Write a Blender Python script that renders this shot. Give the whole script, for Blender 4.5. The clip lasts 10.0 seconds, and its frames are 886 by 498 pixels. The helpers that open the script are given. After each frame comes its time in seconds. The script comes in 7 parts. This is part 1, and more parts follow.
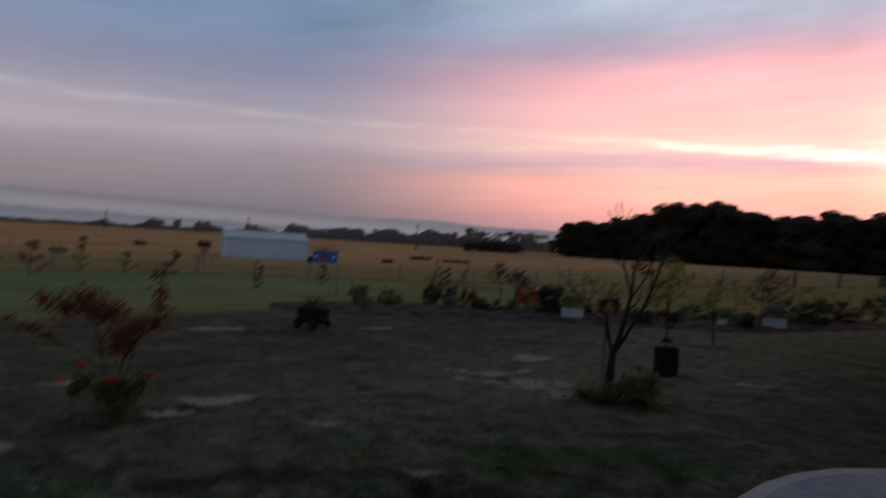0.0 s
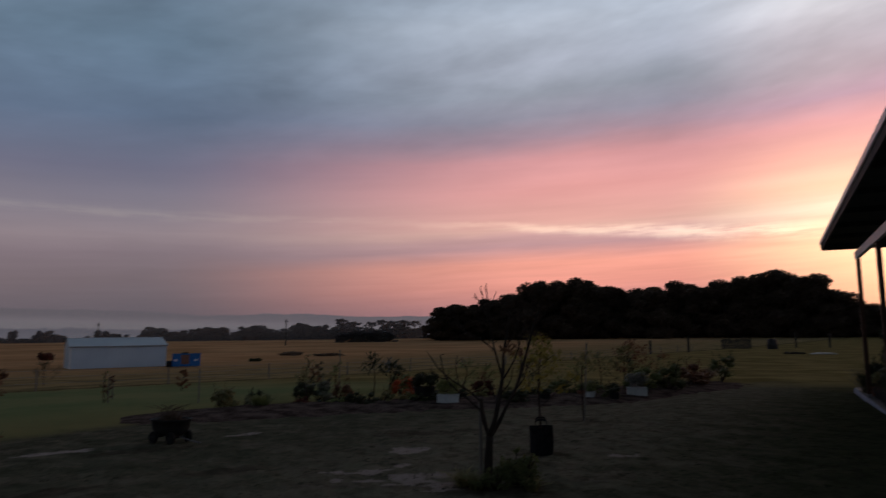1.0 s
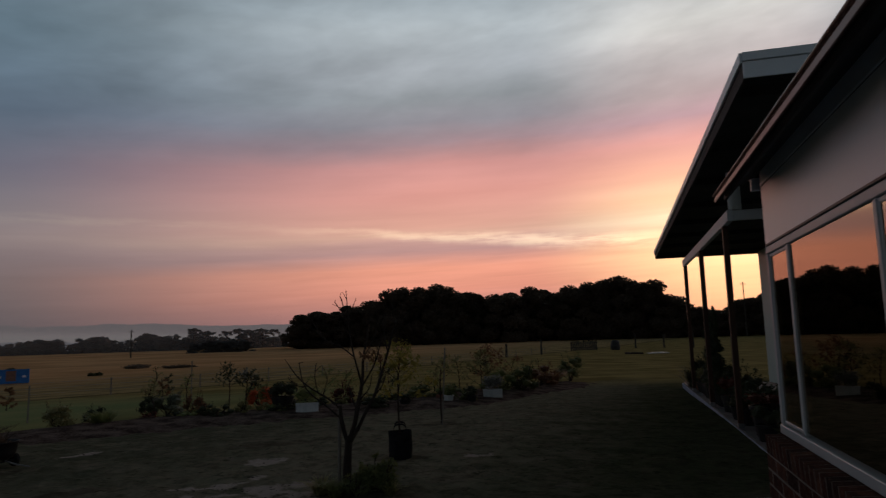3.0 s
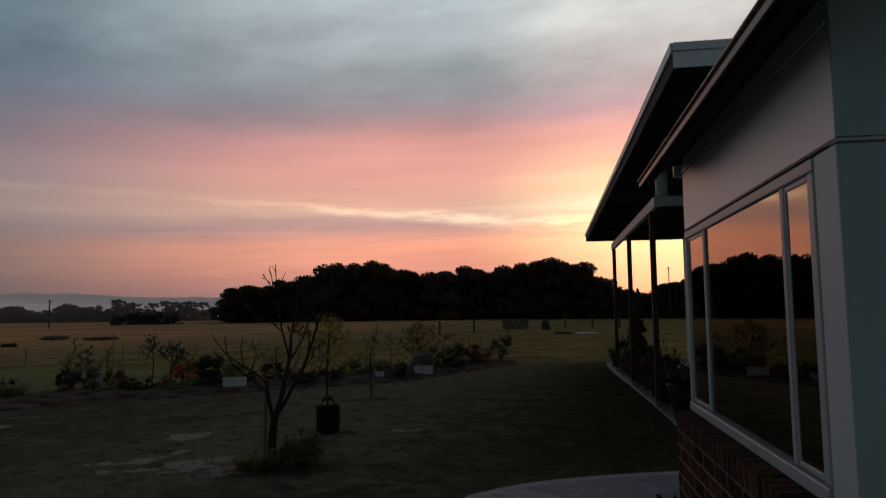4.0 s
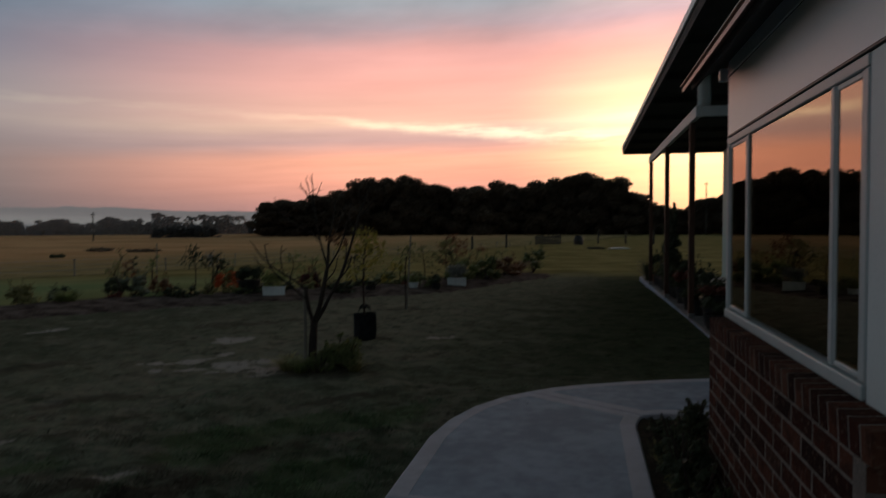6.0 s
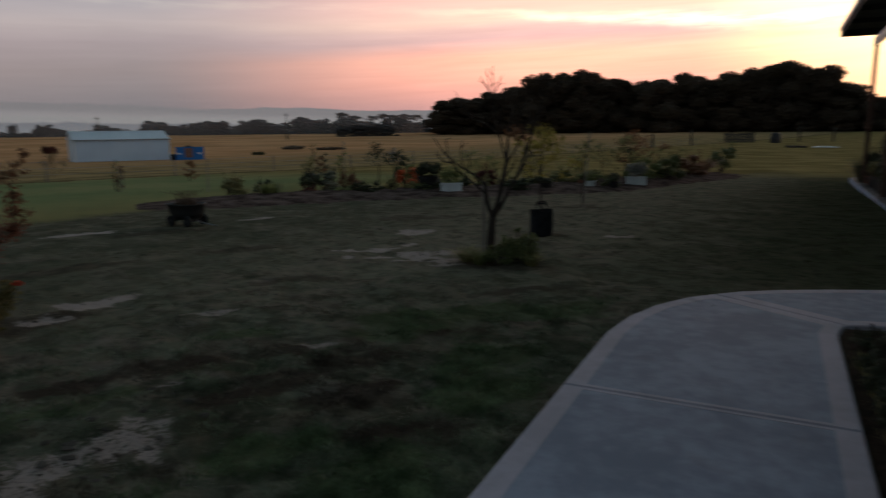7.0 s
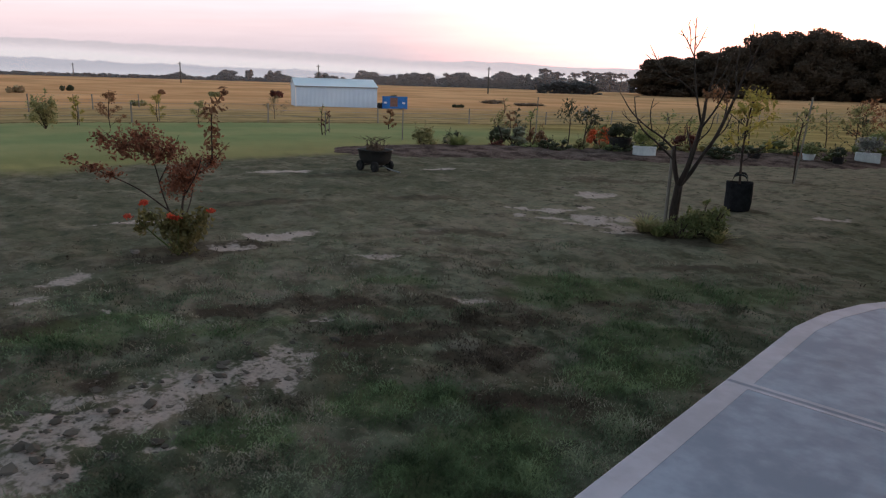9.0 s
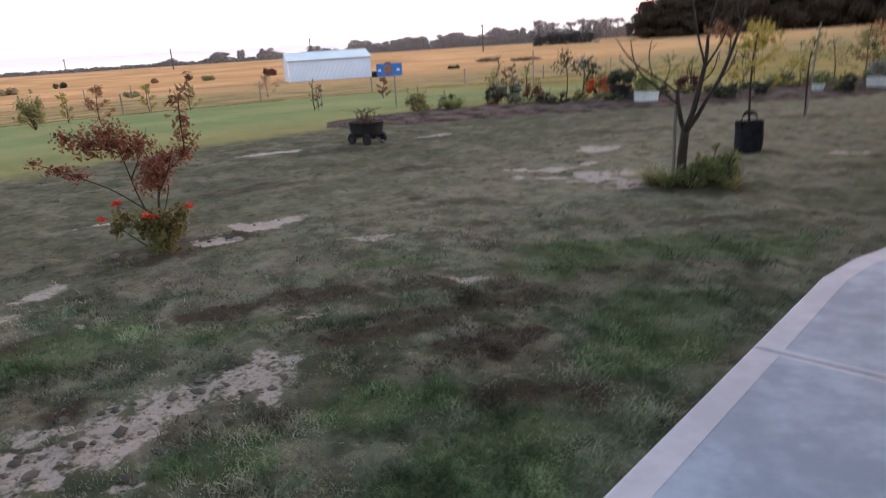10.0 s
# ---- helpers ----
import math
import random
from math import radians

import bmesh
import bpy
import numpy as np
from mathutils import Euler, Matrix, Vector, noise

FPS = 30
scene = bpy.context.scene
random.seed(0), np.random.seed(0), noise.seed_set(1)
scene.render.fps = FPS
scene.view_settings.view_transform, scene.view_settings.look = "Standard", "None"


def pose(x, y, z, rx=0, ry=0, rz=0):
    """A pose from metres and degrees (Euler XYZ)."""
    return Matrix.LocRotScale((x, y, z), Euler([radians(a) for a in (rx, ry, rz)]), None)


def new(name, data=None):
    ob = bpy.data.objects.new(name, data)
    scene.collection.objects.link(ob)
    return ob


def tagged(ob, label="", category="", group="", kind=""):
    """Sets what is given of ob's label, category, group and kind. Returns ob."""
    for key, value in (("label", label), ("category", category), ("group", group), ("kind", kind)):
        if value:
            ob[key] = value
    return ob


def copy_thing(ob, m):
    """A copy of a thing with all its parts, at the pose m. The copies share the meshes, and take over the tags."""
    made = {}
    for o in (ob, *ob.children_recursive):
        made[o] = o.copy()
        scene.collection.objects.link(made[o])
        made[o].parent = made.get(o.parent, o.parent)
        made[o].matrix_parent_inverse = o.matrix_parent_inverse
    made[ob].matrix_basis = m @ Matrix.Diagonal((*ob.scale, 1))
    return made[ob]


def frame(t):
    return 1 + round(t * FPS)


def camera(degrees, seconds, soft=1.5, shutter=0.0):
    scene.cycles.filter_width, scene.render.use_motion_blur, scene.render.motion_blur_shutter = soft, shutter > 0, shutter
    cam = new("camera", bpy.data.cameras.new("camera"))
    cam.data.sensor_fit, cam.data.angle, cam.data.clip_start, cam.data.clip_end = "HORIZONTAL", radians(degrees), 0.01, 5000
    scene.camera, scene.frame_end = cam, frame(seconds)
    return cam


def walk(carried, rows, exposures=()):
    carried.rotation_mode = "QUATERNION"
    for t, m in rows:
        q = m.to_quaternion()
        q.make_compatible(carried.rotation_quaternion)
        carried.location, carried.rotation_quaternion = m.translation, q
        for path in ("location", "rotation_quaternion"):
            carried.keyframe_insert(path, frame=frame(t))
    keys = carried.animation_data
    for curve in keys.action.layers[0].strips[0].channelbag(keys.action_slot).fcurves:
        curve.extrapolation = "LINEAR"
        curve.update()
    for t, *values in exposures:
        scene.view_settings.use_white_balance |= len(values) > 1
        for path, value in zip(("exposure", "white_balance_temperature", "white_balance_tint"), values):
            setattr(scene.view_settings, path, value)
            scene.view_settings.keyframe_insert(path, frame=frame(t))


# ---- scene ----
cam = camera(66.65, 10.0, soft=1.2, shutter=0.7)
# seconds, place, yaw, pitch, roll
PATH = [
    (0.0, -0.091, 0.012, 1.596, 36.95, -0.69, -3.49),
    (0.5, -0.109, 0.061, 1.616, 30.54, 4.67, -0.53),
    (1.0, -0.102, 0.085, 1.618, 26.17, 7.09, 0.53),
    (1.5, -0.095, 0.115, 1.619, 22.14, 8.01, 0.44),
    (2.0, -0.072, 0.006, 1.618, 18.45, 7.93, 0.59),
    (3.5, -0.026, 0.003, 1.609, 11.87, 6.85, 1.32),
    (4.0, -0.002, 0.014, 1.604, 9.01, 5.42, 0.50),
    (4.5, 0.000, -0.000, 1.600, 9.13, 3.59, 0.56),
    (5.0, 0.006, -0.003, 1.597, 8.48, 2.39, 0.33),
    (6.3, -0.028, -0.031, 1.546, 13.86, -4.31, -0.61),
    (6.5, -0.018, -0.082, 1.546, 15.94, -6.45, -1.20),
    (7.0, -0.084, -0.045, 1.511, 26.32, -10.25, 0.53),
    (7.5, -0.104, -0.034, 1.510, 29.85, -9.49, 0.28),
    (8.0, -0.144, 0.013, 1.468, 32.66, -10.76, 0.52),
    (8.5, -0.099, 0.098, 1.471, 38.21, -11.24, -0.25),
    (9.0, -0.030, 0.235, 1.477, 42.98, -13.96, -1.69),
    (9.5, -0.082, 0.374, 1.470, 42.54, -14.08, -1.01),
    (10.0, -0.184, 0.574, 1.470, 42.50, -17.00, 3.49),
]
EXPOSURES = [(0, 0.68, 6400, 6), (0.5, 0.2, 6350, 11), (1, -0.06, 6560, 10), (2.2, -0.18, 6880, 6), (3.3, -0.15, 7100, 2), (4.5, 0.08, 7100, -3), (5.2, 0.2, 7100, -5), (6.3, 0.45, 6900, -7), (7, 0.85, 6800, -5), (7.5, 1.25, 6800, -2), (8, 1.2, 6800, -2), (8.5, 1.62, 6800, 0), (9, 2.45, 6900, 3), (9.5, 2.78, 6900, 8), (10, 3.4, 7000, 9)]
walk(cam, [(t, pose(x, y, z, 90 + pitch, roll, yaw)) for t, x, y, z, yaw, pitch, roll in PATH], EXPOSURES)

# ---- light: the dusk sky ----
class Nodes:
    """A small helper round a node tree."""

    def __init__(self, tree):
        self.tree = tree
        tree.nodes.clear()

    def add(self, kind, **sets):
        n = self.tree.nodes.new(kind)
        for key, value in sets.items():
            if key == "op":
                n.operation = value
            elif key == "blend":
                n.blend_type = value
            elif key == "dims":
                n.noise_dimensions = value
        return n

    def link(self, a, b):
        self.tree.links.new(a, b)

    def put(self, socket, value):
        if isinstance(value, (int, float)):
            socket.default_value = value
        elif isinstance(value, (tuple, list)):
            socket.default_value = (*value, 1.0) if len(value) == 3 and socket.type == "RGBA" else value
        else:
            self.link(value, socket)

    def math(self, op, a, b=0.0, c=None, clamp=False):
        n = self.add("ShaderNodeMath", op=op)
        n.use_clamp = clamp
        self.put(n.inputs[0], a)
        self.put(n.inputs[1], b)
        if c is not None:
            self.put(n.inputs[2], c)
        return n.outputs[0]

    def vec(self, op, a, b=(0, 0, 0)):
        n = self.add("ShaderNodeVectorMath", op=op)
        self.put(n.inputs[0], a)
        if op == "SCALE":
            self.put(n.inputs["Scale"], b)
        else:
            self.put(n.inputs[1], b)
        return n.outputs["Value"] if op in ("LENGTH", "DOT_PRODUCT", "DISTANCE") else n.outputs[0]

    def xyz(self, x, y, z):
        n = self.add("ShaderNodeCombineXYZ")
        for s, v in zip(n.inputs, (x, y, z)):
            self.put(s, v)
        return n.outputs[0]

    def split(self, v):
        n = self.add("ShaderNodeSeparateXYZ")
        self.put(n.inputs[0], v)
        return n.outputs

    def attribute(self, word):
        n = self.add("ShaderNodeAttribute")
        n.attribute_name = word
        return n.outputs["Fac"]

    def noise(self, vector, scale, detail=3.0, rough=0.55, distort=0.0):
        n = self.add("ShaderNodeTexNoise")
        if vector is not None:
            self.put(n.inputs["Vector"], vector)
        n.inputs["Scale"].default_value, n.inputs["Detail"].default_value = scale, detail
        n.inputs["Roughness"].default_value, n.inputs["Distortion"].default_value = rough, distort
        return n.outputs["Fac"]

    def step(self, v, a, b, lo=0.0, hi=1.0):
        n = self.add("ShaderNodeMapRange")
        n.interpolation_type = "SMOOTHSTEP"
        for s, x in zip(n.inputs, (v, a, b, lo, hi)):
            self.put(s, x)
        return n.outputs[0]

    def mix(self, f, a, b, blend="MIX"):
        n = self.add("ShaderNodeMix")
        n.data_type, n.blend_type = "RGBA", blend
        self.put(n.inputs[0], f)
        self.put(n.inputs[6], a)
        self.put(n.inputs[7], b)
        return n.outputs[2]

    def ramp(self, f, stops):
        n = self.add("ShaderNodeValToRGB")
        e = n.color_ramp.elements
        while len(e) < len(stops):
            e.new(0.5)
        for el, (p, c) in zip(e, stops):
            el.position, el.color = p, (*c, 1.0)
        self.put(n.inputs[0], f)
        return n.outputs[0]


def lin(r, g, b):
    """8-bit display values as scene colour."""
    return tuple(((v / 255 + 0.055) / 1.055) ** 2.4 if v > 10 else v / 255 / 12.92 for v in (r, g, b))


def sky_stops(rows, keep=1.0):
    """Ramp stops by elevation; keep is how much of the colour stays."""
    out = []
    for e, *c in rows:
        grey = 0.3 * c[0] + 0.59 * c[1] + 0.11 * c[2]
        out.append((e / 60, lin(*(grey + (v - grey) * keep for v in c))))
    return out


# display colours of the cloud layers by elevation in degrees, towards the glow, beside it, and away from it
SKY_GLOW = sky_stops([(0, 220, 132, 106), (3, 246, 166, 130), (5.5, 255, 200, 152), (7.2, 248, 188, 148), (8.5, 255, 224, 184), (10, 255, 202, 158), (12.5, 246, 178, 150),
                      (14.5, 228, 162, 150), (16.3, 190, 152, 154), (18.2, 174, 153, 150), (20.5, 184, 172, 168), (23.5, 204, 199, 192), (28, 178, 180, 180), (36, 66, 72, 78), (60, 26, 32, 37)])
SKY_BESIDE = sky_stops([(0, 150, 108, 114), (2, 178, 116, 116), (4, 222, 138, 124), (5.8, 238, 150, 132), (7.2, 184, 134, 136), (8.0, 196, 144, 142), (8.6, 216, 160, 148), (9.3, 218, 154, 144), (12, 220, 146, 142),
                        (14.5, 202, 136, 138), (16.4, 158, 126, 138), (18, 138, 128, 142), (20, 141, 139, 151), (22.5, 160, 158, 172), (25.5, 171, 171, 185), (29, 150, 155, 171), (37, 60, 70, 78), (60, 25, 32, 37)], 0.97)
SKY_AWAY = sky_stops([(0, 92, 88, 97), (3, 104, 95, 104), (5.5, 122, 107, 114), (7.5, 134, 118, 127), (8.8, 149, 133, 141), (11, 134, 126, 140), (14, 112, 113, 137),
                      (18, 96, 115, 143), (24, 102, 127, 152), (30, 96, 116, 136), (40, 70, 82, 94), (60, 28, 36, 42)], 0.86)
SKY_BEHIND = sky_stops([(0, 84, 88, 98), (10, 94, 99, 110), (25, 84, 91, 104), (40, 50, 58, 64), (60, 26, 33, 38)])

world = bpy.data.worlds.new("dusk_sky")
scene.world = world
world.use_nodes = True
W = Nodes(world.node_tree)
way = W.add("ShaderNodeTexCoord").outputs["Generated"]
wx, wy, wz = W.split(W.vec("NORMALIZE", way))
elevation = W.math("MULTIPLY", W.math("ARCSINE", wz), 57.2958)
azimuth = W.math("MULTIPLY", W.math("ARCTAN2", W.math("MULTIPLY", wx, -1.0), wy), 57.2958)
# cloud sheets lie in long streaks that rise a little towards the glow
tilted = W.math("ADD", elevation, W.math("MULTIPLY", W.math("SUBTRACT", azimuth, 15.0), 0.03))
slow = W.noise(W.xyz(W.math("MULTIPLY", azimuth, 0.06), W.math("MULTIPLY", tilted, 0.2), 0.0), 1.0, 5.0, 0.6)
streak = W.noise(W.xyz(W.math("MULTIPLY", azimuth, 0.045), W.math("MULTIPLY", tilted, 0.6), 3.0), 1.0, 4.0, 0.5, 0.2)
fluff = W.noise(W.xyz(W.math("MULTIPLY", W.math("ADD", azimuth, W.math("MULTIPLY", elevation, 0.9)), 0.09), W.math("MULTIPLY", elevation, 0.24), 7.0), 1.0, 4.0, 0.55, 0.15)
layer = W.math("ADD", tilted, W.math("MULTIPLY", W.math("SUBTRACT", slow, 0.5), W.step(elevation, 2.0, 18.0, 1.1, 1.7)))
layer = W.math("DIVIDE", layer, 60.0)
near_glow = W.ramp(layer, SKY_GLOW)
beside = W.ramp(layer, SKY_BESIDE)
away = W.ramp(layer, SKY_AWAY)
from_glow = W.math("ABSOLUTE", W.math("ADD", azimuth, 9.0))
near_glow = W.mix(1.0, near_glow, (1.26, 1.31, 1.52), "MULTIPLY")
beside = W.mix(1.0, beside, (1.22, 1.36, 1.36), "MULTIPLY")
colour = W.mix(W.step(from_glow, 3.0, 17.0), near_glow, beside)
colour = W.mix(W.step(from_glow, 22.0, 60.0), colour, away)
colour = W.mix(W.step(from_glow, 95.0, 160.0), colour, W.ramp(layer, SKY_BEHIND))
calm = W.step(from_glow, 25.0, 55.0, 1.0, 0.4)
light = W.math("ADD", W.math("MULTIPLY", W.math("MULTIPLY", W.math("SUBTRACT", streak, 0.5), calm), W.math("MULTIPLY", W.step(elevation, 1.0, 7.0, 0.08, 0.36), W.step(elevation, 20.0, 11.0, 0.3, 1.0))), 1.0)
thin = W.noise(W.xyz(W.math("MULTIPLY", azimuth, 0.13), W.math("MULTIPLY", tilted, 2.1), 11.0), 1.0, 3.0, 0.5, 0.3)
light = W.math("MULTIPLY", light, W.math("ADD", W.math("MULTIPLY", W.math("MULTIPLY", W.math("SUBTRACT", thin, 0.5), calm), W.math("MULTIPLY", W.step(elevation, 0.5, 3.0), W.step(elevation, 12.0, 7.0, 0.0, 0.3))), 1.0))
light = W.math("MULTIPLY", light, W.math("ADD", W.math("MULTIPLY", W.math("SUBTRACT", fluff, 0.5), W.step(elevation, 11.0, 21.0, 0.1, 0.9)), 1.0))
colour = W.mix(1.0, colour, W.xyz(light, light, light), "MULTIPLY")
# one thin bright rift between the cloud sheets, rising away from the glow
line = W.math("SUBTRACT", elevation, W.math("ADD", W.math("MULTIPLY", W.math("MINIMUM", azimuth, 30.0), 0.062), 7.55))
line = W.math("ADD", line, W.math("MULTIPLY", W.math("SUBTRACT", W.noise(W.xyz(W.math("MULTIPLY", azimuth, 0.16), 0.0, 21.0), 1.0, 4.0, 0.6), 0.5), 1.1))
torn = W.step(W.noise(W.xyz(W.math("MULTIPLY", azimuth, 0.2), W.math("MULTIPLY", elevation, 1.6), 5.0), 1.0, 4.0, 0.6), 0.28, 0.66)
rift = W.math("MULTIPLY", W.math("MULTIPLY", W.step(W.math("ABSOLUTE", line), W.step(azimuth, 2.0, 22.0, 1.0, 0.55), 0.0), torn), W.step(azimuth, 30.0, 5.0, 0.1, 1.0))
colour = W.mix(1.0, colour, W.mix(rift, (0.0, 0.0, 0.0), (0.5, 0.45, 0.3)), "ADD")
# the sun has just sunk behind the trees: its glow low over the horizon
fall = W.math("ADD", W.math("POWER", W.math("DIVIDE", W.math("ADD", azimuth, 10.0), 7.5), 2.0), W.math("POWER", W.math("DIVIDE", W.math("SUBTRACT", elevation, 4.5), 4.5), 2.0))
glow = W.math("POWER", 2.718, W.math("MULTIPLY", fall, -1.0))
colour = W.mix(1.0, colour, W.mix(glow, (0.0, 0.0, 0.0), (0.5, 0.36, 0.14)), "ADD")
# clear air above and behind the cloud
air = W.add("ShaderNodeTexSky")
air.sky_type = "NISHITA"
air.sun_disc = False
air.sun_elevation, air.sun_rotation = radians(1.0), radians(9.0)
colour = W.mix(W.step(elevation, 25.0, 70.0, 0.0, 0.3), colour, W.mix(1.0, air.outputs[0], (0.05, 0.05, 0.05), "MULTIPLY"))
colour = W.mix(W.step(elevation, -1.5, 0.0), (0.02, 0.018, 0.016), colour)
back = W.add("ShaderNodeBackground")
W.put(back.inputs[0], colour)
back.inputs[1].default_value = 1.0
W.link(back.outputs[0], W.add("ShaderNodeOutputWorld").inputs[0])

# ---- materials ----
def material(name, rough=0.8, metal=0.0, spec=0.3):
    """A material with a principled shader; returns it, its nodes and the shader."""
    m = bpy.data.materials.new(name)
    m.use_nodes = True
    n = Nodes(m.node_tree)
    p = n.add("ShaderNodeBsdfPrincipled")
    p.inputs["Roughness"].default_value, p.inputs["Metallic"].default_value = rough, metal
    p.inputs["Specular IOR Level"].default_value = spec
    n.link(p.outputs[0], n.add("ShaderNodeOutputMaterial").inputs[0])
    return m, n, p


def place(n):
    return n.add("ShaderNodeNewGeometry").outputs["Position"]


def bump(n, p, height, strength=0.4, distance=0.02):
    b = n.add("ShaderNodeBump")
    b.inputs["Strength"].default_value, b.inputs["Distance"].default_value = strength, distance
    n.put(b.inputs["Height"], height)
    n.link(b.outputs[0], p.inputs["Normal"])


def worn(name, a, b, rough=0.7, scale=4.0, fine=60.0, metal=0.0, spec=0.3, relief=0.2, stretch=(1, 1, 1)):
    """A surface whose colour wanders between a and b at two scales."""
    m, n, p = material(name, rough, metal, spec)
    at = n.vec("MULTIPLY", n.add("ShaderNodeTexCoord").outputs["Object"], stretch)
    f = n.math("ADD", n.math("MULTIPLY", n.noise(at, scale, 4.0), 0.65), n.math("MULTIPLY", n.noise(at, fine, 2.0), 0.35))
    n.put(p.inputs["Base Color"], n.mix(n.step(f, 0.36, 0.64), a, b))
    n.put(p.inputs["Roughness"], n.math("ADD", n.math("MULTIPLY", f, 0.2), rough - 0.1))
    if relief:
        bump(n, p, f, relief, 0.01)
    return m


def leafy(name, a, b, rough=0.55, spec=0.25, thin=0.4):
    """Leaves: each leaf its own tone between a and b; thin ones let light through."""
    m, n, p = material(name, rough, 0.0, spec)
    r = n.add("ShaderNodeNewGeometry").outputs["Random Per Island"]
    o = n.add("ShaderNodeObjectInfo").outputs["Random"]
    f = n.math("ADD", n.math("MULTIPLY", r, 0.75), n.math("MULTIPLY", o, 0.25))
    tone = n.mix(f, a, b)
    n.put(p.inputs["Base Color"], tone)
    through_leaf = n.add("ShaderNodeBsdfTranslucent")
    n.put(through_leaf.inputs[0], tone)
    both = n.add("ShaderNodeMixShader")
    both.inputs[0].default_value = thin
    n.link(p.outputs[0], both.inputs[1])
    n.link(through_leaf.outputs[0], both.inputs[2])
    for end in [q for q in m.node_tree.nodes if q.type == "OUTPUT_MATERIAL"]:
        n.link(both.outputs[0], end.inputs[0])
    return m


def turf(name, low, usual, high):
    """Grass blades: whole patches darker or paler, and each blade a little its own."""
    m, n, p = material(name, 0.9, 0.0, 0.03)
    at = place(n)
    f = n.math("ADD", n.math("MULTIPLY", n.noise(at, 1.1, 3.0), 0.4), n.math("MULTIPLY", n.noise(at, 5.0, 4.0, 0.65), 0.6))
    f = n.math("ADD", n.step(f, 0.34, 0.66), n.math("MULTIPLY", n.math("SUBTRACT", n.add("ShaderNodeNewGeometry").outputs["Random Per Island"], 0.5), 0.25))
    n.put(p.inputs["Base Color"], n.ramp(f, [(0.0, low), (0.5, usual), (1.0, high)]))
    return m


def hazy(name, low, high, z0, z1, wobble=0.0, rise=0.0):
    """Distance dissolved in mist: haze painted as emission, its colour blended by height."""
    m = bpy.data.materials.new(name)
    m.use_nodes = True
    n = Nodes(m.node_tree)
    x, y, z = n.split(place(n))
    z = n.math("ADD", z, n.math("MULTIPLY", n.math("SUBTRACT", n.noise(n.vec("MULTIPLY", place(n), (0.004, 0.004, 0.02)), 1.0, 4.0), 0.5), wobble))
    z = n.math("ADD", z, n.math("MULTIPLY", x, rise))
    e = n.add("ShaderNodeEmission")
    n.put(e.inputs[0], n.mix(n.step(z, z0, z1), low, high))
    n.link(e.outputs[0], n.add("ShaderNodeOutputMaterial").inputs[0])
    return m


M_BARK = worn("bark", (0.024, 0.017, 0.014), (0.066, 0.046, 0.037), 0.9, 9.0, 70.0, relief=0.8, stretch=(1, 1, 0.25))
M_TWIG = worn("twig", (0.03, 0.018, 0.015), (0.06, 0.036, 0.028), 0.85, 20.0, 90.0)
M_GREY_WOOD = worn("weathered_wood", (0.16, 0.14, 0.12), (0.3, 0.26, 0.22), 0.9, 5.0, 60.0, relief=0.6, stretch=(1, 1, 0.15))
M_GUM = leafy("gum_leaf", (0.066, 0.05, 0.038), (0.15, 0.11, 0.078))
# grey-blue lift puts the distance haze into the leaf colour
M_PINE = leafy("hazed_pine_leaf", (0.062, 0.061, 0.064), (0.125, 0.122, 0.122))
M_GREEN = leafy("green_leaf", (0.13, 0.165, 0.06), (0.34, 0.36, 0.15), thin=0.5)
M_GERANIUM = leafy("geranium_leaf", (0.07, 0.066, 0.024), (0.2, 0.165, 0.065))
M_OLIVE = leafy("olive_leaf", (0.17, 0.17, 0.075), (0.4, 0.36, 0.17), thin=0.5)
M_GREYGREEN = leafy("grey_green_leaf", (0.1, 0.11, 0.075), (0.22, 0.23, 0.165))
M_MID = leafy("mid_green_leaf", (0.075, 0.095, 0.036), (0.21, 0.22, 0.09))
M_DARK = leafy("dark_leaf", (0.034, 0.04, 0.023), (0.09, 0.1, 0.054))
M_YELLOW = leafy("yellow_leaf", (0.2, 0.175, 0.045), (0.43, 0.35, 0.09))
M_RED = leafy("red_leaf", (0.1, 0.036, 0.022), (0.31, 0.12, 0.068))
M_PLUM = leafy("plum_leaf", (0.06, 0.02, 0.018), (0.2, 0.06, 0.04))
M_RUST = leafy("rust_leaf", (0.14, 0.066, 0.036), (0.34, 0.18, 0.095))
M_GREYLEAF = leafy("silver_leaf", (0.16, 0.17, 0.15), (0.4, 0.4, 0.38))
M_PRUNINGS = leafy("dry_prunings", (0.07, 0.05, 0.038), (0.22, 0.16, 0.115), 0.8)
M_FLOWER = leafy("red_flower", (0.5, 0.05, 0.03), (0.66, 0.13, 0.065), 0.5)
M_ORANGE = leafy("orange_flower", (0.55, 0.09, 0.03), (0.75, 0.2, 0.08), 0.5)
M_STRAW = leafy("straw", (0.2, 0.15, 0.08), (0.42, 0.33, 0.2), 0.7)
M_BLADE = turf("grass_blade", (0.042, 0.053, 0.033), (0.14, 0.172, 0.108), (0.31, 0.335, 0.225))
M_BLADE_LUSH = turf("lush_grass_blade", (0.04, 0.057, 0.029), (0.118, 0.165, 0.084), (0.27, 0.33, 0.185))
M_BLADE_DRY = turf("dry_grass_blade", (0.08, 0.069, 0.053), (0.225, 0.195, 0.15), (0.45, 0.4, 0.325))
M_BLADE_DARK = turf("dead_grass_blade", (0.025, 0.02, 0.016), (0.085, 0.067, 0.052), (0.18, 0.148, 0.118))
M_FABRIC = worn("black_felt", (0.012, 0.012, 0.014), (0.025, 0.025, 0.028), 0.95, 14.0, 160.0, spec=0.1)
M_PLASTIC = worn("black_plastic", (0.012, 0.012, 0.013), (0.03, 0.028, 0.027), 0.55, 6.0, 80.0)
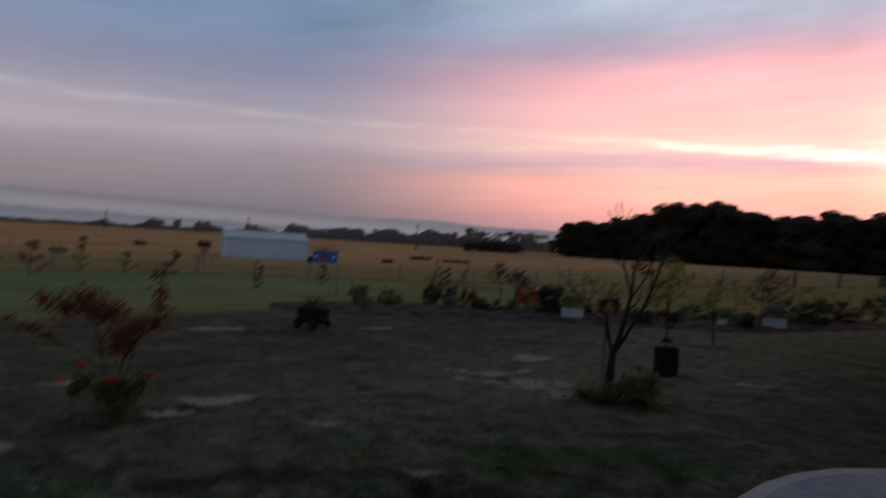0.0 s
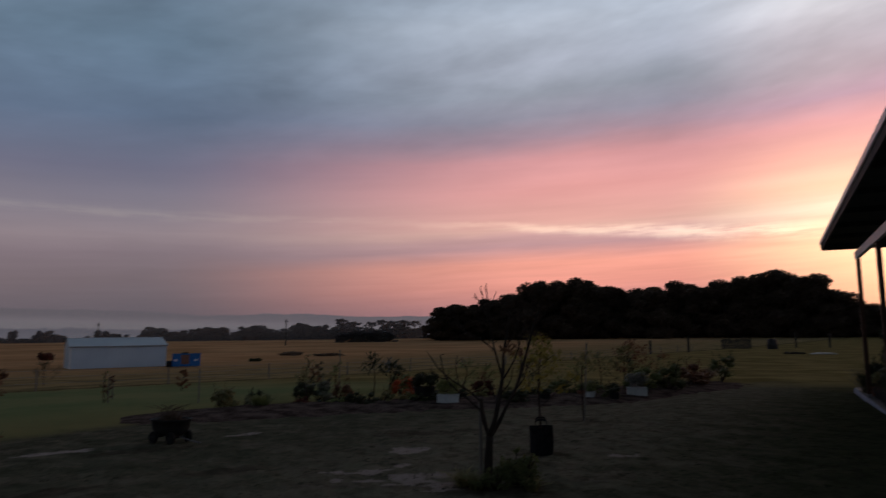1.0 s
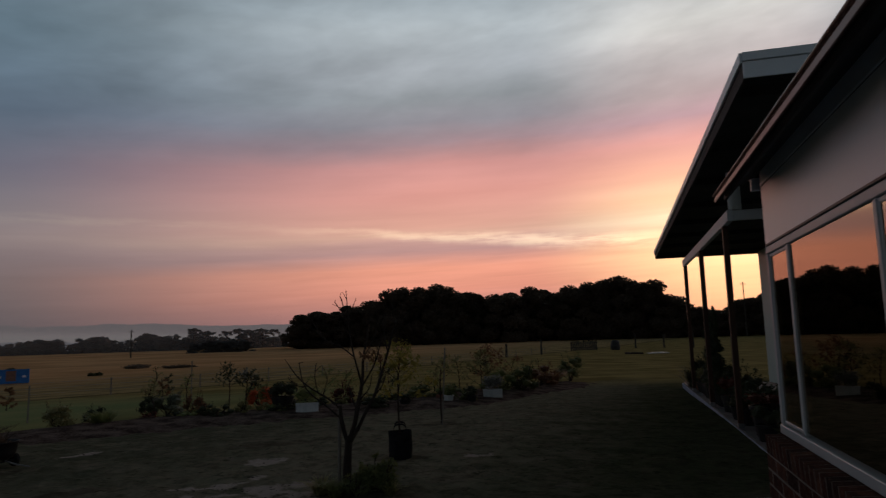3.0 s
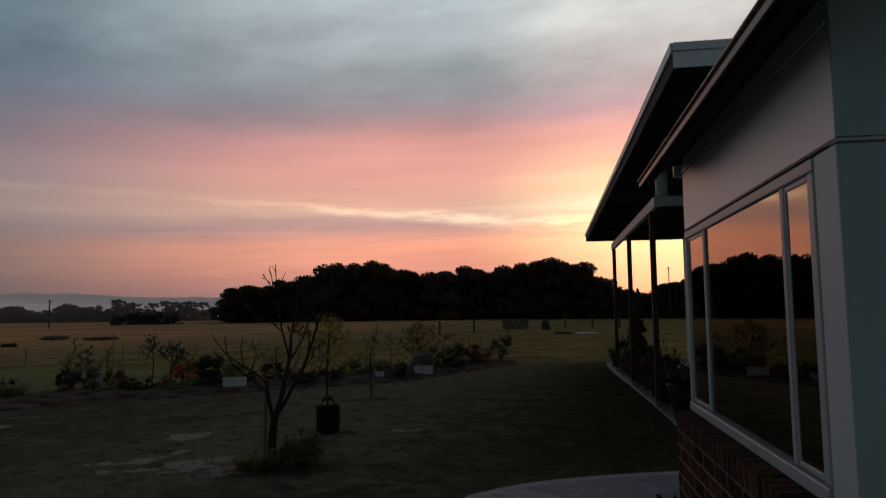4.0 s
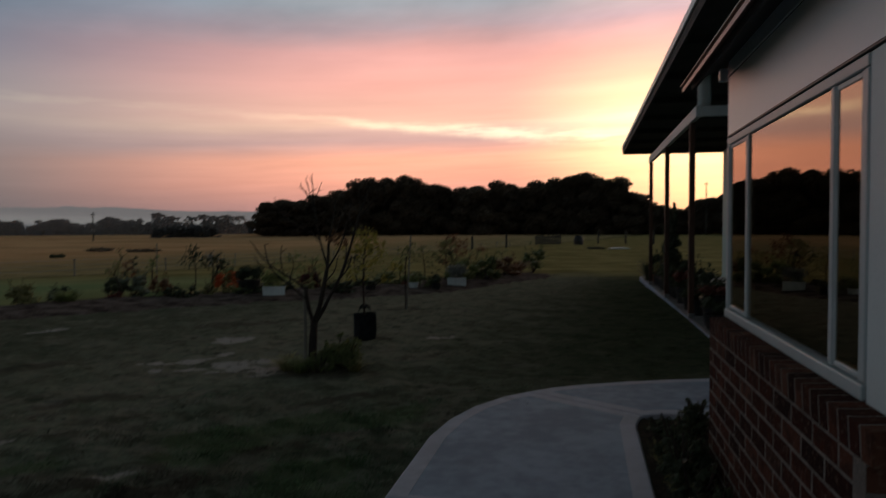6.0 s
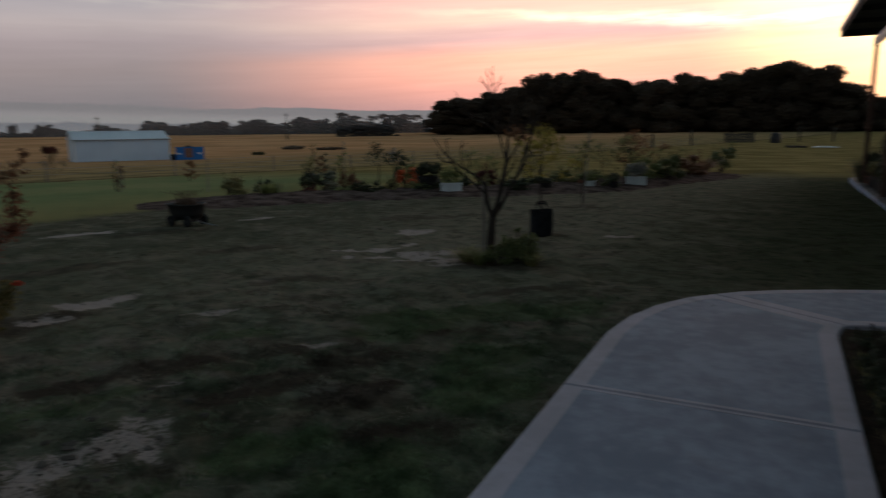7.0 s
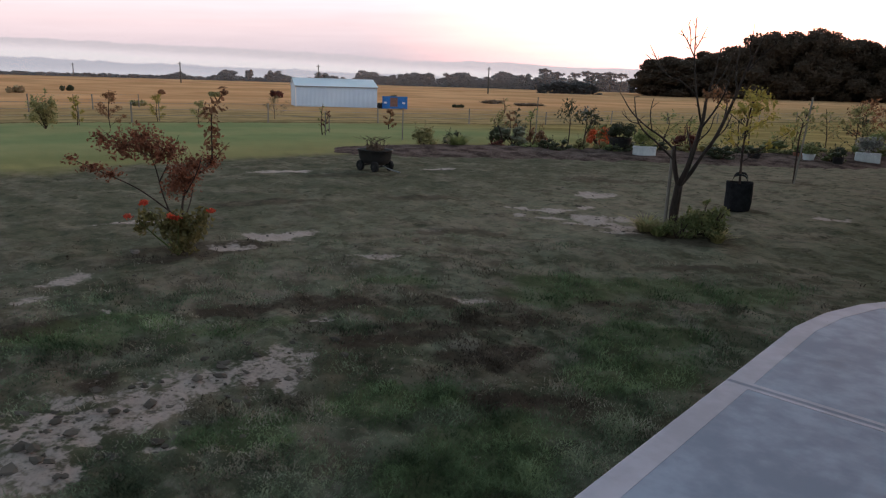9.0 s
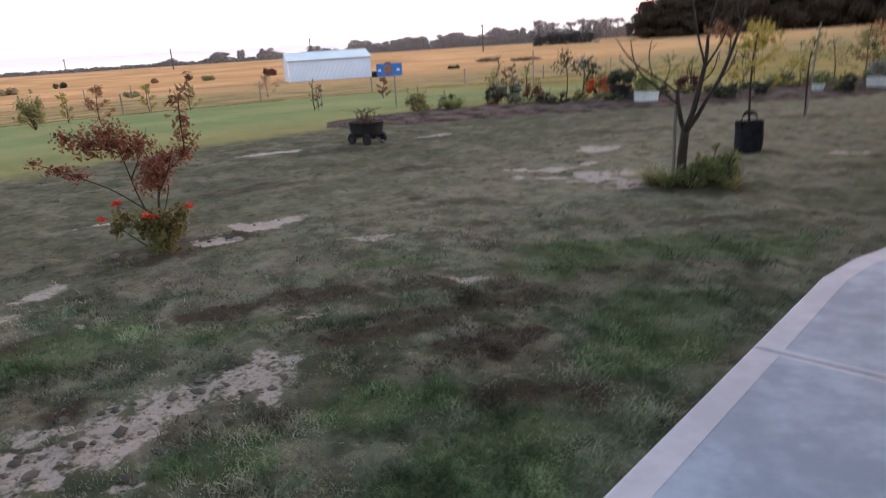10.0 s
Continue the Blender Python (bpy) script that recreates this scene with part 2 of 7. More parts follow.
M_RUBBER = worn("rubber", (0.01, 0.01, 0.011), (0.022, 0.021, 0.02), 0.85, 12.0, 90.0)
M_STEEL = worn("dull_steel", (0.2, 0.2, 0.21), (0.34, 0.34, 0.35), 0.5, 9.0, 60.0, metal=0.7)
M_FOAM = worn("white_foam", (0.62, 0.63, 0.63), (0.78, 0.78, 0.77), 0.8, 6.0, 120.0)
M_TERRACOTTA = worn("terracotta", (0.2, 0.08, 0.05), (0.32, 0.15, 0.1), 0.85, 8.0, 80.0)
M_SOIL = worn("potting_soil", (0.018, 0.014, 0.011), (0.05, 0.036, 0.026), 0.95, 18.0, 90.0, relief=0.9, spec=0.05)
M_MULCH = worn("bark_mulch", (0.05, 0.034, 0.03), (0.185, 0.134, 0.118), 0.95, 2.6, 24.0, relief=1.0, spec=0.0)
M_CLOD = leafy("soil_clod", (0.045, 0.037, 0.031), (0.13, 0.11, 0.094), 0.95, 0.1, 0.0)
M_TIMBER = worn("stained_timber", (0.055, 0.027, 0.018), (0.11, 0.05, 0.032), 0.6, 4.0, 60.0, stretch=(1, 1, 0.1))
M_DARKTRIM = worn("flashing_and_groove_shade", (0.045, 0.045, 0.047), (0.07, 0.07, 0.072), 0.5, 4.0, 60.0, relief=0.05)
M_FRAME = worn("grey_aluminium", (0.42, 0.445, 0.455), (0.48, 0.505, 0.515), 0.45, 2.0, 90.0, spec=0.5, relief=0.03)
M_TRIM = worn("painted_trim", (0.6, 0.63, 0.64), (0.66, 0.69, 0.7), 0.5, 2.5, 70.0, spec=0.2, relief=0.05)
M_PANEL = worn("gloss_cladding", (0.82, 0.86, 0.87), (0.85, 0.88, 0.89), 0.38, 1.2, 50.0, spec=0.28, relief=0.0)
M_ENDWALL = worn("painted_end_wall", (0.35, 0.48, 0.455), (0.39, 0.52, 0.49), 0.5, 1.5, 60.0, spec=0.3, relief=0.05)
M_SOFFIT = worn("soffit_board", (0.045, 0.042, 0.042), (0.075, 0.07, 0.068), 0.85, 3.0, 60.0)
M_GUTTER = worn("brown_gutter", (0.16, 0.08, 0.06), (0.24, 0.12, 0.09), 0.4, 5.0, 60.0, spec=0.5, relief=0.1)
M_FASCIA = worn("pale_fascia", (0.74, 0.82, 0.86), (0.8, 0.87, 0.9), 0.4, 3.0, 60.0, spec=0.4, relief=0.05)
M_ROOF = worn("roof_steel", (0.1, 0.1, 0.11), (0.16, 0.16, 0.17), 0.45, 2.0, 40.0, metal=0.2)
M_MORTAR = worn("mortar", (0.12, 0.1, 0.088), (0.21, 0.175, 0.155), 0.95, 8.0, 120.0, relief=0.6)
M_SHED = worn("pale_blue_steel", (0.5, 0.61, 0.72), (0.58, 0.69, 0.79), 0.5, 0.4, 12.0, spec=0.4, relief=0.02)
M_SHED_ROOF = worn("pale_roof_steel", (0.64, 0.71, 0.78), (0.74, 0.8, 0.86), 0.4, 0.4, 12.0, spec=0.4, relief=0.02)
M_BLUE = worn("blue_steel", (0.02, 0.14, 0.42), (0.04, 0.2, 0.55), 0.5, 2.0, 14.0)
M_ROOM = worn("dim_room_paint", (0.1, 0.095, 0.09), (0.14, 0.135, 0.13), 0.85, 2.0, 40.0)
M_WHITE = worn("white_sheet", (0.7, 0.7, 0.7), (0.82, 0.82, 0.82), 0.6, 3.0, 30.0)
M_CROSSARM = worn("pole_timber", (0.04, 0.035, 0.032), (0.08, 0.07, 0.06), 0.9, 1.0, 12.0)


def brick_material():
    m, n, p = material("red_brick", 0.95, 0.0, 0.05)
    at = n.add("ShaderNodeTexCoord").outputs["Object"]
    r = n.add("ShaderNodeObjectInfo").outputs["Random"]
    tone = n.ramp(r, [(0.0, (0.015, 0.007, 0.006)), (0.25, (0.038, 0.012, 0.008)), (0.5, (0.06, 0.019, 0.012)), (0.75, (0.082, 0.028, 0.017)), (0.9, (0.105, 0.046, 0.03)), (1.0, (0.025, 0.014, 0.012))])
    moved = n.vec("ADD", at, n.xyz(n.math("MULTIPLY", r, 40.0), 0.0, 0.0))
    f = n.noise(moved, 45.0, 4.0)
    tone = n.mix(n.step(n.noise(moved, 14.0, 3.0), 0.42, 0.6, 0.0, 0.6), tone, (0.024, 0.013, 0.011))
    n.put(p.inputs["Base Color"], n.mix(n.step(f, 0.52, 0.74, 0.0, 0.75), tone, (0.14, 0.085, 0.066)))
    bump(n, p, n.math("ADD", f, n.noise(moved, 120.0, 2.0)), 0.7, 0.004)
    return m


def glass_material():
    m = bpy.data.materials.new("window_glass")
    m.use_nodes = True
    n = Nodes(m.node_tree)
    fr = n.add("ShaderNodeFresnel")
    fr.inputs[0].default_value = 3.4
    clear = n.add("ShaderNodeBsdfTransparent")
    clear.inputs[0].default_value = (0.5, 0.5, 0.5, 1)
    gloss = n.add("ShaderNodeBsdfGlossy")
    gloss.inputs["Roughness"].default_value = 0.01
    gloss.inputs["Color"].default_value = (1.0, 0.86, 0.72, 1)
    mix = n.add("ShaderNodeMixShader")
    n.link(fr.outputs[0], mix.inputs[0])
    n.link(clear.outputs[0], mix.inputs[1])
    n.link(gloss.outputs[0], mix.inputs[2])
    n.link(mix.outputs[0], n.add("ShaderNodeOutputMaterial").inputs[0])
    return m


def concrete_material(name, a, b):
    m, n, p = material(name, 0.75)
    at = place(n)
    f = n.math("ADD", n.math("MULTIPLY", n.noise(at, 1.6, 5.0, 0.6), 0.6), n.math("MULTIPLY", n.noise(at, 9.0, 4.0), 0.4))
    c = n.mix(n.step(f, 0.38, 0.64), a, b)
    c = n.mix(n.step(n.noise(at, 2.3, 3.0), 0.62, 0.72, 0.0, 0.25), c, (0.16, 0.15, 0.15))
    n.put(p.inputs["Base Color"], c)
    bump(n, p, n.noise(n.vec("MULTIPLY", at, (160.0, 30.0, 60.0)), 1.0, 3.0), 0.25, 0.003)
    return m


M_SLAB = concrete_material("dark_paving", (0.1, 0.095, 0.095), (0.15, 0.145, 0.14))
M_BRICK = brick_material()
M_GLASS = glass_material()
M_CONCRETE = concrete_material("broomed_concrete", (0.222, 0.264, 0.35), (0.34, 0.39, 0.5))
M_BORDER = concrete_material("trowelled_concrete", (0.41, 0.395, 0.46), (0.51, 0.49, 0.57))

def ground_material():
    m, n, p = material("ground", 1.0, 0.0, 0.0)
    at = place(n)
    x, y, z = n.split(at)
    flat = n.xyz(x, y, 0.0)
    big, small, fine = (n.noise(flat, s, d, 0.6) for s, d in ((0.5, 3.0), (7.0, 4.0), (34.0, 3.0)))
    # worn lawn: matted thatch, dull green mats, dark soil, pale straw further off
    patch, wisp = n.noise(n.vec("ADD", flat, (31, 7, 0)), 1.5, 6.0, 0.68), n.noise(n.vec("ADD", flat, (5, 17, 0)), 6.5, 5.0, 0.66)
    sand, soil, green = (n.attribute(w) for w in ("sand", "soil", "green"))
    away = n.step(n.vec("LENGTH", flat), 3.0, 9.0)
    mat = n.noise(n.vec("ADD", flat, (11, 29, 0)), 3.4, 4.0, 0.58, 0.5)
    thatch = n.mix(n.step(mat, 0.36, 0.62), (0.088, 0.072, 0.058), (0.21, 0.178, 0.143))
    mats = n.mix(n.step(mat, 0.38, 0.62), (0.056, 0.064, 0.044), (0.152, 0.164, 0.12))
    greener = n.math("ADD", n.math("ADD", patch, n.math("MULTIPLY", green, 0.14)), n.step(x, -3.4, -1.2, 0.0, 0.05))
    lawn = n.mix(n.step(greener, 0.45, 0.55, 0.0, 0.9), thatch, mats)
    lawn = n.mix(n.math("MULTIPLY", away, n.step(n.noise(flat, 2.0, 4.0, 0.6), 0.38, 0.64, 0.3, 0.8)), lawn, n.mix(mat, (0.2, 0.188, 0.142), (0.3, 0.272, 0.212)))
    # dark matted tussocks and dusty worn spots between them
    lawn = n.mix(n.step(n.noise(n.vec("ADD", flat, (50, 2, 0)), 0.75, 5.0, 0.6), 0.42, 0.64, 0.0, n.step(away, 0.0, 1.0, 0.5, 0.12)), lawn, n.mix(wisp, (0.026, 0.032, 0.018), (0.1, 0.108, 0.062)))
    lawn = n.mix(n.step(n.noise(n.vec("ADD", flat, (71, 13, 0)), 2.6, 6.0, 0.64, 0.6), 0.52, 0.66, 0.0, n.step(away, 0.0, 0.8, 0.75, 0.3)), lawn, n.mix(wisp, (0.022, 0.028, 0.018), (0.064, 0.075, 0.048)))
    lawn = n.mix(n.step(n.noise(n.vec("ADD", flat, (23, 61, 0)), 2.0, 6.0, 0.66, 0.4), 0.57, 0.7, 0.0, 0.65), lawn, n.mix(small, (0.15, 0.125, 0.11), (0.36, 0.31, 0.275)))
    tufts = n.math("MULTIPLY", n.step(n.noise(n.vec("ADD", flat, (14, 83, 0)), 5.2, 5.0, 0.66, 0.3), 0.5, 0.6), n.step(away, 0.1, 1.0, 0.62, 0.4))
    lawn = n.mix(n.math("MULTIPLY", tufts, n.step(n.noise(n.vec("ADD", flat, (40, 9, 0)), 0.9, 3.0), 0.36, 0.58)), lawn, n.mix(fine, (0.018, 0.023, 0.014), (0.055, 0.064, 0.04)))
    # pale grains and scattered dark tufts further off
    lawn = n.mix(n.math("MULTIPLY", away, n.step(n.noise(n.vec("ADD", flat, (8, 66, 0)), 13.0, 4.0, 0.7), 0.42, 0.66, 0.0, 0.4)), lawn, (0.29, 0.265, 0.185))
    lawn = n.mix(n.math("MULTIPLY", away, n.step(n.noise(n.vec("ADD", flat, (90, 4, 0)), 6.0, 4.0, 0.62), 0.58, 0.67, 0.0, 0.7)), lawn, (0.034, 0.038, 0.024))
    # darker green in patches towards the garden side
    lawn = n.mix(n.math("MULTIPLY", n.step(n.math("ADD", x, n.math("MULTIPLY", patch, 3.0)), -2.2, -5.6), n.step(patch, 0.36, 0.56, 0.25, 0.62)), lawn, n.mix(mat, (0.034, 0.042, 0.028), (0.085, 0.094, 0.062)))
    earth = n.mix(fine, (0.022, 0.016, 0.013), (0.085, 0.062, 0.05))
    bare = n.math("ADD", n.math("MULTIPLY", soil, 0.22), n.math("ADD", n.math("MULTIPLY", n.noise(n.vec("ADD", flat, (3, 3, 0)), 3.1, 6.0, 0.72), 0.7), n.math("MULTIPLY", wisp, 0.3)))
    lawn = n.mix(n.step(bare, 0.52, 0.72, 0.0, n.step(away, 0.0, 1.0, 0.8, 0.5)), lawn, earth)
    # much darker grass along the verandah, fading out across the lawn
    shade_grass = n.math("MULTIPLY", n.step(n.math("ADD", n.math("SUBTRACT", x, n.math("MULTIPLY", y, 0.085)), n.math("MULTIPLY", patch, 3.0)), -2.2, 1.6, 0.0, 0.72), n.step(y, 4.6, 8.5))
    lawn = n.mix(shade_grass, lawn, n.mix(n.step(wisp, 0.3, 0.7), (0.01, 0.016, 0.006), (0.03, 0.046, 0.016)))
    lawn = n.mix(n.math("MULTIPLY", n.step(n.math("ADD", green, n.math("MULTIPLY", n.math("SUBTRACT", wisp, 0.5), 0.8)), 0.15, 0.9), 0.5), lawn, n.mix(mat, (0.034, 0.05, 0.022), (0.115, 0.15, 0.066)))
    # sand
    dune = n.mix(n.math("ADD", n.math("MULTIPLY", small, 0.6), n.math("MULTIPLY", fine, 0.4)), (0.19, 0.158, 0.145), (0.46, 0.395, 0.365))
    dune = n.mix(n.math("MULTIPLY", away, 0.32), dune, n.mix(small, (0.42, 0.37, 0.34), (0.72, 0.64, 0.59)))
    sandy = n.step(n.math("ADD", n.math("ADD", n.math("MULTIPLY", sand, 0.78), n.math("MULTIPLY", n.math("MULTIPLY", sand, away), 0.2)), n.math("ADD", n.math("MULTIPLY", n.math("SUBTRACT", n.noise(n.vec("MULTIPLY", flat, (1.0, 1.0, 0.0)), 11.0, 5.0, 0.62), 0.5), n.step(away, 0.0, 0.6, 2.3, 1.5)), n.math("MULTIPLY", n.math("SUBTRACT", fine, 0.5), n.step(away, 0.0, 0.6, 1.6, 0.6)))), 0.3, 0.88)
    lawn = n.mix(sandy, lawn, dune)
    # the watered green strip beyond the garden
    wander = n.math("MULTIPLY", n.math("SUBTRACT", big, 0.5), 1.6)
    row = n.math("ADD", n.vec("DOT_PRODUCT", n.vec("SUBTRACT", flat, (-11.4, 10.6, 0)), (-0.83, 0.56, 0)), wander)
    side = n.math("ADD", n.math("SUBTRACT", -11.0, x), wander)
    right = n.math("MULTIPLY", n.math("ADD", n.math("SUBTRACT", y, 24.5), n.math("MULTIPLY", wander, 2.5)), 0.14)
    edge = n.math("MAXIMUM", n.math("MAXIMUM", row, side), right)
    strip = n.mix(n.step(n.noise(flat, 0.22, 4.0), 0.4, 0.62), (0.2, 0.255, 0.122), (0.27, 0.296, 0.148))
    strip = n.mix(n.math("MAXIMUM", n.step(x, -18.0, -6.0), n.step(n.math("ADD", y, n.math("MULTIPLY", big, 6.0)), 21.0, 34.0)), strip, n.mix(n.step(n.noise(flat, 0.3, 5.0, 0.65), 0.36, 0.64), (0.19, 0.152, 0.064), (0.34, 0.272, 0.118)))
    strip = n.mix(n.math("MULTIPLY", n.step(fine, 0.4, 0.7, 0.0, 0.3), n.step(n.noise(flat, 1.2, 5.0, 0.65), 0.4, 0.65)), strip, (0.09, 0.1, 0.045))
    land = n.mix(n.step(edge, -0.4, 0.9), lawn, strip)
    # the dry paddock
    off = n.math("ADD", n.vec("DOT_PRODUCT", n.vec("SUBTRACT", flat, (-26.0, 25.0, 0)), (-0.976, 0.218, 0)), wander)
    rows = n.noise(n.vec("MULTIPLY", flat, (0.02, 0.06, 1.0)), 1.0, 5.0, 0.6)
    hay = n.mix(n.step(n.noise(flat, 0.05, 5.0, 0.6), 0.38, 0.62), (0.53, 0.305, 0.152), (0.69, 0.42, 0.225))
    hay = n.mix(n.step(rows, 0.46, 0.7, 0.0, 0.3), hay, (0.2, 0.15, 0.07))
    rough = n.mix(n.step(n.noise(flat, 0.35, 5.0, 0.65), 0.36, 0.64), (0.21, 0.175, 0.09), (0.4, 0.3, 0.155))
    hay = n.mix(n.step(n.math("ADD", off, n.math("MULTIPLY", rows, 30.0)), 22.0, 75.0), rough, hay)
    bank = n.math("MULTIPLY", n.step(off, -0.5, 0.2), n.step(off, 1.6, 0.5))
    hay = n.mix(n.math("MULTIPLY", bank, 0.75), hay, (0.085, 0.075, 0.04))
    land = n.mix(n.step(off, -0.4, 0.1), land, hay)
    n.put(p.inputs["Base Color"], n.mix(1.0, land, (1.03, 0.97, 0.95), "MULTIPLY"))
    bump(n, p, n.math("ADD", n.math("MULTIPLY", wisp, 0.6), n.math("MULTIPLY", fine, 0.4)), 0.4, 0.04)
    return m


M_GROUND = ground_material()

# ---- building helpers ----
UP = Vector((0, 0, 1))


def thing(name, at, label, category, group="", turn=0.0, kind=""):
    """An Empty at the thing's base."""
    ob = new(name)
    ob.empty_display_size = 0.2
    ob.matrix_basis = pose(at[0], at[1], at[2], 0, 0, turn)
    return tagged(ob, label, category, group, kind)


def part(name, data, mat, parent, label="", smooth=False, kind=""):
    """Links a bmesh, or (points, faces), as one mesh under a thing or a part."""
    me = bpy.data.meshes.new(name)
    if isinstance(data, tuple):
        me.from_pydata(data[0], [], data[1])
    else:
        data.to_mesh(me)
        data.free()
    if smooth:
        me.shade_smooth()
    me.materials.append(mat)
    ob = new(name, me)
    ob.parent = parent
    return tagged(ob, label, kind=kind)


def box(bm, size, at=(0, 0, 0), turn=None, soft=0.0):
    """A box of that size about its centre; soft bevels its edges."""
    m = Matrix.Translation(at) @ (turn.to_4x4() if turn is not None else Matrix()) @ Matrix.Diagonal((*size, 1))
    made = bmesh.ops.create_cube(bm, size=1.0, matrix=m)
    if soft:
        edges = {e for v in made["verts"] for e in v.link_edges}
        bmesh.ops.bevel(bm, geom=list(edges), offset=soft, segments=1, affect="EDGES")
    return bm


def block(lo, hi, soft=0.0):
    """A new bmesh with a box from corner to corner."""
    return box(bmesh.new(), [b - a for a, b in zip(lo, hi)], [(a + b) / 2 for a, b in zip(lo, hi)], None, soft)


def tube(bm, points, radii, sides=6, cap=True):
    """A tapered tube along points."""
    rings, n = [], len(points)
    points = [Vector(p) for p in points]
    for i, p in enumerate(points):
        d = (points[min(i + 1, n - 1)] - points[max(i - 1, 0)]).normalized()
        side = d.cross(Vector((0.31, 0.95, 0.05))).normalized()
        other = d.cross(side)
        r = radii[i] if isinstance(radii, (list, tuple)) else radii
        rings.append([bm.verts.new(p + (side * math.cos(a) + other * math.sin(a)) * r) for a in (2 * math.pi * k / sides for k in range(sides))])
    for a, b in zip(rings, rings[1:]):
        for k in range(sides):
            bm.faces.new((a[k], a[(k + 1) % sides], b[(k + 1) % sides], b[k]))
    if cap:
        bm.faces.new(rings[0][::-1])
        bm.faces.new(rings[-1])
    return bm


def lathe(bm, profile, sides=20, at=(0, 0, 0), closed=False):
    """Turns (radius, height) pairs about the z axis."""
    rings = [[bm.verts.new((at[0] + r * math.cos(2 * math.pi * k / sides), at[1] + r * math.sin(2 * math.pi * k / sides), at[2] + z)) for k in range(sides)] for r, z in profile]
    for a, b in zip(rings, rings[1:]):
        for k in range(sides):
            bm.faces.new((a[k], a[(k + 1) % sides], b[(k + 1) % sides], b[k]))
    bm.faces.new(rings[0][::-1])
    bm.faces.new(rings[-1])
    return bm


def bend(points, steps=5):
    """A smooth line (Catmull-Rom) through points."""
    p = [Vector(q) for q in points]
    p = [p[0] * 2 - p[1], *p, p[-1] * 2 - p[-2]]
    out = []
    for i in range(1, len(p) - 2):
        for k in range(steps):
            t = k / steps
            out.append(0.5 * ((2 * p[i]) + (p[i + 1] - p[i - 1]) * t + (2 * p[i - 1] - 5 * p[i] + 4 * p[i + 1] - p[i + 2]) * t * t + (3 * p[i] - p[i - 1] - 3 * p[i + 1] + p[i + 2]) * t ** 3))
    return out + [p[-2]]


def leaves(points, size, rng, slim=0.5, droop=0.0, spread=0.35):
    """One small four-cornered leaf at each point: (points, faces) for part()."""
    p = np.asarray(points, float)
    n = len(p)
    a = rng.normal(size=(n, 3))
    a[:, 2] -= droop
    a /= np.linalg.norm(a, axis=1, keepdims=True)
    b = np.cross(a, rng.normal(size=(n, 3)))
    b /= np.linalg.norm(b, axis=1, keepdims=True) + 1e-9
    c = np.cross(a, b)
    s = size * (1 + spread * rng.normal(size=(n, 1))).clip(0.4, 1.9)
    verts = np.stack([p - a * s * 0.5, p + b * s * slim * 0.5 + c * s * 0.08, p + a * s * 0.5, p - b * s * slim * 0.5 + c * s * 0.08], 1).reshape(-1, 3)
    faces = np.arange(4 * n).reshape(n, 4)
    return verts.tolist(), faces.tolist()


def in_lumps(lumps, count, rng, shell=0.75):
    """Points in the outer part of lumps (x, y, z, rx, ry, rz)."""
    l = np.asarray(lumps, float)
    w = l[:, 3] * l[:, 4] + l[:, 4] * l[:, 5] + l[:, 3] * l[:, 5]
    which = rng.choice(len(l), count, p=w / w.sum())
    d = rng.normal(size=(count, 3))
    d /= np.linalg.norm(d, axis=1, keepdims=True)
    r = shell + (1.08 - shell) * rng.random((count, 1))
    return l[which, :3] + d * r * l[which, 3:]


def cores(lumps, rng, shrink=0.82):
    """Uneven solid hearts of the lumps, as (points, faces)."""
    base = bmesh.new()
    bmesh.ops.create_icosphere(base, subdivisions=2, radius=1.0)
    vs = np.array([v.co[:] for v in base.verts])
    fs = [[v.index for v in f.verts] for f in base.faces]
    base.free()
    points, faces = [], []
    for q in lumps:
        wob = vs * (1 + 0.16 * rng.normal(size=(len(vs), 1)))
        faces += [[i + len(points) for i in f] for f in fs]
        points += (np.array(q[:3]) + wob * np.array(q[3:]) * shrink).tolist()
    return points, faces


def joined(*meshes):
    points, faces = [], []
    for p, f in meshes:
        faces += [[i + len(points) for i in q] for q in f]
        points += p
    return points, faces


def ease(a, b, v):
    v = min(1.0, max(0.0, (v - a) / (b - a)))
    return v * v * (3 - 2 * v)


def land(x, y):
    """Height of the land: level round the house, falling to the paddock, and away into the misty valley."""
    d, az = math.hypot(x, y), math.degrees(math.atan2(-x, y))
    w = 0.6 + 0.4 * ease(5, 40, az)
    z = -2.1 * (1 - math.exp(-((max(0.0, d - 12) / 46) ** 1.35))) + 1.2 * ease(100, 320, d)
    return w * z - 60 * ease(335, 900, d)


def polar(az, d):
    """A place d metres off at an azimuth in degrees, left of the y axis."""
    x, y = -d * math.sin(radians(az)), d * math.cos(radians(az))
    return x, y, land(x, y)


def inset(poly, by):
    """A closed polygon (counter-clockwise) drawn in by a distance of its own for each edge."""
    out, n = [], len(poly)
    for i in range(n):
        a, b, c = Vector(poly[i - 1]), Vector(poly[i]), Vector(poly[(i + 1) % n])
        n1, n2 = Vector((-(b - a).y, (b - a).x)).normalized(), Vector((-(c - b).y, (c - b).x)).normalized()
        d1, d2, det = by[i - 1], by[i], n1.x * n2.y - n1.y * n2.x
        out.append(b + n1 * max(d1, d2) if abs(det) < 0.02 else b + Vector((d1 * n2.y - d2 * n1.y, d2 * n1.x - d1 * n2.x)) / det)
    return out


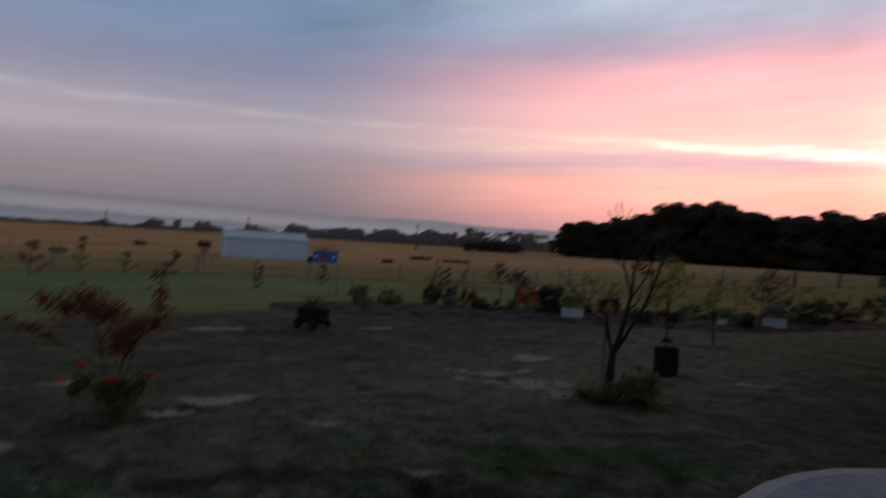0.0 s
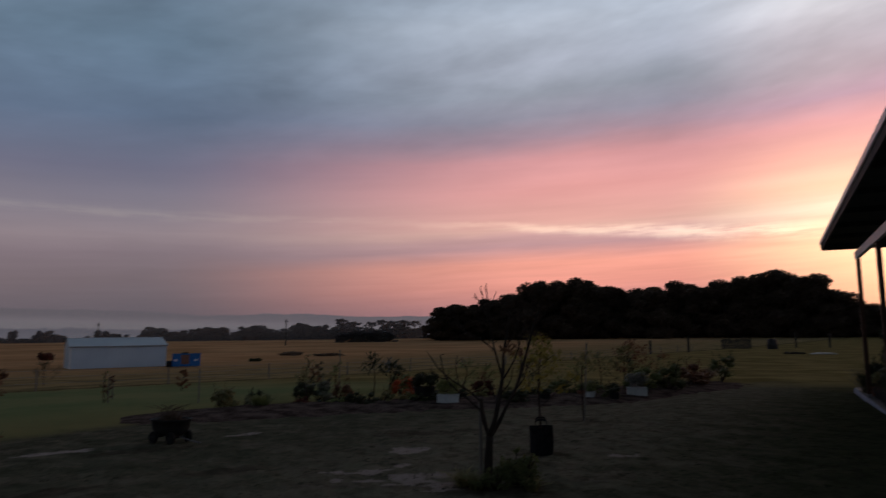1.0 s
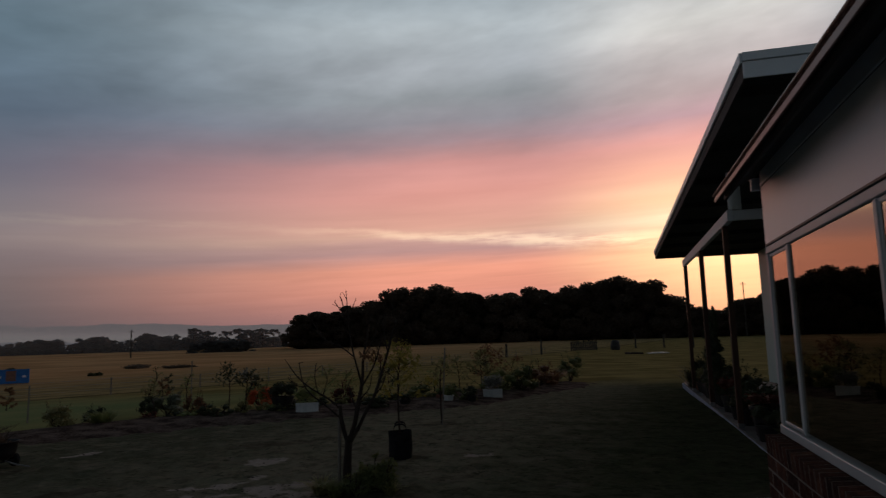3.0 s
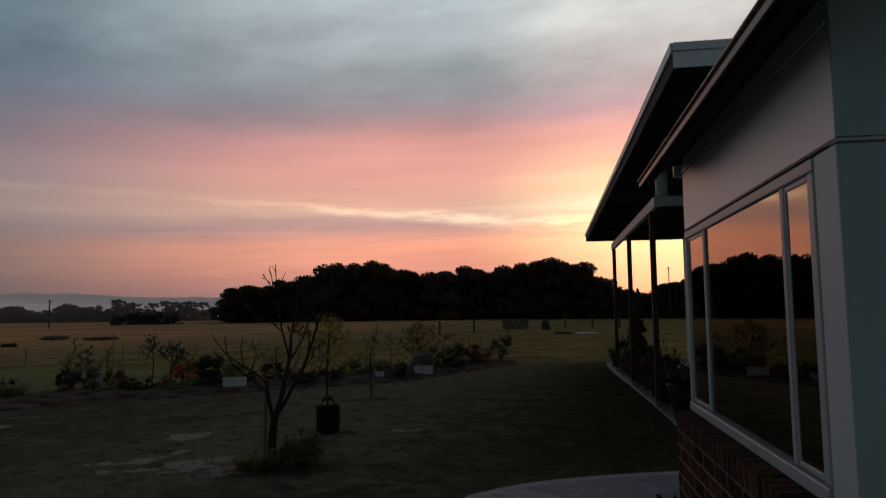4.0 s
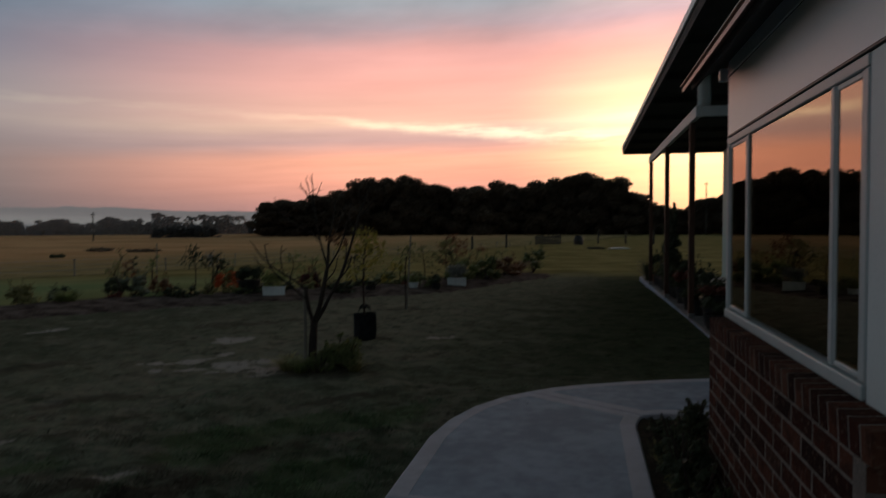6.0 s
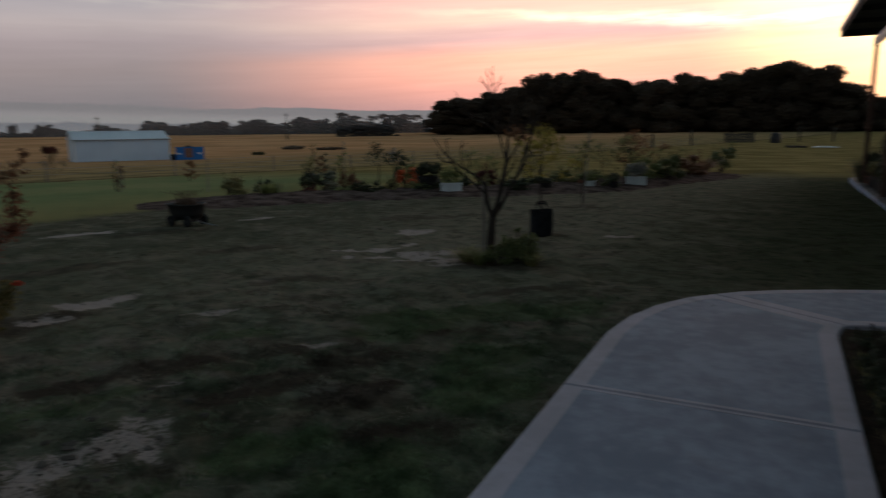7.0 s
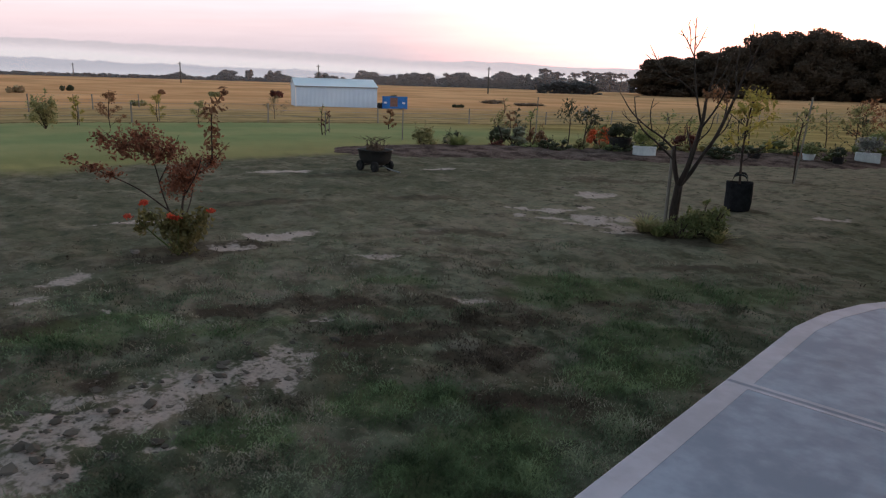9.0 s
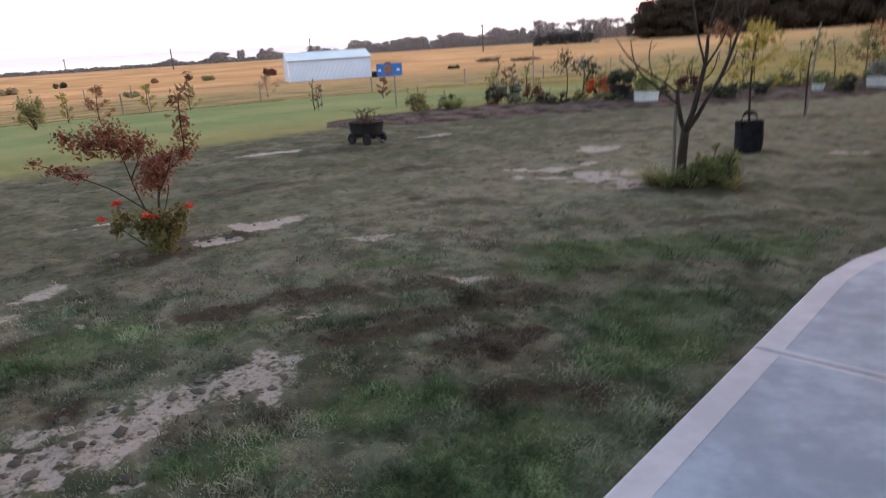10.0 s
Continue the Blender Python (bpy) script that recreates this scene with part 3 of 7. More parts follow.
def offset(poly, by):
    """A closed polygon (counter-clockwise) drawn in by a distance."""
    out, n = [], len(poly)
    for i in range(n):
        a, b, c = Vector(poly[i - 1]), Vector(poly[i]), Vector(poly[(i + 1) % n])
        n1 = Vector((-(b - a).y, (b - a).x)).normalized()
        n2 = Vector((-(c - b).y, (c - b).x)).normalized()
        m = (n1 + n2) / max(0.4, 1 + n1.dot(n2))
        out.append(b + m * by)
    return out

# ---- the ground ----
# patches of the lawn: x, y, half length, half width, turn in degrees
SAND = [(-2.58, 0.8, 0.2, 0.13, 70), (-3.08, 0.95, 0.15, 0.1, 80), (-2.74, 0.9, 0.2, 0.16, 70), (-2.92, 1.12, 0.2, 0.16, 70), (-2.95, 1.42, 0.22, 0.17, 80), (-2.99, 1.72, 0.22, 0.18, 85), (-2.88, 2.0, 0.22, 0.16, 75), (-2.93, 2.27, 0.15, 0.11, 60), (-2.68, 2.0, 0.1, 0.09, 60), (-3.22, 1.15, 0.16, 0.06, 60),
        (-2.46, 1.23, 0.12, 0.05, 60), (-5.3, 3.25, 0.26, 0.1, 60), (-5.43, 3.85, 0.36, 0.17, 75), (-4.2, 3.95, 0.28, 0.07, 50), (-2.92, 3.68, 0.15, 0.08, 50), (-4.78, 8.55, 0.28, 0.2, 40), (-3.96, 7.05, 0.24, 0.18, 45), (-3.45, 6.8, 0.2, 0.13, 40), (-1.98, 9.37, 0.24, 0.12, 45),
        (-8.0, 8.8, 0.4, 0.12, 70), (-4.65, 6.95, 0.18, 0.1, 45), (-5.2, 1.85, 0.22, 0.1, 75), (-4.85, 1.55, 0.16, 0.09, 75), (-3.22, 2.72, 0.09, 0.05, 60), (-4.25, 1.77, 0.07, 0.04, 60), (-3.6, 7.3, 0.28, 0.13, 40), (-4.5, 7.05, 0.22, 0.13, 45), (-4.25, 6.72, 0.18, 0.1, 40), (-3.75, 6.85, 0.18, 0.12, 40), (-4.0, 6.6, 0.15, 0.1, 45), (-3.3, 6.58, 0.18, 0.1, 30), (-3.5, 7.25, 0.16, 0.1, 40), (-4.35, 7.5, 0.18, 0.12, 45), (-4.9, 6.9, 0.2, 0.11, 50), (-4.6, 6.55, 0.16, 0.08, 50), (-6.9, 3.1, 0.4, 0.1, 75), (-9.3, 6.4, 0.5, 0.14, 65)]
SOIL = [(-5.34, 2.74, 0.42, 0.2, 60), (-3.8, 2.35, 0.28, 0.13, 60), (-3.5, 2.95, 0.42, 0.16, 55), (-3.15, 3.35, 0.3, 0.14, 50), (-2.75, 2.85, 0.42, 0.17, 60), (-2.5, 3.5, 0.38, 0.17, 50), (-2.25, 4.3, 0.26, 0.1, 40), (-1.75, 2.65, 0.32, 0.12, 40), (-3.3, 1.3, 0.12, 0.07, 60), (-4.25, 1.36, 0.26, 0.12, 70), (-5.45, 2.85, 0.42, 0.27, 70),
        (-5.3, 3.3, 0.36, 0.15, 70), (-2.79, 1.9, 0.11, 0.06, 70), (-2.85, 6.78, 0.62, 0.3, 25), (-2.2, 3.0, 0.3, 0.14, 40), (-7.0, 4.6, 0.7, 0.2, 65), (-6.2, 6.3, 0.6, 0.16, 50), (-8.3, 7.0, 0.8, 0.22, 60), (-4.4, 5.3, 0.5, 0.14, 50), (-3.02, 8.95, 0.3, 0.22, 20), (-3.32, 12.45, 0.4, 0.25, 10), (-1.35, 1.9, 0.22, 0.12, 80), (-2.0, 5.9, 0.5, 0.12, 30), (-5.4, 10.0, 0.9, 0.2, 35)]
GREEN = [(-1.85, 5.05, 0.6, 0.26, 35), (-2.7, 4.6, 0.4, 0.2, 45), (-1.75, 3.9, 0.4, 0.22, 60), (-1.45, 2.0, 0.4, 0.2, 75), (-2.55, 4.25, 0.4, 0.2, 50), (-2.25, 4.95, 0.5, 0.22, 45), (-1.62, 2.35, 0.28, 0.17, 50), (-3.62, 3.62, 0.28, 0.1, 50), (-4.0, 1.6, 0.5, 0.26, 70), (-3.5, 2.15, 0.4, 0.15, 60), (-2.2, 2.25, 0.32, 0.18, 60), (-1.5, 3.4, 0.4, 0.22, 70), (-1.6, 5.4, 0.4, 0.2, 60), (-2.4, 1.6, 0.3, 0.14, 70)]


def spot(where, x, y):
    """How deep a place lies inside the nearest of the uneven patches: 1 in its heart, 0 well outside."""
    x, y = x + 0.16 * noise.noise((x * 2.6, y * 2.6, 3)) + 0.07 * noise.noise((x * 8, y * 8, 5)), y + 0.16 * noise.noise((x * 2.6, y * 2.6, 8)) + 0.07 * noise.noise((x * 8, y * 8, 1))
    best = 9.0
    for sx, sy, a, b, turn in where:
        if abs(x - sx) < 1.6 and abs(y - sy) < 1.6:
            c, s = math.cos(radians(turn)), math.sin(radians(turn))
            best = min(best, math.hypot(((x - sx) * c + (y - sy) * s) / a, (-(x - sx) * s + (y - sy) * c) / b))
    return 1 - ease(0.55, 1.45, best)


def lawn_rise(x, y):
    """Small unevenness of the lawn: tussocks and hollows."""
    rise = 0.022 * noise.noise((x * 1.1, y * 1.1, 0)) + 0.018 * noise.noise((x * 3.6, y * 3.6, 2)) + 0.021 * noise.noise((x * 8.5, y * 8.5, 4)) + 0.012 * noise.noise((x * 21, y * 21, 6))
    if x > -1.55 and -9 < y < 23:
        rise = min(rise, 0.0) * 0.5 - 0.004
    return rise


def build_ground():
    radii, angles = [0.25], []
    while radii[-1] < 4500:
        radii.append(radii[-1] * (1.0135 if 1.3 < radii[-1] < 13 else 1.05))
    a = 0.0
    while a < 359.9:
        angles.append(radians(a))
        a += 0.4 if 86 < a < 186 else 2.0
    count = len(angles)
    points, faces, sand, soil, green = [(0, 0, 0)], [], [0.0], [0.0], [0.0]
    for r in radii:
        for a in angles:
            x, y = r * math.cos(a), r * math.sin(a)
            near = 1.0 < r < 14 and x < -1
            sand.append(spot(SAND, x, y) if near else 0.0)
            soil.append(spot(SOIL, x, y) if near else 0.0)
            green.append(spot(GREEN, x, y) if near else 0.0)
            points.append((x, y, land(x, y) + (lawn_rise(x, y) * (1 - 0.6 * sand[-1]) - 0.006 * sand[-1] if r < 40 else 0.0)))
    for k in range(count):
        faces.append((0, 1 + k, 1 + (k + 1) % count))
    for i in range(len(radii) - 1):
        a, b = 1 + i * count, 1 + (i + 1) * count
        faces += [(a + k, b + k, b + (k + 1) % count, a + (k + 1) % count) for k in range(count)]
    ob = part("ground", (points, faces), M_GROUND, None, "dry patchy lawn falling to a golden paddock", True, "structure")
    for word, values in (("sand", sand), ("soil", soil), ("green", green)):
        ob.data.attributes.new(word, "FLOAT", "POINT").data.foreach_set("value", values)
    tagged(ob, category="ground")


build_ground()

# ---- the concrete path ----
OUTER = [(-1.12, 4.3), (-1.12, 4.75), (-1.06, 5.2), (-0.93, 5.62), (-0.72, 6.0), (-0.52, 6.22)]
WING = [(-0.3, 6.43), (0.0, 6.62), (0.4, 6.82), (0.85, 7.0), (1.3, 7.14), (1.68, 7.22)]
PATH_TOP = 0.035


def paving_panel(poly, parent, joints=()):
    """One cast panel: a smooth trowelled border round a broomed field a hair lower."""
    poly = [Vector(p) for p in poly]
    rim, lip = offset(poly, 0.012), inset(poly, [0.04 if i in joints else 0.125 for i in range(len(poly))])
    bm = bmesh.new()
    loops = [[bm.verts.new((p.x, p.y, z)) for p in ring] for ring, z in ((poly, -0.09), (poly, PATH_TOP - 0.009), (rim, PATH_TOP), (lip, PATH_TOP), (lip, PATH_TOP - 0.012))]
    for a, b in zip(loops, loops[1:]):
        for i in range(len(poly)):
            j = (i + 1) % len(poly)
            bm.faces.new((a[i], a[j], b[j], b[i]))
    panel = part("paving_panel", bm, M_BORDER, parent, "pale trowelled border")
    bm = bmesh.new()
    bm.faces.new([bm.verts.new((p.x, p.y, PATH_TOP - 0.0012)) for p in lip])
    part("broomed_field", bm, M_CONCRETE, panel, "bluish grey broom-finished concrete")


path_thing = thing("path", (0, 0, 0), "curving grey concrete path with a pale smooth border", "path", kind="structure")
for a, b in ((-6.0, -3.2), (-3.193, 0.2), (0.207, 3.6)):
    paving_panel([(0.38, a), (0.38, b), (-1.12, b), (-1.12, a)], path_thing, (1, 3))
paving_panel([(0.38, 3.607), (0.38, 5.3), (0.42, 5.5), (0.45, 5.6)] + OUTER[::-1] + [(-1.12, 3.607)], path_thing, (10,))
paving_panel([(0.457, 5.607), (0.6, 5.66), (0.9, 5.72), (1.68, 5.8)] + WING[::-1] + [(-0.516, 6.228)], path_thing)

# ---- the misty distance ----
def arc(name, d, az0, az1, low, top, mat, label, step=0.25, deep=60.0):
    """A long ridge seen far off: a low bank of land that follows the horizon, with an uneven crest."""
    points, faces, n = [], [], int((az1 - az0) / step)
    for i in range(n + 1):
        az = az0 + i * step
        s, c = -math.sin(radians(az)), math.cos(radians(az))
        h = top(az)
        points += [(s * d, c * d, low), (s * (d + deep), c * (d + deep), h), (s * (d + deep * 3), c * (d + deep * 3), low)]
    for i in range(n):
        a, b = 3 * i, 3 * i + 3
        faces += [(a, b, b + 1, a + 1), (a + 1, b + 1, b + 2, a + 2)]
    tagged(part(name, (points, faces), mat, None, label, False, "structure"), category="backdrop")


def hill_top(az):
    base = 3000 * math.tan(radians(0.62 + 0.0245 * min(max(az, 10), 57) + 0.004 * max(0.0, az - 57)))
    return base + 16 * noise.noise((az * 0.12, 3, 0)) + 5 * noise.noise((az * 0.6, 7, 0)) + 3 * noise.noise((az * 2.2, 1, 0)) + 1.5 * noise.noise((az * 7, 4, 0))


# painted haze: these ridges glow in set colours and take no light
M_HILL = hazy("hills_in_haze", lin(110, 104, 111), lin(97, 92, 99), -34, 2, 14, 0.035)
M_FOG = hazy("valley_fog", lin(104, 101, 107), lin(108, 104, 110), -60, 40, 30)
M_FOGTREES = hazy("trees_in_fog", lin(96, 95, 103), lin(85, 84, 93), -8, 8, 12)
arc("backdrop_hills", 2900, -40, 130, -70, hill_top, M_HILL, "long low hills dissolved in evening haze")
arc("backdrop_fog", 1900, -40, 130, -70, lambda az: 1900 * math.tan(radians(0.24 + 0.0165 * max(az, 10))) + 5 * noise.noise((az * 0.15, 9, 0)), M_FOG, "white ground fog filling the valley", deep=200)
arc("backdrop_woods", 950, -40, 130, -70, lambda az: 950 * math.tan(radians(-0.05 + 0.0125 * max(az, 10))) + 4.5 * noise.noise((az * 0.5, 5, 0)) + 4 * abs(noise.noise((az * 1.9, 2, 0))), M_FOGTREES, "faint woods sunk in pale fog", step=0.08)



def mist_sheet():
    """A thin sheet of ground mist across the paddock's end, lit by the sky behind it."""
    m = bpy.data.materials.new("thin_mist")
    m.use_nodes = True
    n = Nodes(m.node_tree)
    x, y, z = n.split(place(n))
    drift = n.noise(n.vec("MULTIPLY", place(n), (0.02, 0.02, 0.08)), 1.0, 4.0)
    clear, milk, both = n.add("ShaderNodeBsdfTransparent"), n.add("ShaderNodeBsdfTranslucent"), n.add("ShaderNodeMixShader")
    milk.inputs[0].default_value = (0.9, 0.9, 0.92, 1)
    # veil added to pale the boundary trees like haze in the air
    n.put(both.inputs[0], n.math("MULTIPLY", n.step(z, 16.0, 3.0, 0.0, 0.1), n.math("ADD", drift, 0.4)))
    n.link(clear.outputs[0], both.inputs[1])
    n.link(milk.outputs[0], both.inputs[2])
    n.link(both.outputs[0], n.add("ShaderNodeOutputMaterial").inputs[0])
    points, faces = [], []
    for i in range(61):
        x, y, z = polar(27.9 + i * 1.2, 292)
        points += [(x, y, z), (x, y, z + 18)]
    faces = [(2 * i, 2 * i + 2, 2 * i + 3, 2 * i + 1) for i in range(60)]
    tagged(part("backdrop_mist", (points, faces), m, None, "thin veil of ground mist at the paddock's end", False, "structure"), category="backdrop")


mist_sheet()
# ---- the house ----
WALL_X, NEAR_Y, FAR_Y = 0.845, 2.13, 4.40
SILL, HEAD, EAVE, PITCH = 1.045, 2.10, 2.46, 0.5
house = thing("house", (0, 0, 0), "low rendered house with a red brick base and wide windows", "house")

part("wall", block((WALL_X, NEAR_Y + 0.004, HEAD + 0.012), (WALL_X + 0.12, FAR_Y, EAVE + 0.112)), M_PANEL, house, "glossy pale grey panel above the window")
bm = block((WALL_X - 0.0045, NEAR_Y - 0.0085, HEAD - 0.002), (WALL_X + 0.1, FAR_Y + 0.004, HEAD + 0.012), 0.003)
part("head_flashing", bm, M_DARKTRIM, house, "thin metal flashing over the window head")
part("corner_board", block((WALL_X, NEAR_Y + 0.002, SILL - 0.06), (WALL_X + 0.12, 2.308, HEAD - 0.006), 0.004), M_TRIM, house, "pale corner board")
part("end_wall", block((WALL_X + 0.002, NEAR_Y, SILL - 0.08), (6.2, NEAR_Y + 0.12, HEAD - 0.006)), M_ENDWALL, house, "smooth pale grey-green end wall")
bm = block((WALL_X + 0.002, NEAR_Y - 0.002, HEAD + 0.014), (6.2, NEAR_Y + 0.12, EAVE))
for v in bm.verts:
    if v.co.z > HEAD + 0.1:
        v.co.z = EAVE + PITCH * (v.co.x - 0.6) - 0.02
part("end_wall_upper", bm, M_ENDWALL, house, "smooth pale grey-green end wall")
part("end_flashing", block((WALL_X - 0.004, NEAR_Y - 0.009, HEAD - 0.003), (6.2, NEAR_Y + 0.05, HEAD + 0.01), 0.002), M_FRAME, house, "thin dark flashing across the end wall")
bm = block((WALL_X + 0.02, FAR_Y + 0.006, 0.0), (6.2, FAR_Y + 0.12, EAVE + 0.004))
for v in bm.verts:
    if v.co.z > 1:
        v.co.z = EAVE + PITCH * (v.co.x - 0.6) - 0.02
part("far_wall", bm, M_TRIM, house)
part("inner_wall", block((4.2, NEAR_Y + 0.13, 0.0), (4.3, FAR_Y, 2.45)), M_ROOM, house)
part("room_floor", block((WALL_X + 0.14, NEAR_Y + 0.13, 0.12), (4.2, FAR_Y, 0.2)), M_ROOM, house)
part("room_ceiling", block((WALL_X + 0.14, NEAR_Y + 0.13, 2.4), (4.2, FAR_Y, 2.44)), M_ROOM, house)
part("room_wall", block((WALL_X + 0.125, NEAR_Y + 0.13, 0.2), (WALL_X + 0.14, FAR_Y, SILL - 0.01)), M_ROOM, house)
# the dark strips stand proud; their colour stands in for shaded grooves
for out, lo, hi, mat, words in ((0.002, 0.003, 0.007, M_DARKTRIM, "dark strip painting a groove's shade along the panel"), (0.008, 0.0085, 0.025, M_PANEL, "pale moulding under the eave"), (0.002, 0.0265, 0.0305, M_DARKTRIM, "dark strip painting a groove's shade along the panel")):
    part("cornice", block((WALL_X - out, NEAR_Y + 0.02, EAVE + lo), (WALL_X - 0.0005, FAR_Y, EAVE + hi), 0.001), mat, house, words)
part("eave_board", block((WALL_X - 0.03, FAR_Y + 0.125, EAVE + 0.01), (WALL_X + 0.05, 4.56, EAVE + 0.09), 0.003), M_FASCIA, house, "pale board end running out under the eave")

# the window: a wide fixed pane between two narrow sashes
window = part("window", block((WALL_X - 0.014, 2.31, SILL - 0.042), (WALL_X + 0.09, FAR_Y, SILL + 0.008), 0.004), M_FRAME, house, "wide grey aluminium window")
part("window_head", block((WALL_X - 0.006, 2.31, HEAD - 0.05), (WALL_X + 0.08, FAR_Y, HEAD - 0.008), 0.004), M_FRAME, window)
for y0, y1, out in ((2.312, 2.36, 0.005), (2.602, 2.638, 0.004), (3.872, 3.918, 0.005), (4.345, 4.398, 0.007)):
    part("mullion", block((WALL_X - out, y0, SILL + 0.014), (WALL_X + 0.08, y1, HEAD - 0.052), 0.004), M_FRAME, window)
for y0, y1 in ((2.364, 2.598), (3.922, 4.341)):
    lo, hi = SILL + 0.016, HEAD - 0.054
    bm = block((WALL_X + 0.001, y0, lo), (WALL_X + 0.05, y0 + 0.012, hi), 0.002)
    for q0, q1 in (((WALL_X + 0.001, y1 - 0.012, lo), (WALL_X + 0.05, y1, hi)), ((WALL_X + 0.001, y0 + 0.013, lo), (WALL_X + 0.05, y1 - 0.013, lo + 0.02)), ((WALL_X + 0.001, y0 + 0.013, hi - 0.02), (WALL_X + 0.05, y1 - 0.013, hi))):
        box(bm, [b - a for a, b in zip(q0, q1)], [(a + b) / 2 for a, b in zip(q0, q1)], None, 0.003)
    part("sash", bm, M_FRAME, window)
for y0, y1 in ((2.378, 2.584), (2.64, 3.87), (3.936, 4.327)):
    pane = part("pane", block((WALL_X + 0.006, y0, SILL + 0.03), (WALL_X + 0.012, y1, HEAD - 0.056)), M_GLASS, window, "dark glass mirroring the evening sky")
    pane.visible_shadow = False

# eave and roof of the low wing: the sheets run out over a dark fascia
bm = block((0.672, 1.57, 0.0), (WALL_X - 0.002, 4.55, 0.01))
for v in bm.verts:
    v.co.z += EAVE + PITCH * (v.co.x - 0.6) - 0.022
part("soffit", bm, M_SOFFIT, house, "dark sloping soffit lining")
part("fascia", block((0.655, 1.56, EAVE - 0.035), (0.67, 4.56, EAVE + 0.006)), M_SOFFIT, house, "dark fascia board")
bm = bmesh.new()
rows = []
for i in range(190):
    y, wave = 1.55 + i * 3.035 / 189, 0.0045 * math.cos(i * 1.57)
    rows.append([bm.verts.new((0.6, y, EAVE - 0.006 + wave)), bm.verts.new((0.6, y, EAVE + 0.002 + wave)), bm.verts.new((2.2, y, EAVE + 0.002 + 1.6 * PITCH + wave)), bm.verts.new((2.2, y, EAVE - 0.006 + 1.6 * PITCH + wave))])
for p, q in zip(rows, rows[1:]):
    for k in range(4):
        bm.faces.new((p[k], q[k], q[(k + 1) % 4], p[(k + 1) % 4]))
part("roof_sheet", bm, M_GUTTER, house, "brown corrugated roof sheets with an open edge", True)
part("edge_strip", block((0.6, 1.55, EAVE - 0.042), (0.606, 4.584, EAVE - 0.012), 0.002), M_GUTTER, house, "brown metal strip along the roof edge")
part("edge_roll", tube(bmesh.new(), [(0.597, 1.55, EAVE + 0.004), (0.597, 4.585, EAVE + 0.004)], 0.007, 8), M_GUTTER, house, "thin rolled edge of the roof")
part("roof", box(bmesh.new(), (4.6, 3.03, 0.02), (4.25, 3.065, EAVE + 0.004 + PITCH * 3.65), Euler((0, -math.atan(PITCH), 0)).to_matrix()), M_ROOF, house, "low steel roof")

# brick base: laid courses with recessed mortar, a rowlock sill on top
BRICK_X, BRICK_NEAR, BRICK_FAR = 0.745, 2.03, 4.39
base = part("brick_base", block((BRICK_X + 0.0009, BRICK_NEAR + 0.0032, -0.1), (WALL_X + 0.1, BRICK_FAR - 0.012, 0.893)), M_MORTAR, house, "grey mortar of the brick base")
base_end = part("brick_base_end", block((WALL_X + 0.102, BRICK_NEAR + 0.012, -0.1), (6.2, NEAR_Y + 0.1, 0.893)), M_MORTAR, house)

# ---- the verandah with its higher roof ----
verandah = thing("verandah", (1.68, 6, 0), "open verandah under a high flat roof on dark posts", "verandah")
verandah.matrix_basis = Matrix()
R_X, R_NEAR, R_FAR, R_LOW, R_TOP = 1.205, 6.5, 22.4, 3.9, 4.13
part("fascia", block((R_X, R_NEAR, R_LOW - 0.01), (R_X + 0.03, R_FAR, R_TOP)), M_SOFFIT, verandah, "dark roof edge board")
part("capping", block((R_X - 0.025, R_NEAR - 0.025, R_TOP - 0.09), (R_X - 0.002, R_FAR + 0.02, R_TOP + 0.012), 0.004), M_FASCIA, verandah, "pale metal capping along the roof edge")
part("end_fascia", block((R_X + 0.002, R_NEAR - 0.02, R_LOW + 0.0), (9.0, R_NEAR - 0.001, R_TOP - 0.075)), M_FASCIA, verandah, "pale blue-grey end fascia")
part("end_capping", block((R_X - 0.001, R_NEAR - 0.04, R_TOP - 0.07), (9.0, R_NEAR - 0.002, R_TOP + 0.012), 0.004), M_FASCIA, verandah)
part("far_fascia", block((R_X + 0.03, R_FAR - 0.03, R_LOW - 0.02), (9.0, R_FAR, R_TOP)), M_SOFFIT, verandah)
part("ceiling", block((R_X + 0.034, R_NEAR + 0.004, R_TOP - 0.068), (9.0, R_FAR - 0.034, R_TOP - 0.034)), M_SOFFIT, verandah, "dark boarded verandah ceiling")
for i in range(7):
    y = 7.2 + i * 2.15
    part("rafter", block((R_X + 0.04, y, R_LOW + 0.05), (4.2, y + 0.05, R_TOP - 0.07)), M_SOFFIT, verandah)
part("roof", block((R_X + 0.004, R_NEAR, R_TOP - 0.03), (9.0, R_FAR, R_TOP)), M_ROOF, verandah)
B_X = 1.74
part("beam", block((B_X - 0.04, 11.2, 3.28), (B_X + 0.04, 19.0, 3.46), 0.006), M_TRIM, verandah, "pale beam along the posts")
part("cross_beam", block((B_X + 0.042, 11.2, 3.29), (4.2, 11.28, 3.45), 0.006), M_TRIM, verandah, "pale beam across the verandah")
for y in (11.26,):
    part("roof_stub", tube(bmesh.new(), [(B_X + 0.09, y, 3.461), (B_X + 0.09, y, R_TOP - 0.07)], 0.1, 16), M_FASCIA, verandah, "round steel stub under the roof", True)
for y in (11.8, 15.2, 18.7):
    bm = block((B_X - 0.045, y - 0.045, 0.05), (B_X + 0.045, y + 0.045, 3.278), 0.006)
    post = part("post", bm, M_TIMBER, verandah, "dark stained square timber post")
    part("post_shoe", block((B_X - 0.05, y - 0.05, 0.031), (B_X + 0.05, y + 0.05, 0.12), 0.004), M_STEEL, post)
part("back_wall", block((4.2, FAR_Y + 0.13, 0.0), (4.32, 22.2, R_LOW + 0.018)), M_ENDWALL, verandah)
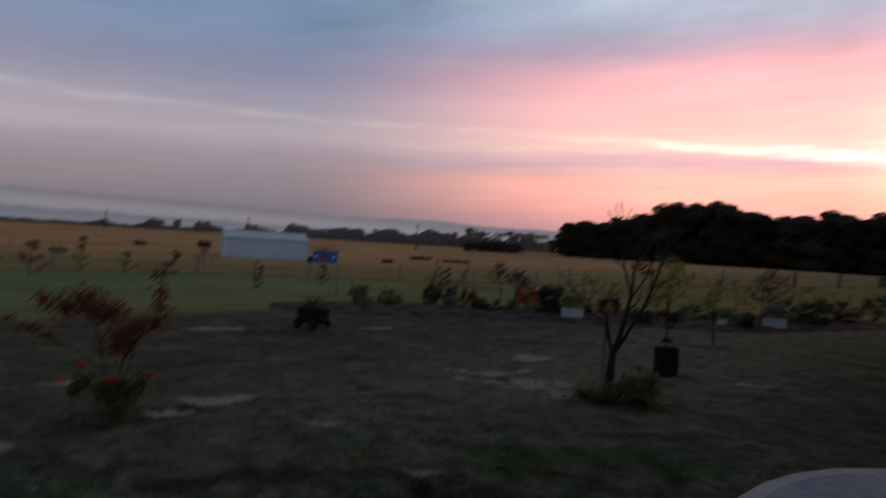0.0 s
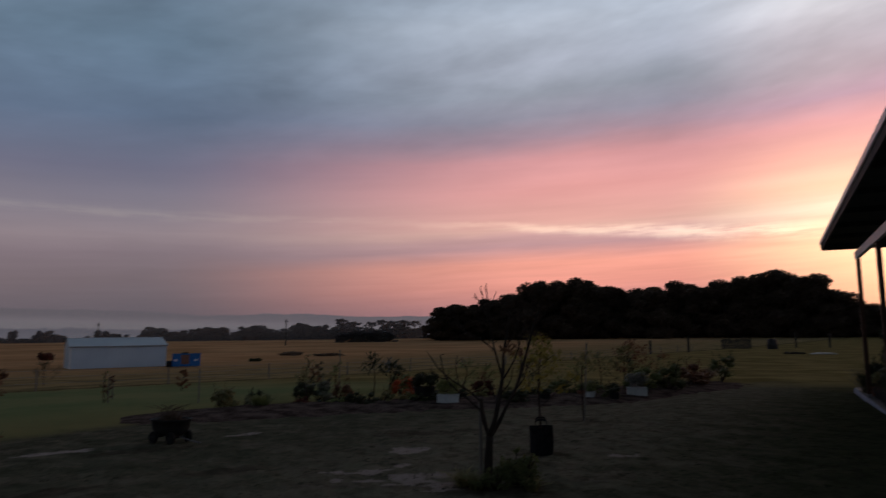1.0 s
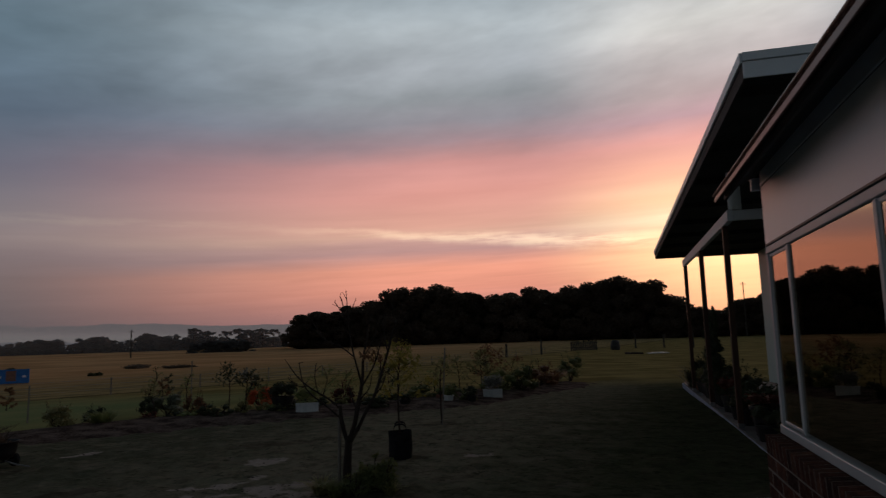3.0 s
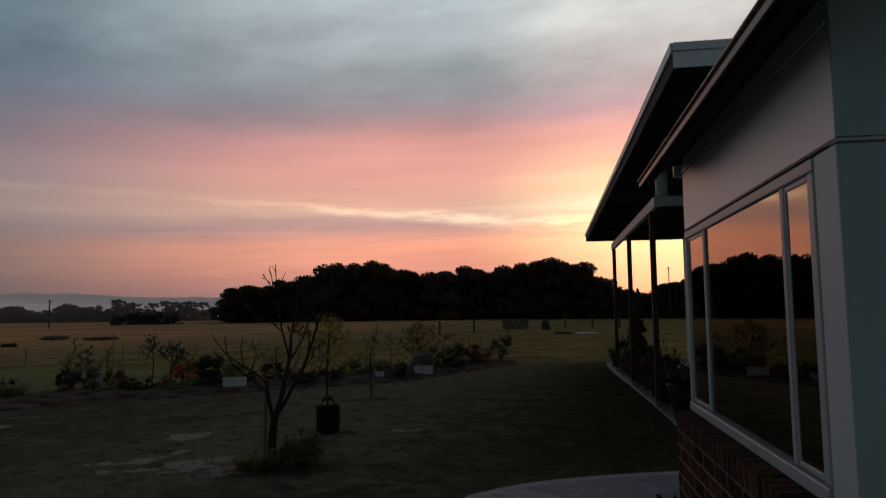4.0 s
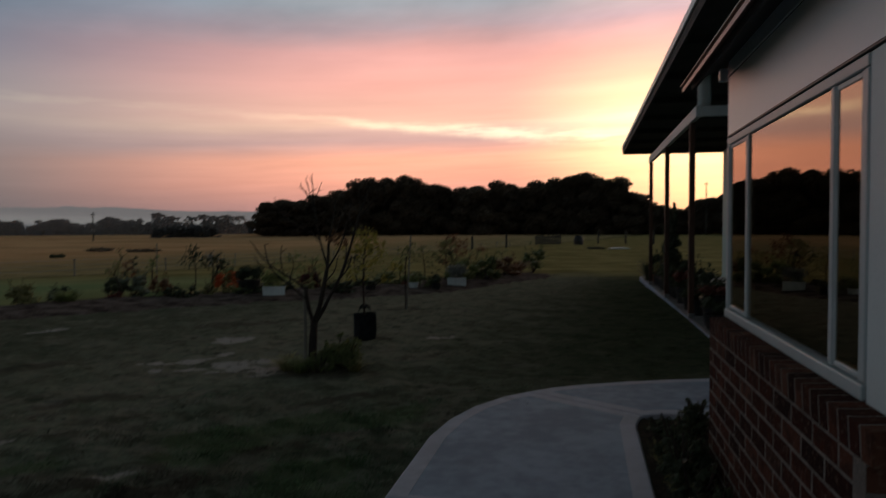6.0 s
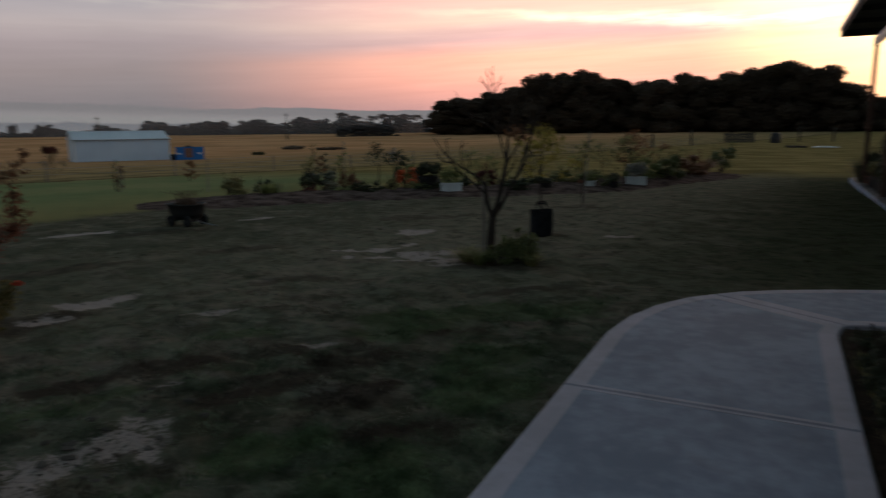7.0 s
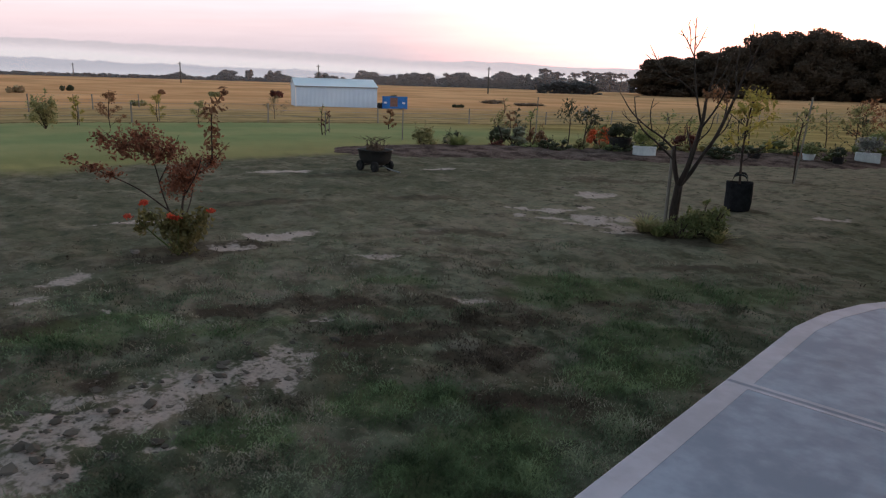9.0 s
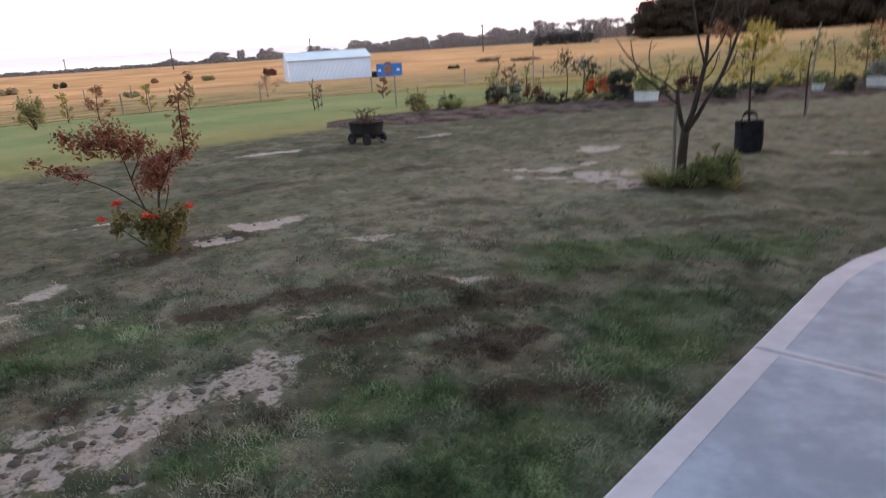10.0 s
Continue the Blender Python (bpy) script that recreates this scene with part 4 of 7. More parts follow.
part("slab_edge", block((1.716, 7.3, -0.12), (1.738, 22.0, 0.006), 0.004), M_CONCRETE, verandah, "pale concrete edging of the slab")
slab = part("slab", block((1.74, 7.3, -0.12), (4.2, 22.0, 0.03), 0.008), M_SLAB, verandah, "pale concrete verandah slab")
wall_lamp = thing("wall_lamp", (4.2, 18.6, 2.5), "small dark lamp on the verandah wall", "lamp")
part("wall_plate", block((-0.02, -0.05, -0.08), (0, 0.05, 0.08), 0.004), M_PLASTIC, wall_lamp)
part("lamp_hood", lathe(bmesh.new(), [(0.03, 0.1), (0.07, 0.06), (0.075, -0.08), (0.06, -0.09)], 12, (-0.1, 0, 0)), M_PLASTIC, wall_lamp)

# ---- trees of the distance ----
def big_tree(name, seed, height, wide, label, group, mat=M_GUM, count=9500, leaf=0.46, low=0.04, heart=0.64):
    """A broad evergreen: trunk, limbs and a lumpy crown that reaches nearly to the ground."""
    rng = np.random.default_rng(seed)
    t = thing(name, (0, 0, 0), label, "tree", group)
    bm = bmesh.new()
    lean = rng.normal(size=2) * 0.03 * height
    tube(bm, [(0, 0, -0.4), (lean[0] * 0.3, lean[1] * 0.3, height * 0.3), (lean[0], lean[1], height * 0.7)], [0.32, 0.24, 0.1], 8)
    lumps = []
    for i in range(15):
        z = height * (low + (0.93 - low) * (i + rng.random()) / 15)
        reach = wide * (1 - 0.62 * max(0, z / height - 0.35) / 0.65) * (0.35 + 0.6 * rng.random())
        a = i * 2.4 + rng.random()
        s = wide * (0.26 + 0.2 * rng.random())
        x, y = reach * math.cos(a) + lean[0], reach * math.sin(a) + lean[1]
        lumps.append((x, y, min(z, height - s * 0.6), s * 1.1, s * 1.1, s * 0.78))
        if i % 2:
            tube(bm, [(lean[0] * 0.4, lean[1] * 0.4, z * 0.6), (x * 0.6, y * 0.6, z * 0.85), (x, y, z)], [0.12, 0.08, 0.04], 5)
    part("trunk", bm, M_BARK, t)
    part("crown", joined(leaves(in_lumps(lumps, count, rng, 0.7), leaf, rng, 0.7), cores(lumps, rng, heart)), mat, t, "dense dark evergreen crown")
    return t


def umbrella_tree(name, seed, height, label, group):
    """A tall bare trunk under a flat spreading crown."""
    rng = np.random.default_rng(seed)
    t = thing(name, (0, 0, 0), label, "tree", group)
    bm = bmesh.new()
    tube(bm, [(0, 0, -0.4), (0.2, 0.1, height * 0.5), (0.1, 0.2, height * 0.86)], [0.28, 0.2, 0.1], 7)
    lumps = []
    for i in range(10):
        a, r = i * 2.4 + rng.random(), height * 0.34 * math.sqrt((i + 0.3) / 10)
        x, y, z = r * math.cos(a), r * math.sin(a), height * (0.74 + 0.17 * rng.random())
        lumps.append((x, y, z, height * (0.08 + 0.07 * rng.random()), height * 0.11, height * (0.035 + 0.025 * rng.random())))
        tube(bm, [(0.1, 0.1, height * 0.62), (x * 0.6, y * 0.6, height * 0.76), (x, y, z)], [0.1, 0.07, 0.04], 5)
    part("trunk", bm, M_BARK, t)
    part("crown", joined(leaves(in_lumps(lumps, 700, rng, 0.6), 0.5, rng, 0.7), cores(lumps, rng, 0.72)), M_PINE, t, "flat spreading pine crown")
    return t


# the grove: rows of old trees, their heights by azimuth
GROVE = [(27.6, 4.2), (26, 6.2), (23.5, 7.6), (21, 8.6), (18.5, 10.2), (16.2, 13.2), (14.8, 12.4), (13.2, 10.8), (11.8, 10.6), (9.8, 11.6), (8.0, 10.4), (5.8, 11.0), (4.2, 10.2), (2.0, 12.0), (0.0, 12.9),
         (-1.6, 12.0), (-3.6, 8.6), (-5.2, 5.2), (-8, 4.6), (-10, 7.2), (-14, 7.8)]


def grove_height(az):
    for (a, p), (b, q) in zip(GROVE, GROVE[1:]):
        if b <= az <= a:
            return p + (q - p) * (a - az) / (a - b)
    return 5.0


kinds = [big_tree("grove_tree", 10 + k, 14.0, w, "tall dark evergreen in an old windbreak grove", "grove trees") for k, w in enumerate((4.6, 5.4, 5.0, 6.0, 4.4))]
rng = random.Random(5)
for depth, gap, share in ((236, 1.5, 1.0), (247, 1.7, 0.94), (260, 2.1, 0.88)):
    az = 26.2
    while az > -15:
        here = az + rng.uniform(-0.35, 0.35)
        x, y, z = polar(here, depth + rng.uniform(-3, 3))
        tall = (grove_height(here) * depth / 160 + 1.6 - z) * share * rng.uniform(0.86, 1.06)
        wide = 1.08 + 0.34 * tall / 14
        m = pose(x, y, z - 0.1, 0, 0, rng.uniform(0, 360)) @ Matrix.Diagonal((wide, wide, tall / 14.0, 1))
        k = rng.randrange(5)
        if kinds[k].location.length == 0:
            kinds[k].matrix_basis = m
        else:
            copy_thing(kinds[k], m @ Matrix.Diagonal([1 / s for s in kinds[k].scale] + [1]))
        az -= gap * rng.uniform(0.8, 1.2)

# the hedge line at the end of the paddock
hedge = [big_tree("hedge_tree", 40 + k, 6.0, w, "rounded dark tree on the far paddock boundary", "boundary trees", M_PINE, 1300, 0.34, -0.04, 0.74) for k, w in enumerate((2.6, 3.2, 2.2))]
pines = [umbrella_tree("umbrella_pine", 60 + k, 9.0, "tall umbrella-shaped pine far across the paddock", "boundary pines") for k in range(2)]


def set_down(kinds, k, m):
    if kinds[k].location.length == 0:
        kinds[k].matrix_basis = m
    else:
        copy_thing(kinds[k], m @ Matrix.Diagonal([1 / s for s in kinds[k].scale] + [1]))


def far_height(az):
    """Heights of the boundary trees, metres: low bushes on the left, taller and thicker towards the grove."""
    return 1.7 + 2.6 * ease(68, 60, az) * (0.5 + 0.5 * math.sin(az * 1.7)) + 2.6 * ease(54, 47, az)


az = 84.0
while az > 27.5:
    tall = max(1.6, far_height(az) * rng.uniform(0.7, 1.25))
    x, y, z = polar(az, 318 + rng.uniform(-6, 6))
    s = tall / 6.0
    set_down(hedge, rng.randrange(3), pose(x, y, z - 0.3, 0, 0, rng.uniform(0, 360)) @ Matrix.Diagonal((s * rng.uniform(1.2, 1.9), s * rng.uniform(1.2, 1.9), s, 1)))
    az -= 0.4 * rng.uniform(0.6, 1.3)
for az, tall, wide in ((58.5, 5.2, 0.8), (56.9, 5.0, 0.85), (45.6, 5.6, 1.2), (44.0, 6.0, 1.0), (42.5, 5.8, 1.1), (40.8, 5.4, 1.2), (37.6, 5.8, 1.1), (36.2, 7.0, 1.0), (34.4, 6.0, 1.2), (32.4, 5.6, 1.3), (30.2, 5.6, 1.2)):
    x, y, z = polar(az, 312)
    s = tall / 6.0
    set_down(hedge, rng.randrange(3), pose(x, y, z - 0.3, 0, 0, rng.uniform(0, 360)) @ Matrix.Diagonal((s * wide, s * wide, s, 1)))
for az, tall in ((34.6, 9.4), (33.6, 8.4), (32.2, 8.0), (31.2, 8.8), (30.4, 8.2), (29.4, 8.6), (28.6, 8.2)):
    x, y, z = polar(az, 306 + rng.uniform(-6, 6))
    s = tall / 9.0
    set_down(pines, rng.randrange(2), pose(x, y, z, 0, 0, rng.uniform(0, 360)) @ Matrix.Diagonal((s, s, s, 1)))
# a dark clump standing in front of the pines
for az in (34.6, 33.8, 33.0, 32.2, 31.4, 30.7):
    x, y, z = polar(az, 232 + rng.uniform(-4, 4))
    s = rng.uniform(0.55, 0.75)
    set_down(hedge, rng.randrange(3), pose(x, y, z - 0.2, 0, 0, rng.uniform(0, 360)) @ Matrix.Diagonal((s * 1.6, s * 1.6, s, 1)))

# low scrub closing the foot of the boundary trees
def boundary_scrub():
    r = np.random.default_rng(77)
    lumps = []
    for k in range(420):
        x, y, z = polar(84 - 57 * k / 420 + r.normal() * 0.05, 322 + r.normal() * 1.5)
        s = 0.7 + 0.6 * r.random()
        lumps.append((x, y, z + 0.4, s * 1.8, s * 1.8, s))
    tagged(part("boundary_scrub", joined(leaves(in_lumps(lumps, 5000, r, 0.7), 0.5, r, 0.6), cores(lumps, r, 0.85)), M_PINE, None, "low dark scrub along the far paddock boundary", False, "stuff"), category="scrub")


boundary_scrub()

# ---- poles ----
def power_pole(az, d, height):
    x, y, z = polar(az, d)
    t = thing("power_pole", (x, y, z), "dark timber power pole with a short crossarm", "power pole", "power poles", az)
    part("pole", tube(bmesh.new(), [(0, 0, -0.3), (0, 0, height)], [0.2, 0.14], 8), M_CROSSARM, t)
    part("crossarm", block((-0.7, -0.05, height - 0.7), (0.7, 0.05, height - 0.6)), M_CROSSARM, t)
    for u in (-0.6, -0.25, 0.25, 0.6):
        part("insulator", tube(bmesh.new(), [(u, 0, height - 0.6), (u, 0, height - 0.42)], 0.05, 6), M_STEEL, t)


power_pole(63.6, 230, 6.4)
power_pole(53.1, 235, 7.0)
power_pole(39.2, 200, 7.5)
power_pole(70.9, 300, 5.2)
power_pole(-9.55, 224, 16.4)

# ---- the paddock: shed, skip, fences, bushes ----
def build_shed():
    a = Vector((-64.8, 45.6))
    z = land(-64, 50) - 0.05
    t = thing("shed", (a.x, a.y, z), "long pale blue steel shed with a low gable roof", "shed", turn=60.0)
    long, deep, eave, ridge = 9.3, 6.0, 2.35, 3.15
    for y0, y1, name in ((0, 0.06, "front_wall"), (deep - 0.06, deep, "rear_wall")):
        bm = bmesh.new()
        n, rib = 62, []
        for i in range(n + 1):
            for f, out in ((0.0, 0.0), (0.25, 0.02), (0.5, 0.02), (0.75, 0.0)):
                rib.append([bm.verts.new(((i + f) * long / (n + 1), y0 - out, zz)) for zz in (0, eave)] + [bm.verts.new(((i + f) * long / (n + 1), y1, zz)) for zz in (eave, 0)])
        for p, q in zip(rib, rib[1:]):
            for k in range(4):
                bm.faces.new((p[k], q[k], q[(k + 1) % 4], p[(k + 1) % 4]))
        part(name, bm, M_SHED, t, "ribbed pale blue steel wall")
    for x0 in (0.0, long - 0.05):
        bm = bmesh.new()
        pts = [(0.05, 0), (deep - 0.05, 0), (deep - 0.05, eave), (deep / 2, ridge - 0.06), (0.05, eave)]
        f = [bm.verts.new((x0, y, zz)) for y, zz in pts]
        g = [bm.verts.new((x0 + 0.05, y, zz)) for y, zz in pts]
        bm.faces.new(f)
        bm.faces.new(g[::-1])
        for i in range(5):
            bm.faces.new((f[i], f[(i + 1) % 5], g[(i + 1) % 5], g[i]))
        part("gable_wall", bm, M_SHED, t)
    pitch = math.atan2(ridge - eave, deep / 2)
    for side in (0, 1):
        bm = bmesh.new()
        run = math.hypot(deep / 2, ridge - eave) + 0.2
        y = deep / 4 - 0.08 if side == 0 else deep * 3 / 4 + 0.08
        turn = Euler((pitch if side == 0 else -pitch, 0, 0)).to_matrix()
        box(bm, (long + 0.2, run, 0.03), (long / 2, y, (eave + ridge) / 2 + 0.02), turn)
        for i in range(40):
            box(bm, (0.05, run, 0.05), (0.1 + i * long / 40, y, (eave + ridge) / 2 + 0.03), turn)
        part("roof_slope", bm, M_SHED_ROOF, t, "pale ribbed roof sheets")
    part("ridge_cap", block((-0.1, deep / 2 - 0.16, ridge + 0.03), (long + 0.1, deep / 2 + 0.16, ridge + 0.07)), M_SHED_ROOF, t)
    part("shed_gutter", block((-0.1, -0.16, eave - 0.1), (long + 0.1, -0.05, eave + 0.0)), M_STEEL, t)
    part("corner_trim", block((-0.06, -0.1, 0), (0.08, -0.046, eave - 0.1)), M_WHITE, t)


build_shed()


def build_skip():
    x, y, z = polar(46.8, 77)
    t = thing("skip_bin", (x, y, z), "bright blue steel skip bin beside the shed", "skip bin", turn=46)
    w, d, h = 2.75, 1.5, 1.32
    bm = bmesh.new()
    for lo, hi in (((-w / 2, -d / 2, 0.12), (w / 2, -d / 2 + 0.06, h)), ((-w / 2, d / 2 - 0.06, 0.12), (w / 2, d / 2, h)), ((-w / 2, -d / 2 + 0.06, 0.12), (-w / 2 + 0.06, d / 2 - 0.06, h)),
                   ((w / 2 - 0.06, -d / 2 + 0.06, 0.12), (w / 2, d / 2 - 0.06, h)), ((-w / 2, -d / 2, 0.08), (w / 2, d / 2, 0.14))):
        box(bm, [b - a for a, b in zip(lo, hi)], [(a + b) / 2 for a, b in zip(lo, hi)])
    part("body", bm, M_BLUE, t)
    for u in (-1.3, -0.75, 0.75, 1.3):
        part("rib", block((u - 0.04, -d / 2 - 0.06, 0.14), (u + 0.04, -d / 2 - 0.001, h - 0.02)), M_BLUE, t)
    part("rim", block((-w / 2 - 0.05, -d / 2 - 0.06, h), (w / 2 + 0.05, -d / 2 + 0.04, h + 0.08)), M_BLUE, t)
    part("stain", block((-0.52, -d / 2 - 0.012, 0.3), (0.3, -d / 2 - 0.002, h - 0.06), 0.003), M_GUTTER, t, "rusty brown patch on the side")
    for u in (-1.05, 0.95):
        part("label_bar", block((u - 0.16, -d / 2 - 0.016, 0.62), (u + 0.16, -d / 2 - 0.004, 0.8)), M_WHITE, t, "small white plate")
    for u in (-0.9, 0.9):
        part("skid", block((u - 0.1, -d / 2, -0.04), (u + 0.1, d / 2, 0.08)), M_STEEL, t)
    rng = np.random.default_rng(8)
    part("load", joined(leaves(in_lumps([(-0.2, 0, h, 0.4, 0.4, 0.2)], 160, rng, 0.3), 0.2, rng)), M_DARK, t, "garden waste heaped in the bin")
    # a dark drum beside it
    x, y, z = polar(48.0, 77.5)
    t = thing("drum", (x, y, z), "dark round drum lying beside the shed", "drum", turn=46)
    part("shell", tube(bmesh.new(), [(-0.35, 0, 0.32), (-0.12, 0, 0.32), (0.12, 0, 0.32), (0.35, 0, 0.32)], [0.3, 0.33, 0.33, 0.3], 14), M_PLASTIC, t)


build_skip()


def fence(points, spacing, height, thick, label, wires=3):
    """A post and wire fence along a line."""
    t = thing("fence", (0, 0, 0), label, "fence", "wire fences")
    rng = random.Random(len(points) + int(points[0][1]))
    tops = []
    for (x0, y0), (x1, y1) in zip(points, points[1:]):
        n = int(math.hypot(x1 - x0, y1 - y0) / spacing)
        for i in range(n):
            x, y = x0 + (x1 - x0) * i / n, y0 + (y1 - y0) * i / n
            z, h = land(x, y), height * rng.uniform(0.9, 1.1)
            lean = rng.uniform(-0.04, 0.04)
            part("post", tube(bmesh.new(), [(x, y, z - 0.2), (x + lean, y, z + h)], [thick, thick * 0.85], 6), M_GREY_WOOD, t)
            tops.append((x + lean * 0.7, y, z, h))
    for k in range(wires):
        f = 0.35 + 0.6 * k / max(1, wires - 1)
        part("wire", tube(bmesh.new(), [(x, y + thick, z + h * f) for x, y, z, h in tops], 0.006, 3), M_STEEL, t)
    return t


fence([(-36.5, -22), (-27.6, 18), (-20.0, 52), (-9.0, 101)], 5.2, 0.82, 0.04, "weathered post and wire fence along the paddock")
fence([(-48, 14), (-66, 32)], 8.0, 1.15, 0.055, "old leaning post and wire fence across the paddock")


def paddock_bush(az, d, wide, tall, mat, label):
    x, y, z = polar(az, d)
    r = np.random.default_rng(int(az * 10 + d))
    t = thing("paddock_bush", (x, y, z), label, "bush", "paddock bushes")
    lumps = [(wide * 0.5 * q * r.uniform(0.3, 1), wide * 0.3 * r.normal(), tall * r.uniform(0.2, 0.48), wide * 0.32, wide * 0.28, tall * 0.4) for q in (-1, -0.5, 0, 0.4, 0.9)]
    bm = bmesh.new()
    for q in lumps[::2]:
        tube(bm, [(0, 0, -0.1), (q[0] * 0.6, q[1] * 0.6, q[2] * 0.7), q[:3]], [0.06, 0.04, 0.02], 5)
    part("stem", bm, M_BARK, t)
    part("foliage", joined(leaves(in_lumps(lumps, 420, r, 0.6), 0.26, r, 0.6), cores(lumps, r, 0.75)), mat, t)


for az, d, wide, tall, mat in ((74.4, 120, 1.8, 1.3, M_STRAW), (71.1, 135, 1.5, 1.3, M_DARK), (65.0, 125, 1.3, 1.0, M_RUST), (61.1, 118, 2.0, 0.9, M_OLIVE), (56.3, 120, 1.5, 1.6, M_PLUM),
                               (38.7, 120, 5.0, 0.7, M_PRUNINGS), (35.6, 112, 4.0, 0.55, M_PRUNINGS), (41.6, 92, 0.9, 0.45, M_DARK), (66.5, 70, 1.0, 0.6, M_OLIVE)):
    paddock_bush(az, d, wide, tall, mat, {M_DARK: "small dark bush in the dry paddock", M_PLUM: "round dark red bush in the dry paddock", M_STRAW: "bleached dry bush in the paddock",
                                          M_RUST: "low rusty brown bush in the paddock", M_PRUNINGS: "low tangled brown thicket in the dry paddock", M_OLIVE: "low olive scrub in the dry paddock"}[mat])

# the yard at the far end of the lawn
def build_yard():
    x, y, z = polar(2.9, 112)
    t = thing("yard_fence", (x, y, z), "dark grey timber yard fence at the lawn's end", "fence", turn=3)
    rng = random.Random(3)
    for i in range(15):
        u = -2.1 + i * 0.28
        part("paling", block((u, -0.02, 0), (u + 0.22, 0.02, 1.6 * rng.uniform(0.8, 1.1))), M_CROSSARM, t)
    for h in (0.4, 1.15):
        part("rail", block((-2.2, 0.022, h), (2.2, 0.08, h + 0.09)), M_CROSSARM, t)
    x, y, z = polar(0.4, 110)
    t = thing("compost_bin", (x, y, z), "squat black bin beside the yard fence", "bin")
    part("body", lathe(bmesh.new(), [(0.7, 0), (0.75, 0.6), (0.6, 1.3), (0.4, 1.5)], 14), M_PLASTIC, t)
    x, y, z = polar(-2.9, 85)
    t = thing("sheet_stack", (x, y, z), "white sheets lying flat on the grass", "sheets", turn=12)
    for k in range(3):
        part("sheet", block((-1.2 + 0.3 * k, -0.8, 0.03 + 0.045 * k), (1.2 - 0.2 * k, 0.8, 0.07 + 0.045 * k), 0.01), M_WHITE, t)
    for u in (-3.4, -2.4):
        s = thing("garden_edge_log", (x + u, y - 1, z), "dark log lying on the grass", "log", "logs", 20 * u)
        part("log", tube(bmesh.new(), [(-0.9, 0, 0.12), (0, 0.05, 0.13), (0.9, 0, 0.11)], [0.13, 0.12, 0.1], 8), M_BARK, s)
    for az, d, h in ((-1.2, 120, 2.3), (-3.4, 118, 2.2), (-5.6, 116, 2.3), (6.4, 92, 2.0), (9.3, 84, 1.6)):
        x, y, z = polar(az, d)
        s = thing("strainer_post", (x, y, z), "thick dark fence post on the lawn's edge", "post", "strainer posts")
        part("post", tube(bmesh.new(), [(0, 0, -0.3), (0, 0, h)], [0.16, 0.13], 8), M_CROSSARM, s)


build_yard()

# ---- garden plants ----
def shrub(name, x, y, tall, wide, mat, label, count=500, leaf=0.06, seed=1, upright=0.0, flowers=None, slim=0.45, group="garden bed plants", base=0.0, solid=0.55):
    """A leafy shrub: stems from one root, leaves in uneven lumps, flowers on top where it has them."""
    r = np.random.default_rng(seed)
    t = thing(name, (x, y, land(x, y) + base), label, "shrub", group)
    lumps, bm = [], bmesh.new()
    for i in range(9):
        a, q = i * 2.4 + r.random(), (0.25 + 0.5 * r.random()) * wide * (1 - upright)
        h = tall * (0.2 + 0.58 * (i + r.random()) / 9)
        p = (q * math.cos(a) * 0.62, q * math.sin(a) * 0.62, h)
        lumps.append((*p, wide * (0.2 + 0.1 * r.random()), wide * (0.2 + 0.1 * r.random()), tall * (0.16 + 0.1 * r.random())))
        tube(bm, bend([(0, 0, -0.03), (p[0] * 0.5, p[1] * 0.5, h * 0.5), p], 3), [0.012, 0.011, 0.01, 0.009, 0.007, 0.006, 0.004][:7], 5)
    for i in range(5):
        a = r.random() * 6.28
        e = Vector((wide * 0.35 * math.cos(a), wide * 0.35 * math.sin(a), tall * r.uniform(0.85, 1.15)))
        tube(bm, [(0, 0, 0), e * 0.55, e], [0.008, 0.006, 0.003], 4)
        lumps.append((*(e * 0.95), wide * 0.06, wide * 0.06, tall * 0.1))
    part("stem", bm, M_TWIG, t, kind="stuff")
    data = leaves(in_lumps(lumps, int(count * 1.9), r, 0.35), leaf * 0.8, r, slim)
    part("foliage", joined(data, cores(lumps[:9], r, solid)) if solid else data, mat, t)
    if flowers:
        heads = [(q[0] + r.normal() * 0.05, q[1] + r.normal() * 0.05, q[2] + q[5]) for q in lumps[:5]]
        part("flowers", leaves(in_lumps([(*h, 0.05, 0.05, 0.03) for h in heads], 90, r, 0.1), 0.035, r, 0.9), flowers, t, kind="stuff")
    return t


def tuft(name, x, y, tall, wide, mat, label, count=160, seed=1, group="garden bed plants", base=0.0, broad=0.012):
    """A clump of arching strap leaves."""
    r = np.random.default_rng(seed)
    t = thing(name, (x, y, land(x, y) + base), label, "plant", group)
    points, faces = [], []
    for i in range(count):
        a, out, h = r.random() * 6.283, wide * (0.3 + 0.7 * r.random()), tall * (0.6 + 0.45 * r.random())
        root = np.array([math.cos(a), math.sin(a), 0]) * wide * 0.25 * r.random()
        d, s = np.array([math.cos(a), math.sin(a), 0]), np.array([-math.sin(a), math.cos(a), 0]) * broad
        prev = None
        for k in range(4):
            f = k / 3
            c = root + d * out * f ** 1.5 + np.array([0, 0, h * (f - 0.38 * f ** 2.6)])
            w = s * (1 - f * 0.85)
            points += [(c - w).tolist(), (c + w).tolist()]
            if prev is not None:
                faces.append((prev, prev + 1, len(points) - 1, len(points) - 2))
            prev = len(points) - 2
    part("foliage", (points, faces), mat, t)
    return t


